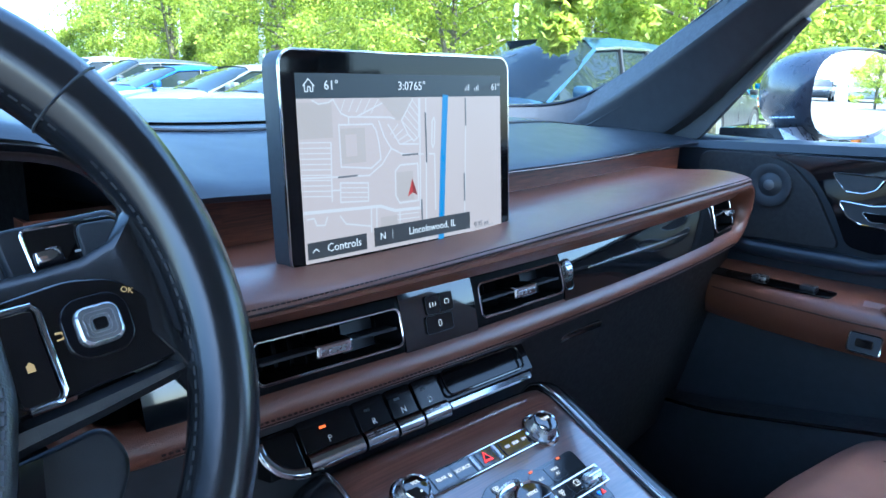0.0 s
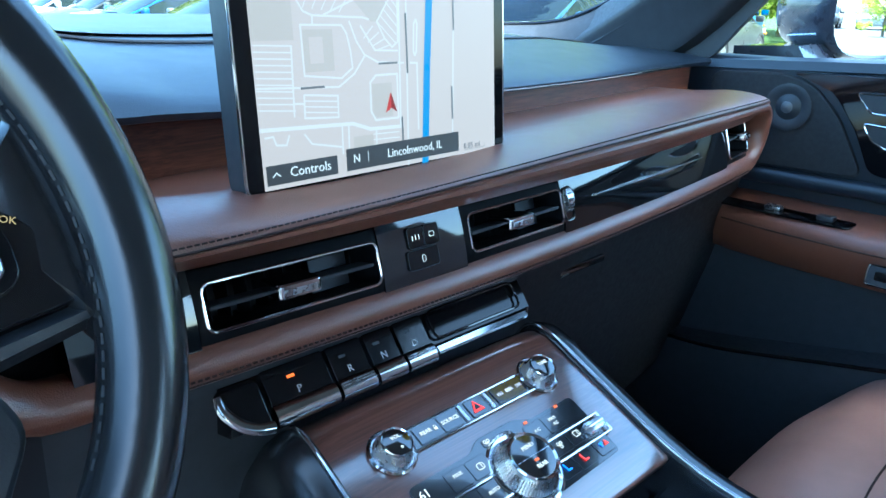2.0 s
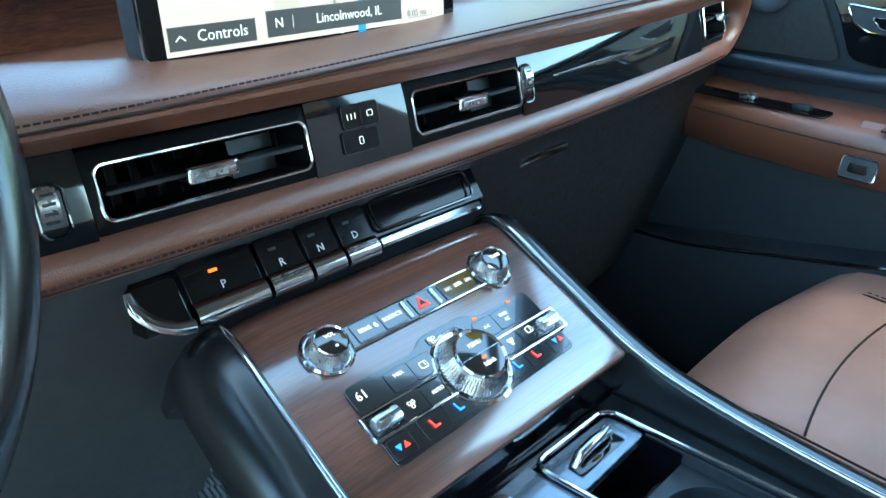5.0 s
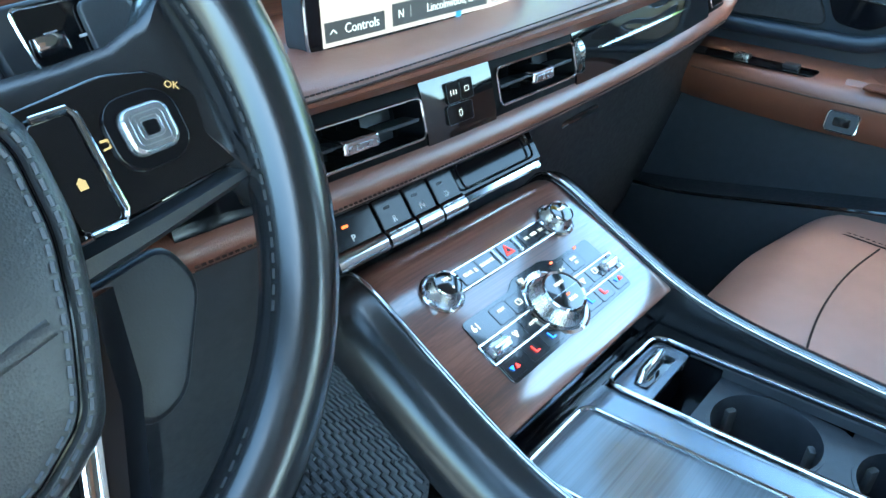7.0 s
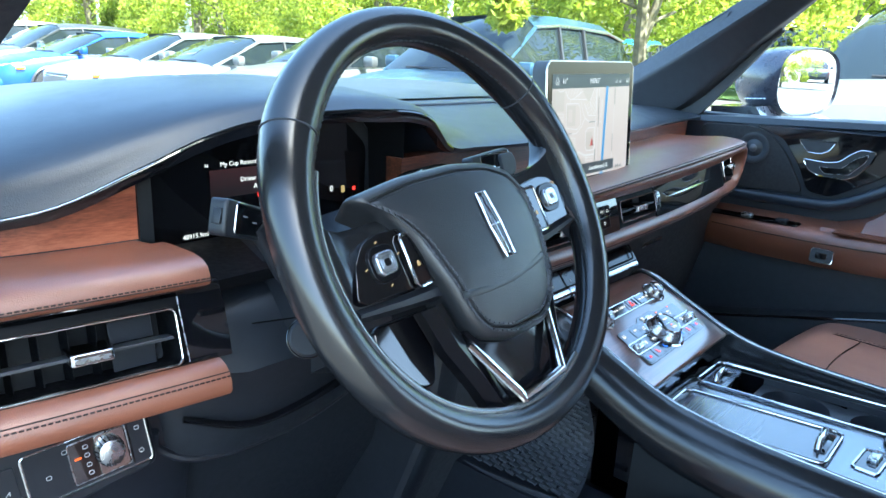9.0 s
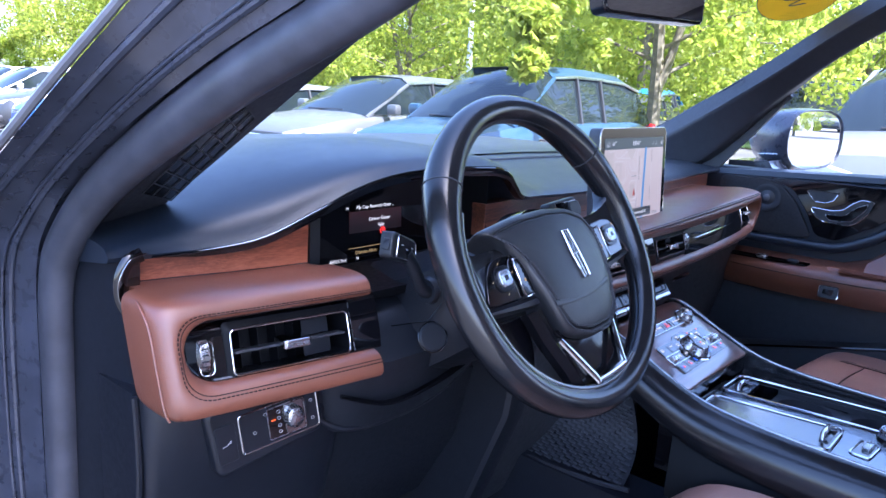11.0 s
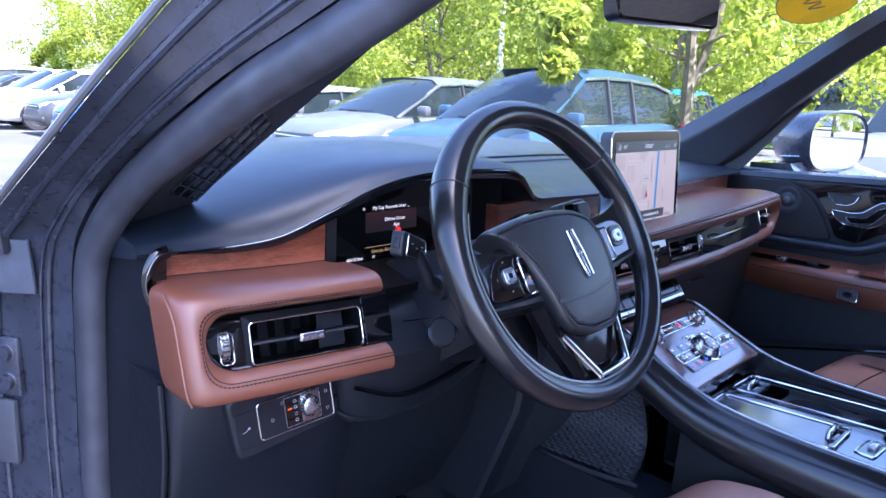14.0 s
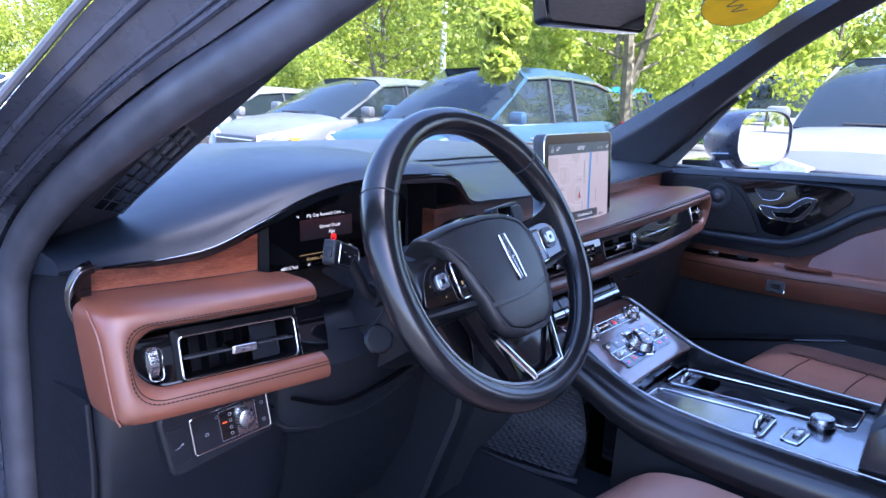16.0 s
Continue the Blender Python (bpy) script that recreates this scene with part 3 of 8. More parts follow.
for x in xs:
    y0, z0 = lip_y(x), interp(x, LIP)
    top = [dash_point(x, v) for v in vs_[1:]]
    under = [Vector((x, back_y(x), 1.05)), Vector((x, y0 + 0.08, z0 - 0.02)), Vector((x, y0 + 0.012, z0 - 0.010)), Vector((x, y0 + 0.002, z0 - 0.008)), Vector((x, y0 - 0.002, z0 - 0.003))]
    rings.append(top + under)
part("skin", loft(rings), DASH, dash_top)
# seam of the raised middle panel and its stitching
seam = [dash_point(x, interp(x, [(-0.26, 0.46), (-0.18, 0.33), (-0.08, 0.29), (0.1, 0.285), (0.4, 0.29), (0.62, 0.36)]), 0.0008) for x in [-0.26 + 0.88 * i / 40 for i in range(41)]]
part("seam", tube(seam, 0.0022, 6), BLACK, dash_top, "dark piped seam")
part("stitching", dashes([p + Vector((0, -0.007, 0.0006)) for p in seam], 0.005, 0.002, 0.0007), BLACK_THREAD, dash_top)
part("centre_panel", loft([[dash_point(x, v, 0.003) for v in (0.36, 0.45, 0.55, 0.66, 0.76)] for x in [-0.14 + 0.6 * i / 20 for i in range(21)]], False), DASH, dash_top, "smoother speaker panel let into the dash top")
# bright line along the hood's edge
part("hood_edge", tube([Vector((x, lip_y(x) - 0.0040, interp(x, LIP) - 0.0040)) for x in xs if -0.715 < x < -0.56], lambda t: 0.0009 * math.sin(math.pi * (0.1 + 0.85 * t)), 6), CHROME, dash_top, "bright chrome line on the hood's edge")
HOOD_X = [x for x in xs if -0.765 < x < -0.185]


def hood_section(x):
    """Gloss black rim under the hood's lip."""
    y0, z0 = lip_y(x), interp(x, LIP)
    t = interp(x, [(-0.765, 0.003), (-0.70, 0.0075), (-0.60, 0.011), (-0.40, 0.012), (-0.25, 0.012), (-0.185, 0.006)])
    return [(x, y0 - 0.0032, z0 - 0.004), (x, y0 - 0.0042, z0 - 0.0055), (x, y0 - 0.0036, z0 - 0.004 - t * 0.6), (x, y0 - 0.001, z0 - 0.004 - t), (x, y0 + 0.012, z0 - 0.004 - t), (x, y0 + 0.012, z0 - 0.006)]


part("hood_rim", loft([hood_section(x) for x in HOOD_X]), GLOSS, dash_top, "gloss black rim of the instrument hood")
TRIM_LINE = tube([Vector((x, lip_y(x) + 0.001, 1.0915 + 0.002 * max(0, x - 0.4) / 0.3)) for x in [0.03 + 0.60 * i / 20 for i in range(21)]], 0.0016, 6)

# veneer bands
veneer = thing("veneer_band", "dark walnut veneer band with long straight grain along the fascia", "trim")


def band(x0, x1, z0, z1, n=24):
    xs_ = [x0 + (x1 - x0) * i / n for i in range(n + 1)]
    return loft([[(x, lip_y(x) + 0.022, z0(x)), (x, lip_y(x) + 0.020, z1(x)), (x, lip_y(x) + 0.045, z1(x)), (x, lip_y(x) + 0.045, z0(x))] for x in xs_])


part("veneer", band(-0.262, 0.70, lambda x: 1.048, lambda x: 1.097), WOOD, veneer)
part("chrome_line", TRIM_LINE, CHROME, veneer, "thin chrome line along the veneer's upper edge")
veneer_l = thing("veneer_band", "reddish walnut veneer band beside the instrument display", "trim")
part("veneer", band(-0.774, -0.574, lambda x: 1.030, lambda x: interp(x, LIP) - 0.006), WOOD_RED, veneer_l)
# no real gap: a thin black strip is added as its shade
part("lower_edge", tube([(x, lip_y(x) + 0.021, 1.0525) for x in [-0.775 + 0.21 * i / 12 for i in range(13)]], 0.0012, 6), BLACK, veneer_l, "added black strip standing for a shaded gap under the veneer")
end_clip = thing("end_bracket", "dark glossy bracket with chrome edge at the fascia's open end", "bracket")
part("clip", tube(spline([(-0.764, 0.146, 1.0855), (-0.777, 0.146, 1.080), (-0.7845, 0.147, 1.063), (-0.7845, 0.147, 1.046), (-0.778, 0.146, 1.031), (-0.770, 0.144, 1.024)], 6), 0.0075, 10, up=(0, -1, 0), flat_ratio=0.55), GLOSS, end_clip, "curved gloss black bracket")
part("inner_plate", prism(rounded([(-0.783, 1.040), (-0.766, 1.028), (-0.764, 1.082), (-0.780, 1.072)], 0.005), 0.0, 0.003, Matrix(((1, 0, 0, 0), (0, 0, -1, 0.152), (0, 1, 0, 0), (0, 0, 0, 1)))), PANEL_BLACK, end_clip, "gloss black inner plate")
part("chrome_edge", tube(spline([(-0.762, 0.140, 1.0875), (-0.779, 0.138, 1.083), (-0.7895, 0.140, 1.064), (-0.7895, 0.141, 1.045), (-0.782, 0.140, 1.029)], 6), 0.0007, 6), DARK_CHROME, end_clip)
part("screw", lathe([(0.0, 0.004), (0.004, 0.004), (0.0045, 0), (0.0045, -0.004)], 12, basis((-0.7775, 0.142, 1.040), (1, 0, 0), (0, 0, 1))), SATIN, end_clip)

# padded leather deck and the two rolls that ring the vents


def roll_section(p, out, d, h, n=14):
    """Oval section at p: out is the direction round the loop's rim, d its depth towards the seats, h its thickness."""
    o = Vector(out)
    back = Vector((0, -1, 0))
    return [p + o * h * math.cos(a) + back * d * math.sin(a) for a in (2 * math.pi * i / n for i in range(n))]



LEANING = 0.29  # the vent strip leans back a little


def face(x, z, off=0.0):
    return Vector((x, bow(x) + off + LEANING * (z - 1.01), z))


def edge(x, z, off=0.0):
    """A place on the upright face of the pads."""
    return Vector((x, bow(x) + off, z))



fascia = thing("fascia_pad", "brown leather-wrapped padded fascia with stitched edges", "dashboard pad")


def seam_z(x):
    """Height of the stitched seam, which climbs towards the door."""
    return interp(x, [(-0.28, 1.0525), (-0.18, 1.0535), (-0.08, 1.0565), (0.05, 1.0610), (0.20, 1.0650), (0.40, 1.0665), (0.62, 1.0640)])


def ring_path(n=72):
    """The padded ring round the vents: places, half thickness and depth along the top, round both ends and back along the foot."""
    x0, x1, foot, hf, top0 = -0.248, 0.602, 0.9772, 0.0136, 1.0455
    out = []

    def add(x, z, h):
        out.append((edge(x, z, 0.004), h))

    for i in range(n + 1):
        x = x0 + (x1 - x0) * i / n
        add(x, (seam_z(x) + top0) / 2 + 0.0005, (seam_z(x) - top0) / 2 + 0.0022)
    for xe, s in ((x1, 1), (x0, -1)):
        zt, ht = (seam_z(xe) + top0) / 2 + 0.0005, (seam_z(xe) - top0) / 2 + 0.0022
        zc, r = (zt + foot) / 2, (zt - foot) / 2
        for i in range(1, 14):
            a = math.pi * i / 14 if s > 0 else math.pi * (1 - i / 14)
            k = (1 + math.cos(a)) / 2
            add(xe + s * r * math.sin(a), zc + r * math.cos(a), hf + (ht - hf) * k)
        if s > 0:
            for i in range(n + 1):
                add(x1 - (x1 - x0) * i / n, foot, hf)
    return out


ring_pts = ring_path()
ring_rows = []
for i, (p, h) in enumerate(ring_pts):
    t_ = ring_pts[(i + 1) % len(ring_pts)][0] - ring_pts[i - 1][0]
    up_ = min(1.0, max(0.0, (p.z - 0.975) / 0.07))
    ring_rows.append(roll_section(p, t_.cross(Vector((0, 1, 0))).normalized(), 0.027 * (0.64 + 0.36 * up_), h, 18))
ring_rows.append(ring_rows[0])
part("roll", loft(ring_rows, True, False), BROWN, fascia, "padded leather roll round the vents")


def deck_ring(x):
    """Section of the top deck: from the seam over the rounded nose and back to the veneer."""
    q = min(1.0, max(0.0, (x - 0.598) / 0.052))
    f = math.sqrt(max(0.0, 1 - q * q))
    b, e = bow(x) + 0.02 * q * q, lip_y(x) + 0.03
    zs = seam_z(x)
    crown = zs + interp(x, [(-0.28, 0.0205), (-0.20, 0.0190), (-0.13, 0.0115), (-0.06, 0.0075), (0.06, 0.0050), (0.14, 0.0075), (0.30, 0.0095), (0.62, 0.0085)])
    back = interp(x, [(-0.28, 1.052), (0.08, 1.054), (0.14, 1.060), (0.3, 1.064), (0.62, 1.066)])
    prof = []
    for k in range(9):
        a = math.pi / 2 * k / 8
        prof.append((b - 0.0236 + 0.050 * (1 - math.cos(a)), zs - 0.001 + (crown - zs + 0.001) * math.sin(a)))
    prof += [(b + 0.040, crown - (crown - back) * 0.12), (b + 0.058, crown - (crown - back) * 0.45), (b + 0.080, crown - (crown - back) * 0.8), (e - 0.02, back), (e, back), (e, 1.035), (b, 1.035)]
    return [(x, y, 1.0165 + (z - 1.0165) * max(0.02, f)) for y, z in prof]


deck_x = [-0.275 + 0.870 * i / 60 for i in range(60)] + [0.598 + 0.052 * math.sin(math.pi / 2 * i / 12) for i in range(13)]
part("deck", loft([deck_ring(x) for x in deck_x]), BROWN, fascia, "smooth leather top deck")


def seam_place(k, drop=0.0, out=0.0):
    """Along the stitched seam and round the door end; k from 0 to 1."""
    x = -0.255 + 0.855 * k
    return edge(x, seam_z(x) - drop, -0.0236 - out)


part("stitching", dashes([seam_place(i / 80, -0.0028, 0.0) for i in range(81)], 0.0027, 0.0013, 0.0007), THREAD, fascia, "dark thread along the upper edge")
st2 = [edge(-0.235 + 0.83 * i / 60, 0.9742, -0.0138) for i in range(61)]
part("stitching", dashes(st2, 0.0024, 0.0018, 0.0008), THREAD, fascia, "dark thread along the lower edge")
part("seam", tube([seam_place(i / 80, 0.0008, 0.0) for i in range(81)], 0.0009, 6), THREAD, fascia)
part("seam", tube([edge(-0.235 + 0.83 * i / 60, 0.9712, -0.0130) for i in range(61)], 0.0005, 5), THREAD, fascia)

fascia_l = thing("fascia_pad", "brown leather-wrapped fascia pad, coloured brighter for the door's daylight, with a stitched pocket for the vent", "dashboard pad")


def pocket(k):
    """Inner and outer edge of the driver's pad: k from 0 (foot, right end) round the left to 1 (top, right end)."""
    xr, xc = -0.570, -0.739
    if k < 0.35:
        x = xr + (xc - xr) * k / 0.35
        return (x, 0.978), (x, 0.947)
    if k > 0.65:
        x = xc + (xr - xc) * (k - 0.65) / 0.35
        return (x, 1.034), (x, 1.058)
    a = math.pi * (k - 0.35) / 0.30
    sn, cs = math.sin(a), math.cos(a)
    sharp = 0.24  # nearly square corners
    sq = math.copysign(abs(cs) ** sharp, cs)
    return (xc - 0.029 * sn, 1.006 - 0.028 * cs), (xc - 0.055 * abs(sn) ** sharp, 1.0025 - 0.0555 * sq)


def pad_ring_l(k):
    (xi, zi), (xo, zo) = pocket(k)
    row = []
    for f, off in ((0.4, 0.034), (0.0, 0.009), (0.0, 0.003), (0.03, -0.004), (0.12, -0.0095), (0.25, -0.0125), (0.5, -0.0135), (0.72, -0.0120), (0.88, -0.0075), (0.97, 0.001), (1.0, 0.012), (1.0, 0.040), (0.97, 0.052), (0.4, 0.052)):
        x, z = xi + (xo - xi) * f, zi + (zo - zi) * f
        row.append(face(x, z, off))
    return row


KS = [0.35 * i / 10 for i in range(10)] + [0.35 + 0.30 * i / 36 for i in range(37)] + [0.65 + 0.35 * i / 10 for i in range(1, 11)]
part("pad", loft([pad_ring_l(k) for k in KS]), BROWN_LIT, fascia_l, "padded leather round the vent's pocket")
part("deck", loft([[(x, y, z) for y, z in ((bow(x) + 0.02, 1.0545), (bow(x) + 0.05, 1.0575), (lip_y(x) + 0.03, 1.052), (lip_y(x) + 0.03, 1.02), (bow(x) + 0.02, 1.03))] for x in [-0.776 + 0.199 * i / 24 for i in range(25)]]), BROWN_LIT, fascia_l, "leather top deck")


def stitch_at(k, f=0.36, off=-0.0140):
    (xi, zi), (xo, zo) = pocket(k)
    return face(xi + (xo - xi) * f, zi + (zo - zi) * f, off)


part("stitching", dashes([stitch_at(i / 240) for i in range(241)], 0.0030, 0.0014, 0.0008), THREAD, fascia_l, "dark thread along the pocket")
part("seam", tube([stitch_at(i / 240, 0.27, -0.0127) for i in range(241)], 0.0006, 5), THREAD, fascia_l)
part("pocket_rim", tube([face(*pocket(k)[0], 0.001) for k in KS], 0.0022, 6), GLOSS, fascia_l, "gloss black rim of the pocket")
part("end_seam", tube(spline([face(-0.7895, 0.9505, -0.0005), face(-0.7925, 0.962, -0.0005), face(-0.7930, 0.994, 0.0), face(-0.7932, 1.029, 0.0005), face(-0.7938, 1.045, 0.006), face(-0.7930, 1.0545, 0.018)], 6), 0.0012, 6), BROWN_LIT, fascia_l, "seam of the cheek panel")

GRILLE_BLACK = plain("vent_black", (0.0035, 0.004, 0.005), 0.5, spec=0.15)
# black strip behind the vents
strip = thing("vent_strip", "black recessed strip that carries the air vents", "fascia strip")
for x0, x1 in ((-0.775, -0.556), (-0.265, 0.640)):
    n = int((x1 - x0) / 0.02)
    part("backing", loft([[face(x0 + (x1 - x0) * i / n, 0.978, 0.046), face(x0 + (x1 - x0) * i / n, 1.042, 0.046), face(x0 + (x1 - x0) * i / n, 1.042, 0.056), face(x0 + (x1 - x0) * i / n, 0.978, 0.056)] for i in range(n + 1)]), GRILLE_BLACK, strip)


def fascia_pose(x, z, off=0.0):
    """A pose on the strip: x to the right along it, y up, z towards the seats."""
    s = 0.26 * x
    return basis((x, bow(x) + off + LEANING * (z - 1.01), z), (1, s, 0), (0, LEANING, 1))


def gloss_panel(x0, x1, z0, z1, name, label, off=-0.001, r=0.002):
    """A glossy panel bent to the fascia."""
    n = max(4, int((x1 - x0) / 0.01))
    t = thing(name, label, "trim panel")
    rows = []
    for i in range(n + 1):
        x = x0 + (x1 - x0) * i / n
        mid = [face(x, z, off + 2.6 * (z - 1.01) ** 2) for z in (z0 + r + (z1 - z0 - 2 * r) * k / 6 for k in range(7))]
        rows.append([face(x, z0, off + 0.03), face(x, z0, off + r + 0.001)] + mid + [face(x, z1, off + r + 0.001), face(x, z1, off + 0.03)])
    part("panel", loft(rows), GLOSS, t)
    return t




def vent(x0, x1, z0, z1, label, tab=0.5, vanes=9, levels=(0.0,)):
    """An air vent: chrome surround, dark box, level blade with a chrome tab, upright vanes."""
    xc, zc, w, h = (x0 + x1) / 2, (z0 + z1) / 2, x1 - x0, z1 - z0
    m = fascia_pose(xc, zc)
    t = thing("air_vent", label, "air vent", "air vents of the fascia")
    part("surround", tube(loop3(rrect(w, h, 0.0055), m, 0.002), 0.0011, 8, True), CHROME, t, "chrome surround")
    hood = [loop3(rrect(w + 0.012, h + 0.016, 0.004), m, -0.003), loop3(rrect(w - 0.001, h - 0.001, 0.005), m, 0.001), loop3(rrect(w - 0.002, h - 0.002, 0.005), m, -0.002), loop3(rrect(w - 0.006, h - 0.006, 0.004), m, -0.040)]
    part("box", loft(hood, True, False), GRILLE_BLACK, t)
    part("back", prism(rrect(w - 0.004, h - 0.004, 0.004), -0.0405, -0.0385, m), GRILLE_BLACK, t)
    for lv in levels:
        part("blade", prism(rrect(w - 0.006, 0.017, 0.002), -0.0008, 0.0008, m @ pose(0, lv, -0.0075, -84, 0, 0), 0.0006), BLACK, t)
        part("blade_edge", tube([m @ Vector((-w / 2 + 0.004 + (w - 0.008) * i / 6, lv, 0.0008)) for i in range(7)], 0.0009, 6), BLACK, t)
    for i in range(vanes):
        u = -w / 2 + w * (i + 0.8) / (vanes + 0.6)
        part("vane", box((0, 0, 0), (0.001, h - 0.006, 0.014), 0.0003, m @ pose(u, 0, -0.026, 0, 12, 0), 1), GRILLE_BLACK, t)
    for s in (-1, 1):
        part("deflector", box((0, 0, 0), (w * 0.26, h * 0.5 - 0.0055, 0.001), 0.0003, m @ pose(w * 0.27, s * (h * 0.25 - 0.0005), -0.017, 0, 8, 0), 1), COLUMN_BLACK, t)
    tw = min(0.030, w * 0.28)
    u = (tab - 0.5) * w
    grip = part("tab", prism(rounded([(-tw / 2, 0.0050), (tw / 2, 0.0050), (tw / 2, -0.0042), (-tw / 2, -0.0042)], 0.002), -0.012, 0.0125, m @ pose(u, 0.0005, 0.001, 10, 0, 0), 0.0028), CHROME, t, "chrome adjuster tab")
    part("tab_end", prism(rrect(tw * 0.8, 0.0036, 0.0012), 0, 0.0006, m @ pose(u, -0.0017, 0.0133, 10, 0, 0), 0.0003), SATIN, grip)
    return t


vent(-0.7255, -0.5965, 0.9785, 1.0225, "black air vent with chrome surround in the driver's leather pocket", 0.5, 6, (0.0,))
vent(-0.1680, -0.0455, 0.9955, 1.0240, "black air vent with chrome surround and tab beside the button panel", 0.46)
vent(0.0415, 0.1570, 0.9970, 1.0262, "smaller black air vent with chrome surround and tab", 0.43, 7)
vent(0.530, 0.602, 0.9965, 1.041, "narrow black end vent with chrome surround near the door", 0.6, 4)
gloss_panel(-0.0425, 0.0365, 0.9870, 1.0430, "button_panel", "gloss black panel with three camera and parking buttons")
gloss_panel(0.1605, 0.524, 0.9860, 1.0460, "glovebox_trim", "long gloss black trim panel reflecting the trees")
gloss_panel(-0.240, -0.173, 0.9855, 1.0420, "thumbwheel_panel", "gloss black panel with a ribbed chrome thumbwheel")
gloss_panel(-0.766, -0.731, 0.9775, 1.0265, "thumbwheel_panel", "gloss black panel with a ribbed chrome thumbwheel")
gloss_panel(-0.592, -0.5575, 0.9765, 1.0365, "blank_plate", "plain gloss black panel at the end of the vent")
part("edge_line", tube([face(-0.5935, 0.980 + 0.050 * i / 6, -0.002) for i in range(7)], 0.0006, 6), SATIN, bpy.data.objects["blank_plate"], "thin bright edge")
part("chrome_line", tube([face(0.209 + 0.235 * i / 14, 1.0125, -0.0025) for i in range(15)], lambda t: 0.0022 * math.sin(math.pi * min(1, 0.12 + t * 0.85)), 6), CHROME, bpy.data.objects["glovebox_trim"], "tapering chrome line")


def thumbwheel(x, z, r, parent, rim=None):
    m = fascia_pose(x, z, 0.012) @ pose(0, 0, 0, 0, 90, 0)
    w = part("thumbwheel", lathe([(r * 0.7, -0.0052), (r, -0.0045), (r * 1.01, 0), (r, 0.0045), (r * 0.7, 0.0052)], 36, m), SATIN, parent, "ribbed chrome wheel")
    for i in range(20):
        a = 2 * math.pi * i / 20
        part("rib", box((0, 0, 0), (0.0012, 0.0016, 0.0062), 0.0003, m @ pose(r * 1.01 * math.cos(a), r * 1.01 * math.sin(a), 0, 0, 0, math.degrees(a)), 1), BLACK, w)
    part("slot", tube(loop3(rrect(0.0135, r * 1.75, 0.005), fascia_pose(x, z, -0.0015)), 0.0008, 6, True), rim or CHROME, parent)


_tp = [o for o in bpy.data.objects if o.name.startswith("thumbwheel_panel")]
thumbwheel(-0.190, 1.0075, 0.0150, _tp[0], GLOSS)
thumbwheel(-0.7485, 1.0, 0.0185, _tp[1])
thumbwheel(0.1680, 1.012, 0.0165, bpy.data.objects["glovebox_trim"], GLOSS)
bp = bpy.data.objects["button_panel"]
for (x, z, w, h), marks in (((-0.0110, 1.0195, 0.0142, 0.0150), 0), ((0.0040, 1.0195, 0.0142, 0.0150), 1), ((-0.0065, 1.0045, 0.0285, 0.0138), 2)):
    m = fascia_pose(x, z, -0.0012)
    key = part("button", prism(rrect(w, h, 0.002), 0, 0.0012, m, 0.0005), KEY_BLACK, bp)
    part("outline", tube(loop3(rrect(w, h, 0.0025), m, 0.0013), 0.00014, 4, True), BLACK, key)
    if marks == 0:
        for u in (-0.0030, 0, 0.0030):
            part("mark", box((0, 0, 0), (0.0004, 0.0036, 0.0003), 0, m @ pose(u, 0, 0.0014)), WHITE_GLOW, key)
    elif marks == 1:
        part("mark", tube(loop3(rrect(0.0044, 0.0034, 0.0008), m, 0.0014), 0.0002, 4, True), WHITE_GLOW, key)
    else:
        part("mark", tube(loop3(rrect(0.0030, 0.0046, 0.0010), m, 0.0014), 0.0002, 4, True), WHITE_GLOW, key)

# ---- instrument display ----
cluster = thing("instrument_cluster", "dark digital instrument display with a red warning under the hood", "instrument cluster")
CM = basis((-0.412, 0.168, 1.088), (1, 0.0, 0), (0, 0.03, 1))
part("bezel", prism(rounded([(-0.150, -0.066), (0.158, -0.066), (0.165, 0.02), (0.12, 0.066), (-0.10, 0.066), (-0.148, 0.03)], 0.012), -0.01, 0.0, CM, 0.003), BLACK, cluster)
part("display", prism(rounded([(-0.132, -0.060), (0.135, -0.060), (0.140, 0.02), (0.10, 0.056), (-0.09, 0.056), (-0.132, 0.026)], 0.01), 0.0, 0.002, CM), DISPLAY, cluster, "black display glass")
RED_FIELD = [glow("red_field", (0.35 * k, 0.006, 0.008), 0.14) for k in (0.12, 0.22, 0.34)]
for i, (a, b) in enumerate(((-0.018, -0.008), (-0.008, 0.001), (0.001, 0.010))):
    part("red_field", loft([[CM @ Vector((x, y, 0.0026)) for y in (a, b)] for x in (-0.069, 0.025)], False), RED_FIELD[i], cluster, flat=True)
for txt, x, z, s, mt in (("My Cup Runneth Over ...", -0.435, 1.103, 0.0066, WHITE_GLOW), ("N", -0.484, 1.103, 0.0050, WHITE_GLOW), ("Driver Door", -0.428, 1.086, 0.0072, WHITE_GLOW), ("Ajar", -0.425, 1.0775, 0.0072, WHITE_GLOW), ("Dismiss Alert", -0.452, 1.044, 0.0068, GOLD_GLOW), ("OK", -0.396, 1.050, 0.0054, WHITE_GLOW), ("48915.9mi", -0.500, 1.0365, 0.0066, WHITE_GLOW), ("H", -0.467, 1.0365, 0.0056, WHITE_GLOW), ("0", -0.327, 1.062, 0.0100, WHITE_GLOW)):
    writing("legend", txt, s, CM @ pose(x + 0.412, z - 1.088, 0.0030), mt, cluster)
part("warning_figure", join(tube(loop3(rrect(0.008, 0.008, 0.003), CM @ pose(-0.010, -0.019, 0.0028)), 0.0006, 5, True), box((0, 0, 0), (0.002, 0.004, 0.0006), 0, CM @ pose(-0.010, -0.018, 0.003))), RED_GLOW, cluster)
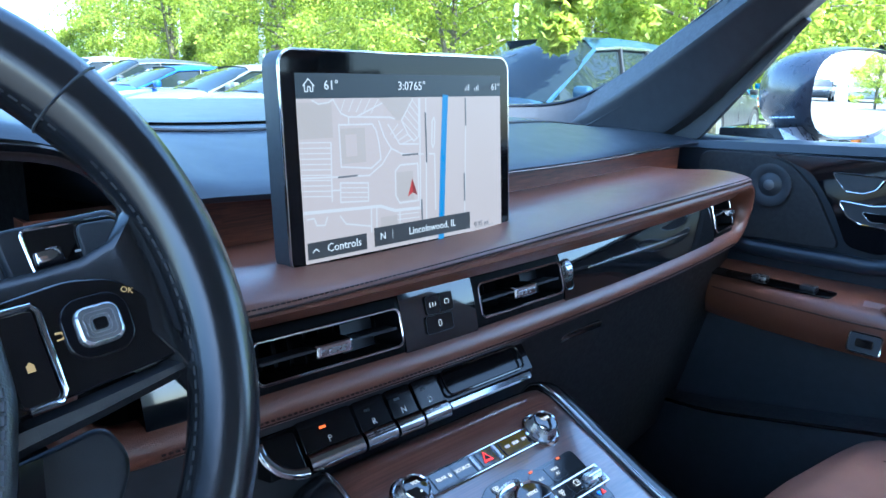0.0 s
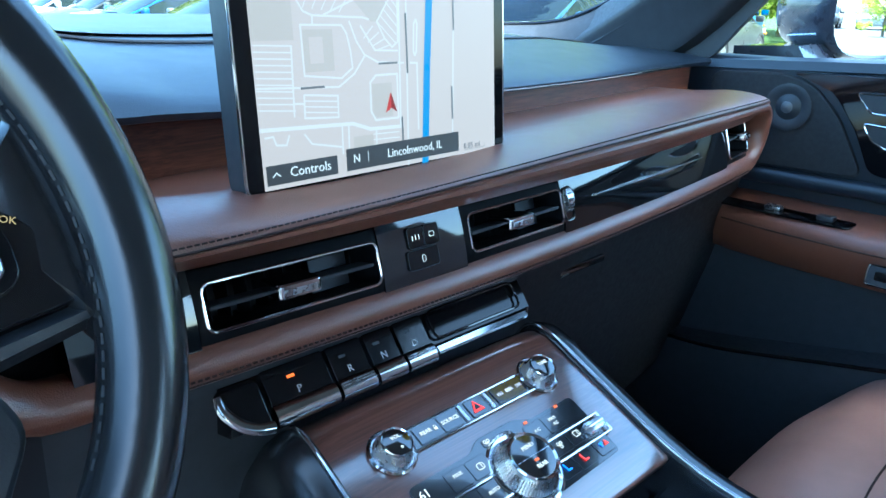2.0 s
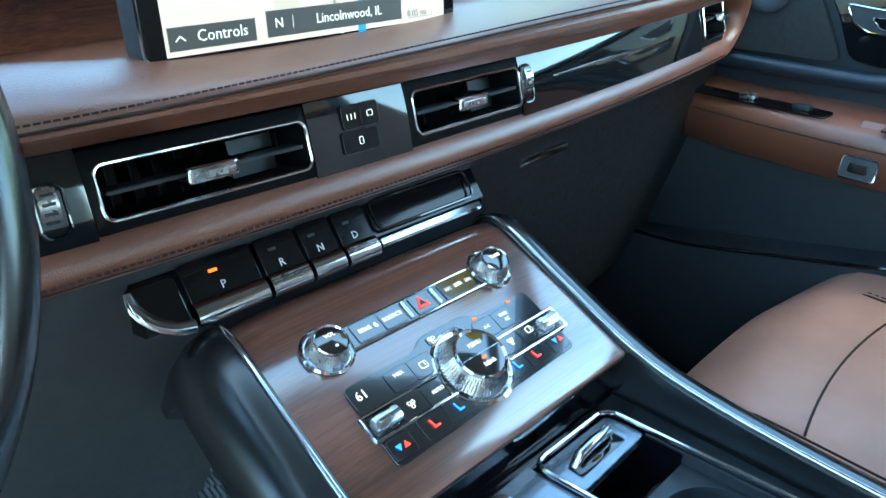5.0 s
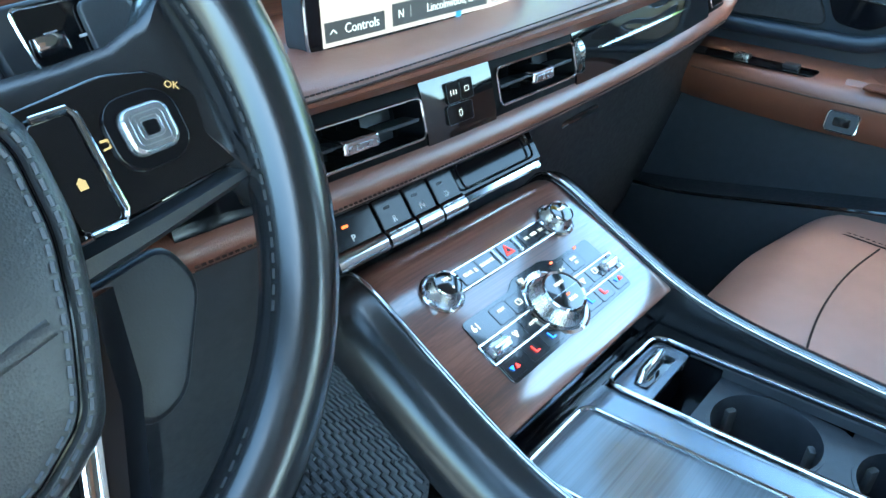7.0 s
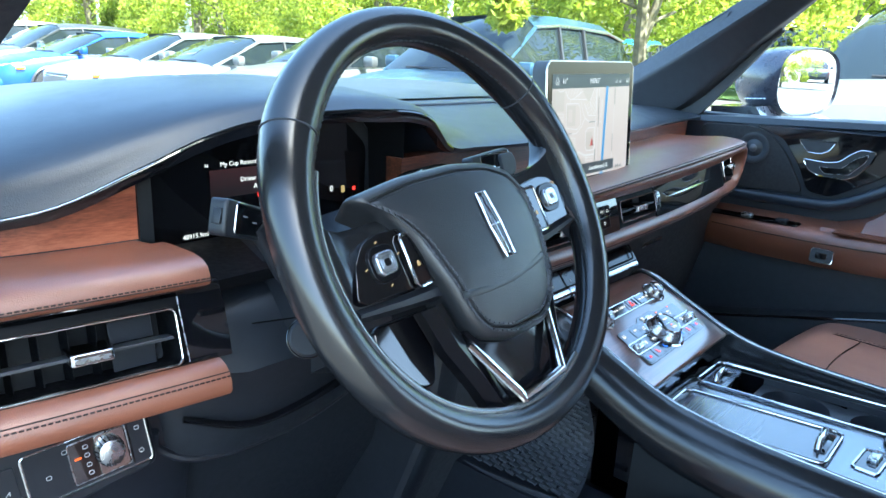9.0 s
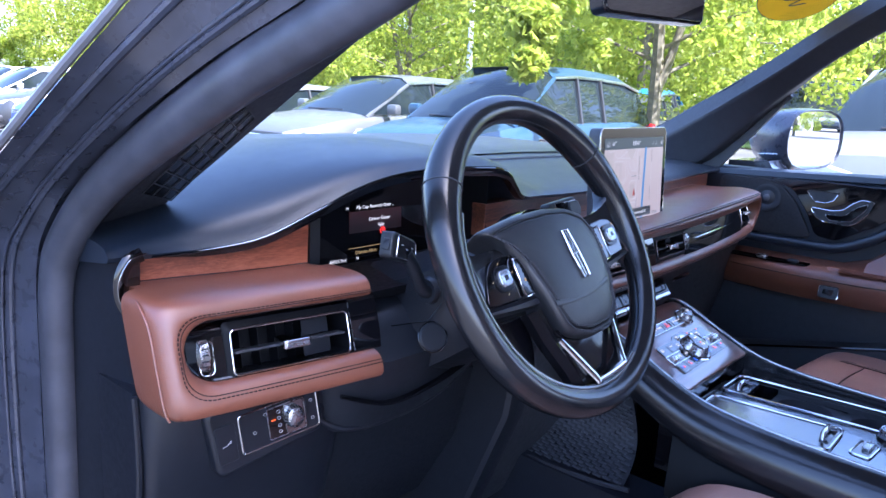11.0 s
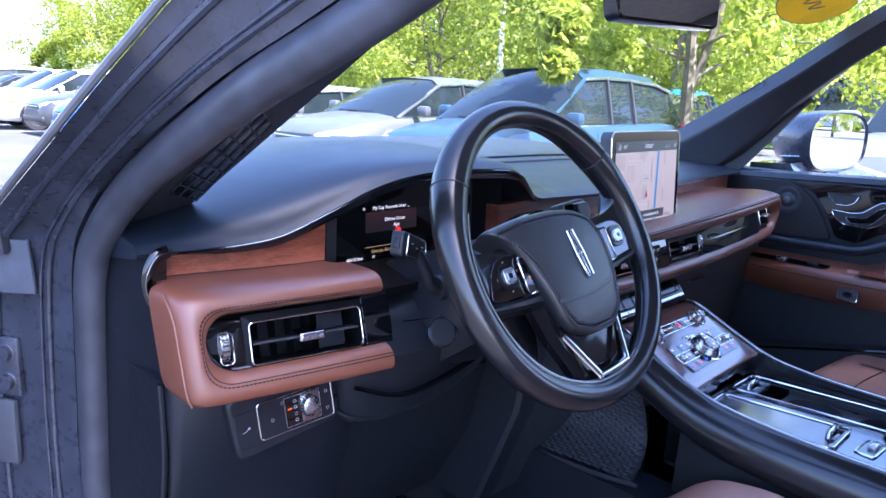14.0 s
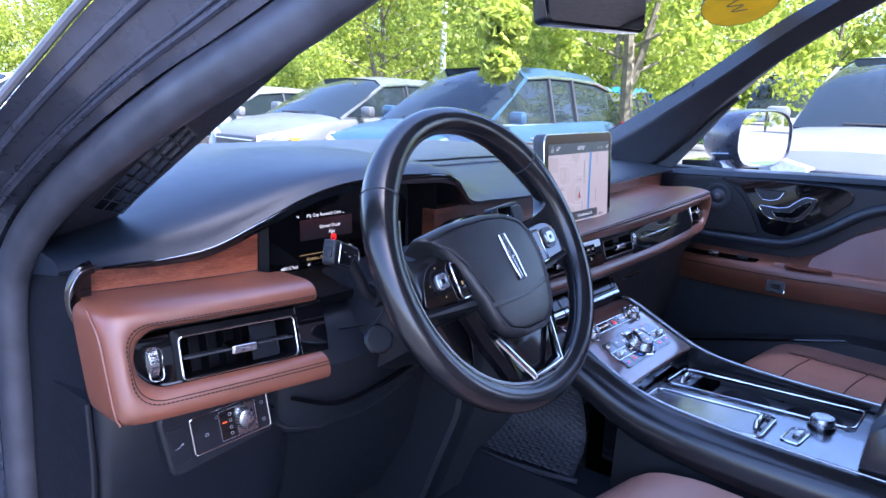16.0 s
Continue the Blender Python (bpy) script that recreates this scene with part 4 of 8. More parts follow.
part("gauge_line", tube([CM @ Vector((-0.128 + 0.06 * i / 6, -0.0605 + 0.002 * (i / 6), 0.003)) for i in range(7)], 0.0007, 4), WHITE_GLOW, cluster)
part("amber_mark", box((0, 0, 0), (0.007, 0.004, 0.0006), 0, CM @ pose(0.020, -0.055, 0.003)), AMBER_GLOW, cluster)
part("red_mark", box((0, 0, 0), (0.004, 0.004, 0.0006), 0, CM @ pose(0.119, -0.029, 0.003)), RED_GLOW, cluster)
part("grey_mark", box((0, 0, 0), (0.005, 0.008, 0.0006), 0, CM @ pose(0.102, -0.028, 0.003)), GOLD_GLOW, cluster)
part("key_outline", tube(loop3(rrect(0.014, 0.0070, 0.0032), CM @ pose(0.016, -0.0370, 0.003)), 0.0004, 4, True), WHITE_GLOW, cluster)
part("gold_line", tube([CM @ Vector((-0.07, -0.0375, 0.003)), CM @ Vector((0.0, -0.0375, 0.003))], 0.0004, 4), GOLD_GLOW, cluster)
cowl = thing("instrument_surround", "black shroud round the instrument display", "shroud")
part("side_wall", loft([[(-0.575, 0.125, z), (-0.566, 0.118, z), (-0.556, 0.19, z)] for z in (1.02, 1.12)]), GRILLE_BLACK, cowl)
part("side_wall", loft([[(-0.250, 0.19, z), (-0.258, 0.118, z), (-0.27, 0.19, z)] for z in (1.02, 1.148)]), GRILLE_BLACK, cowl)
part("floor", loft([[(x, 0.19, 1.032), (x, 0.05, 1.030), (x, 0.05, 1.020), (x, 0.19, 1.02)] for x in (-0.57, -0.25)]), GRILLE_BLACK, cowl)
part("back", box((-0.41, 0.24, 1.08), (0.30, 0.02, 0.13), 0.004), GRILLE_BLACK, cowl)

# ---- touch screen ----
screen = thing("touch_screen", "upright touch screen with chrome edge showing a pale street map", "display")
SM = basis((-0.0105, 0.0158, 1.136), (1, 0.03, 0), (0, 0.065, 1))
SW, SH = 0.2335, 0.1535
part("case", prism(rrect(SW, SH, 0.012), -0.019, -0.001, SM, 0.0015), plain("grey_case", (0.05, 0.055, 0.06), 0.45, grain=0.2), screen, "dark grey plastic casing")
part("chrome_edge", tube(loop3(rrect(SW - 0.001, SH - 0.001, 0.011), SM, 0.0), 0.0011, 8, True), CHROME, screen, "bright chrome edge")
part("glass", prism(rrect(SW - 0.002, SH - 0.002, 0.0105), -0.002, 0.001, SM, 0.0006), DISPLAY, screen, "black glass front")
part("socket", prism(rrect(0.222, 0.026, 0.010), 0.0, 0.0015, basis((0.008, 0.040, 1.0605), (1, 0, 0), (0, 1, 0.03)), 0.0005), BLACK, screen, "dark socket in the leather round the screen's foot")
part("neck", box((0, -0.085, -0.014), (0.16, 0.05, 0.012), 0.004, SM), BLACK, screen)
AX, AY, AW, AH = 0.0, -0.0045, 0.2100, 0.1310


def on_screen(u, v, lift=0.0014):
    """A place on the lit area: u and v from 0 to 1, v downwards."""
    return SM @ Vector((AX + (u - 0.5) * AW, AY + (0.5 - v) * AH, lift))


def sheet(u0, v0, u1, v1, lift):
    return loft([[on_screen(u0, v0, lift), on_screen(u0, v1, lift)], [on_screen(u1, v0, lift), on_screen(u1, v1, lift)]], False)


def line(pts, r, lift=0.0017):
    """A flat road line on the map."""
    p3 = [Vector((AX + (u - 0.5) * AW, AY + (0.5 - v) * AH, lift)) for u, v in pts]
    bm = bmesh.new()
    for a, b in zip(p3, p3[1:]):
        d = (b - a).normalized()
        s = Vector((-d.y, d.x, 0)) * r
        a2, b2 = a - d * r * 0.5, b + d * r * 0.5
        bm.faces.new([bm.verts.new(SM @ q) for q in (a2 + s, a2 - s, b2 - s, b2 + s)])
    return bm


MAP_LAND = glow("map_land", (0.95, 0.77, 0.70), 0.48)
MAP_ROAD = glow("map_road", (1.0, 0.92, 0.88), 0.53)
MAP_BLOCK = glow("map_building", (0.83, 0.69, 0.61), 0.48)
MAP_WATER = glow("map_water", (0.05, 0.34, 0.72), 0.55)
MAP_BAR = glow("map_menu_bar", (0.07, 0.07, 0.075), 0.45)
MAP_TOP = glow("map_status_bar", (0.055, 0.075, 0.095), 0.42)
MAP_TEXT = glow("map_street_name", (0.26, 0.25, 0.26), 0.45)
part("map_area", sheet(0, 0.13, 1, 1, 0.0013), MAP_LAND, screen, "pale beige map area", True)
part("status_bar", sheet(0, 0, 1, 0.13, 0.0013), MAP_TOP, screen, "dark blue-grey status bar", True)
for u0, v0, u1, v1 in ((0.0, 0.15, 0.138, 0.337), (0.169, 0.292, 0.275, 0.483), (0.414, 0.56, 0.497, 0.731), (0.33, 0.81, 0.41, 0.874)):
    part("building", sheet(u0, v0, u1, v1, 0.0015), MAP_BLOCK, screen, flat=True)
part("courtyard", sheet(0.189, 0.326, 0.237, 0.445, 0.0016), MAP_LAND, screen, flat=True)
wedge_block = bmesh.new()
wedge_block.faces.new([wedge_block.verts.new(on_screen(u, v, 0.0015)) for u, v in ((0.341, 0.131), (0.506, 0.132), (0.447, 0.261), (0.423, 0.26))])
part("building", wedge_block, MAP_BLOCK, screen, flat=True)
# streets and lanes
for r_ in (
    [(0.143, 0.133), (0.176, 0.212), (0.206, 0.23), (0.393, 0.241), (0.414, 0.25)], [(0.059, 0.138), (0.085, 0.159), (0.127, 0.151), (0.146, 0.133)], [(0.358, 0.16), (0.246, 0.228)],
    [(0.506, 0.139), (0.447, 0.261), (0.476, 0.342), (0.505, 0.385), (0.53, 0.36), (0.535, 0.139)], [(0.339, 0.258), (0.362, 0.35), (0.391, 0.416), (0.445, 0.456), (0.552, 0.466)],
    [(0.381, 0.28), (0.434, 0.397), (0.528, 0.404)], [(0.206, 0.23), (0.205, 0.273)], [(0.126, 0.62), (0.157, 0.624)],
):
    part("road", line(r_, 0.0006), MAP_ROAD, screen, flat=True)
for r_ in (
    [(0.163, 0.271), (0.309, 0.275), (0.326, 0.313), (0.337, 0.391), (0.342, 0.475), (0.298, 0.52), (0.165, 0.498), (0.163, 0.271)], [(0.0, 0.538), (0.148, 0.55), (0.286, 0.56), (0.347, 0.504), (0.391, 0.423)],
    [(0.127, 0.362), (0.119, 0.678)], [(0.158, 0.584), (0.279, 0.601), (0.277, 0.704), (0.155, 0.69), (0.158, 0.584)], [(0.015, 0.759), (0.042, 0.757), (0.051, 0.797), (0.084, 0.803), (0.096, 0.76)],
    [(0.149, 0.765), (0.173, 0.814), (0.28, 0.849)], [(0.288, 0.747), (0.285, 0.885)], [(0.313, 0.751), (0.31, 0.86)], [(0.423, 0.783), (0.422, 0.86)],
):
    part("road", line(r_, 0.0006), MAP_ROAD, screen, flat=True)
for r_ in (
    [(0.408, 0.552), (0.432, 0.519), (0.521, 0.519), (0.52, 0.742), (0.424, 0.741), (0.406, 0.695), (0.408, 0.552)], [(0.572, 0.139), (0.556, 1.0)], [(0.541, 0.139), (0.528, 0.788)],
    [(0.602, 0.275), (0.612, 0.252), (0.617, 0.275), (0.61, 0.411), (0.602, 0.433), (0.597, 0.41), (0.602, 0.275)], [(0.581, 0.468), (0.611, 0.471), (0.608, 0.817)], [(0.791, 0.14), (0.77, 0.926)],
):
    part("road", line(r_, 0.0007), MAP_ROAD, screen, flat=True)
part("main_road", line([(0.002, 0.723), (0.144, 0.732), (0.331, 0.744), (0.399, 0.782), (0.538, 0.79)], 0.0012), MAP_ROAD, screen, flat=True)
stripes = [[(0.002, 0.354 + 0.028 * i), (0.124, 0.362 + 0.029 * i)] for i in range(11)] + [[(0.157, 0.611 + 0.026 * i), (0.278, 0.628 + 0.027 * i)] for i in range(3)] + [[(0.41, 0.81 + 0.028 * i), (0.52, 0.816 + 0.029 * i)] for i in range(3)]
stripes += [[(0.176 + 0.032 * i, 0.196 + 0.005 * i), (0.193 + 0.037 * i, 0.138)] for i in range(5)] + [[(0.447 + 0.013 * i, 0.261 - 0.031 * i), (0.522 + 0.003 * i, 0.367 - 0.042 * i)] for i in range(5)] + [[(0.392 + 0.016 * i, 0.338 + 0.02 * i), (0.429 + 0.024 * i, 0.282 + 0.03 * i)] for i in range(4)]
for s_ in stripes:
    part("bay_line", line(s_, 0.0004), MAP_ROAD, screen, flat=True)
part("canal", line([(0.675, 0.13), (0.655, 0.5), (0.633, 1.0)], 0.0032, 0.0019), MAP_WATER, screen, flat=True)
for u, v, w, h in ((0.567, 0.37, 0.008, 0.30), (0.535, 0.82, 0.008, 0.16), (0.787, 0.225, 0.008, 0.17), (0.772, 0.70, 0.008, 0.18), (0.19, 0.553, 0.085, 0.010), (0.485, 0.463, 0.080, 0.010)):
    part("street_name", sheet(u - w / 2, v - h / 2, u + w / 2, v + h / 2, 0.0018), MAP_TEXT, screen, flat=True)
for name_, half in (("position_arrow", ((0.489, 0.606), (0.465, 0.710), (0.489, 0.688))), ("arrow_shade", ((0.489, 0.606), (0.489, 0.688), (0.513, 0.710)))):
    arrow = bmesh.new()
    arrow.faces.new([arrow.verts.new(on_screen(u, v, 0.0021)) for u, v in half])
    part(name_, arrow, glow("arrow_light" if name_ == "position_arrow" else "arrow_dark", (0.75, 0.04, 0.03) if name_ == "position_arrow" else (0.35, 0.012, 0.01), 0.5), screen, flat=True)
part("menu_bar", sheet(0.008, 0.886, 0.26, 0.978, 0.002), MAP_BAR, screen, flat=True)
part("menu_bar", sheet(0.295, 0.865, 0.80, 0.975, 0.002), MAP_BAR, screen, flat=True)
SCREEN_TEXT = glow("screen_text", (1, 1, 1), 0.6)
for txt, u, v, s in (("Controls", 0.160, 0.930, 0.0086), ("N", 0.335, 0.920, 0.0078), ("Lincolnwood, IL", 0.588, 0.921, 0.0082), ("61°", 0.138, 0.064, 0.0092), ("3:07", 0.470, 0.068, 0.0092), ("65°", 0.540, 0.068, 0.0092), ("61°", 0.965, 0.073, 0.0080), ("0.05 mi", 0.868, 0.955, 0.0062)):
    writing("legend", txt, s, SM @ pose(AX + (u - 0.5) * AW, AY + (0.5 - v) * AH, 0.0024), SCREEN_TEXT if txt != "0.05 mi" else MAP_TEXT, screen)
part("scale_bar", line([(0.83, 0.945), (0.83, 0.975), (0.935, 0.975), (0.935, 0.955)], 0.0002, 0.0024), MAP_TEXT, screen, flat=True)
part("caret", line([(0.027, 0.940), (0.040, 0.922), (0.053, 0.940)], 0.0004, 0.0024), SCREEN_TEXT, screen, flat=True)
part("home_icon", line([(0.026, 0.066), (0.048, 0.030), (0.070, 0.066), (0.064, 0.060), (0.064, 0.094), (0.054, 0.094), (0.054, 0.070), (0.044, 0.070), (0.044, 0.094), (0.032, 0.094), (0.032, 0.060)], 0.0004, 0.0024), SCREEN_TEXT, screen, flat=True)
for k in range(3):
    for j in range(3):
        part("signal_icon", line([(0.785 + 0.055 * k + 0.010 * j, 0.092), (0.785 + 0.055 * k + 0.010 * j, 0.080 - 0.012 * j)], 0.00045, 0.0024), SCREEN_TEXT if k < 2 else MAP_BAR, screen, flat=True)
part("divider", line([(0.381, 0.89), (0.381, 0.945)], 0.0002, 0.0024), SCREEN_TEXT, screen, flat=True)

# ---- gear selector keys ----
gears = thing("gear_keys", "row of black and chrome piano-key gear buttons", "gear selector")
part("housing", loft([[(x, y, z) for y, z in ((0.04, 0.9600), (0.012, 0.9500), (-0.006, 0.9265), (-0.004, 0.917), (0.04, 0.905))] for x in (-0.156, -0.15, -0.1, 0, 0.08, 0.126)]), KEY_BLACK, gears)
KEY = basis((-0.0015, -0.003, 0.9345), (1, 0, 0), (0, 0.62, 0.78))


def gear_key(x0, x1, letter, ribs, name="gear_key"):
    w, xc = x1 - x0, (x0 + x1) / 2
    k = part(name, prism(rrect(w, 0.027, 0.002), -0.004, 0.0015, KEY @ pose(xc, 0.004, 0), 0.0008), KEY_BLACK, gears)
    prof = [(-0.0062, 0.0016), (-0.0085, 0.0034), (-0.0120, 0.0042), (-0.0160, 0.0040), (-0.0190, 0.0026), (-0.0205, 0.0002), (-0.0205, -0.0035), (-0.0185, -0.0070), (-0.012, -0.008), (-0.007, -0.003)]
    part("chrome_lip", loft([[KEY @ Vector((x, y, z)) for y, z in prof] for x in (x0, x0 + 0.0006, x1 - 0.0006, x1)]), DARK_CHROME, k, "dark chrome front lip")
    for i in range(ribs):
        part("rib", tube([KEY @ Vector((x0 + 0.001, -0.0095 - 0.0020 * i, 0.0040 - 0.0002 * i * i * 0.5)), KEY @ Vector((x1 - 0.001, -0.0095 - 0.0020 * i, 0.0040 - 0.0002 * i * i * 0.5))], 0.0006, 5), SATIN, k)
    if letter:
        writing("letter", letter, 0.0072, KEY @ pose(xc - 0.001, -0.0015, 0.0016), plain("white_print", (0.75, 0.75, 0.75), 0.5), k)
        part("lamp", box((0, 0, 0), (0.0055, 0.002, 0.0005), 0, KEY @ pose(xc - 0.004, 0.0085, 0.0017)), AMBER_GLOW if letter == "P" else BLACK, k)
    return k


gear_key(-0.127, -0.0795, "P", 0)
gear_key(-0.0765, -0.0475, "R", 4)
gear_key(-0.0445, -0.0195, "N", 0)
gear_key(-0.0165, 0.0105, "D", 3)
bull_o = rounded([(-0.128, 0.016), (-0.158, 0.016), (-0.157, 0.002), (-0.150, -0.010), (-0.138, -0.0165), (-0.128, -0.0195)], 0.006)
part("bullnose", prism(bull_o, -0.009, 0.0012, KEY, 0.004), KEY_BLACK, gears, "rounded gloss end piece")
part("bullnose_lip", tube(spline([KEY @ Vector(p) for p in ((-0.157, 0.012, -0.001), (-0.1565, 0.002, -0.0012), (-0.1500, -0.0085, -0.0015), (-0.1400, -0.0150, -0.0018), (-0.1290, -0.0175, -0.0018))], 6), lambda t: 0.0032 + 0.0020 * t, 10, up=(0, -0.6, 0.8), flat_ratio=0.8), DARK_CHROME, gears, "rounded chrome edge of the end piece")
part("storage_lip", loft([[KEY @ Vector((x, y, z)) for y, z in ((-0.0105, 0.002), (-0.0150, 0.0032), (-0.0168, 0.001), (-0.0165, -0.003), (-0.011, -0.004))] for x in (0.0135, 0.014, 0.112, 0.116)]), CHROME, gears, "long chrome lip under the storage slot")
part("storage_slot", tube(loop3(rrect(0.098, 0.022, 0.006), KEY @ pose(0.066, 0.006, 0.001)), 0.0012, 6, True), GLOSS, gears, "black strip standing for the shade in a slot with a glossy rim")
lower = thing("lower_dash", "black lower dashboard panel and glovebox", "dashboard")
part("panel", loft([[(x, y, z) for y, z in ((bow(x) + 0.012, 0.972), (bow(x) + 0.03, 0.94), (bow(x) + 0.06, 0.80), (bow(x) + 0.11, 0.62), (bow(x) + 0.2, 0.6), (bow(x) + 0.2, 0.97))] for x in (0.125, 0.2, 0.3, 0.4, 0.5, 0.6, 0.68, 0.76)]), GLOVE_BLACK, lower, "glovebox lid")
part("panel", loft([[(x, y, z) for y, z in ((0.005, 0.972), (0.012, 0.93), (0.03, 0.80), (0.10, 0.62), (0.2, 0.6), (0.2, 0.97))] for x in (-0.255, -0.2, 0.0, 0.126)]), LOWER_BLACK, lower)
# end of the same panel in a darker black, shade put into the colour
part("side_cap", loft([[(x, y + o, z) for y, z in ((0.005, 0.972), (0.012, 0.93), (0.03, 0.80), (0.10, 0.62), (0.2, 0.6), (0.2, 0.97))] for x, o in ((-0.290, 0.012), (-0.287, 0.004), (-0.28, 0.0), (-0.255, 0.0))]), COLUMN_BLACK, lower, "rounded end of the lower panel, its shade painted as a darker black")
part("glovebox_button", box((0.252, 0.030, 0.924), (0.075, 0.006, 0.008), 0.002), GLOSS, lower, "slim glovebox release")
part("glovebox_edge", tube([(0.215, 0.027, 0.921), (0.29, 0.033, 0.925)], 0.0011, 5), SATIN, lower)

# ---- centre console ----
console = thing("centre_console", "sloping centre console with walnut face, chrome edging and padded flanks", "console")
WS = radians(24.8)
CW = basis((0.003, -0.036, 0.9085), (1, 0, 0), (0, math.cos(WS), math.sin(WS)))  # x right, y up the slope, z out


def on_wood(x, v, lift=0.0):
    """A place on the sloping face: v metres down from its upper edge."""
    return CW @ Vector((x, -v, lift))


HW = 0.119
rows = []
for x in [-HW + 2 * HW * i / 12 for i in range(13)]:
    e = 0.003 * (abs(x) / HW) ** 6
    rows.append([CW @ Vector((x, y, z - e)) for y, z in ((0.030, -0.030), (0.026, -0.014), (0.016, -0.004), (0.004, 0.0), (-0.03, 0.0008), (-0.065, 0.001), (-0.10, 0.0006), (-0.129, 0.0), (-0.1315, -0.002), (-0.132, -0.008), (-0.12, -0.012), (-0.05, -0.014))])
part("veneer_face", loft(rows), wood("console_walnut", (0.060, 0.024, 0.015), (0.125, 0.047, 0.029), (0.19, 0.078, 0.05), 0, 0.28, 1.0, 1.6, 1.9), console, "glossy walnut veneer face")
edge_l = [(-0.1165, 0.006, 0.892), (-0.1170, -0.010, 0.9115), (-0.1180, -0.034, 0.9105), (-0.1190, -0.09, 0.884), (-0.1200, -0.15, 0.857), (-0.1215, -0.20, 0.843), (-0.1235, -0.28, 0.835), (-0.125, -0.40, 0.831), (-0.126, -0.56, 0.83)]


def mirror_x(p, c=0.003):
    return (2 * c - p[0], p[1], p[2])


for pts in (edge_l, [mirror_x(p) for p in edge_l]):
    part("chrome_edge", tube(spline(pts, 8), 0.0018, 10), CHROME, console, "chrome edge strip")
# padded flanks
for s in (1, -1):
    rows = []
    for p in spline([(x - 0.002, y, z) for x, y, z in edge_l], 6):
        x, y, z = p
        drop = interp(-y, [(-0.01, 0.05), (0.05, 0.062), (0.25, 0.07), (0.6, 0.075)])
        sec = [(0.006, -0.002), (-0.004, 0.0005), (-0.016, -0.004), (-0.027, -0.016), (-0.033, -0.032), (-0.031, -0.6 * drop - 0.012), (-0.022, -0.95 * drop), (-0.008, -drop), (0.006, -drop)]
        ring = [(x + a, y, z + b) for a, b in sec]
        rows.append([q if s > 0 else mirror_x(q) for q in ring])
    part("padded_flank", loft(rows), WHEEL_LEATHER, console, "black leather padded flank")
    side = []
    for y, zt in ((0.02, 0.86), (-0.06, 0.85), (-0.15, 0.81), (-0.3, 0.78), (-0.56, 0.77)):
        ring = [(-0.122, y, zt), (-0.138, y, zt - 0.02), (-0.15, y, 0.64), (-0.155, y, 0.40), (-0.10, y, 0.40), (-0.10, y, zt)]
        side.append([q if s > 0 else mirror_x(q) for q in ring])
    if s < 0:
        part("side_panel", loft(side), GRILLE_BLACK, console, "black lower side panel")
    else:
        part("side_panel", loft(side[2:]), GRILLE_BLACK, console, "black lower side panel")
# dark shelf below the veneer and the flat deck behind it
part("step", loft([[(x, -0.150, 0.850), (x, -0.146, 0.800), (x, -0.152, 0.745), (x, -0.56, 0.742), (x, -0.56, 0.72), (x, -0.12, 0.72), (x, -0.12, 0.845)] for x in (-0.118, 0.124)]), GLOSS, console, "gloss black shelf")
DZ = 0.8165
deck_left = prism([(-0.1185, -0.156), (0.0105, -0.156), (0.0345, -0.432), (0.120, -0.432), (0.122, -0.56), (-0.1215, -0.56)], DZ - 0.01, DZ, None)
part("deck", deck_left, ALU, console, "satin grey metallic deck reflecting the sky", True)

tray = thing("tray_lid", "grey wood-grain tray lid with chrome frame and grab bar", "tray lid")
TPr = rounded([(-0.1030, -0.1610), (-0.0220, -0.1600), (-0.0030, -0.3370), (-0.0900, -0.3370)], 0.010)
part("lid", prism(TPr, DZ + 0.0002, DZ + 0.0022), TRAY_WOOD, tray, "grey wood-grain lid", True)
part("surround", tube([Vector((x, y, DZ + 0.0035)) for x, y in TPr], 0.0019, 8, True), CHROME, tray, "chrome frame")


def grab_bar(x0, y0, x1, y1, z, parent):
    a, b = Vector((x0, y0, z)), Vector((x1, y1, z))
    part("grab_bar", tube([a, a.lerp(b, 0.1) + Vector((0, 0, 0.0075)), a.lerp(b, 0.5) + Vector((0, 0, 0.0085)), a.lerp(b, 0.9) + Vector((0, 0, 0.0075)), b], 0.0040, 10), CHROME, parent, "chrome grab bar")
    part("bar_foot", box(((x0 + x1) / 2, (y0 + y1) / 2 - 0.004, z), (abs(x1 - x0) + 0.010, 0.012, 0.004), 0.001), GLOSS, parent)


grab_bar(-0.060, -0.323, -0.018, -0.321, DZ + 0.002, tray)
cups = thing("cup_holder_tray", "black cup holder tray with chrome frame and a sliding lid", "cup holder")
CPr = rounded([(0.0120, -0.1580), (0.0940, -0.1590), (0.1180, -0.4300), (0.0360, -0.4300)], 0.012)
part("surround", tube([Vector((x, y, DZ + 0.003)) for x, y in CPr], 0.0019, 8, True), CHROME, cups, "chrome frame")
part("sliding_lid", prism(rounded([(0.0145, -0.1610), (0.0920, -0.1620), (0.0950, -0.1910), (0.0178, -0.1930)], 0.006), DZ - 0.008, DZ - 0.0005), ALU, cups, "grey sliding lid", True)
grab_bar(0.034, -0.176, 0.074, -0.175, DZ - 0.001, cups)
# recess with two cup wells
CUPC = ((0.062, -0.268), (0.072, -0.370))
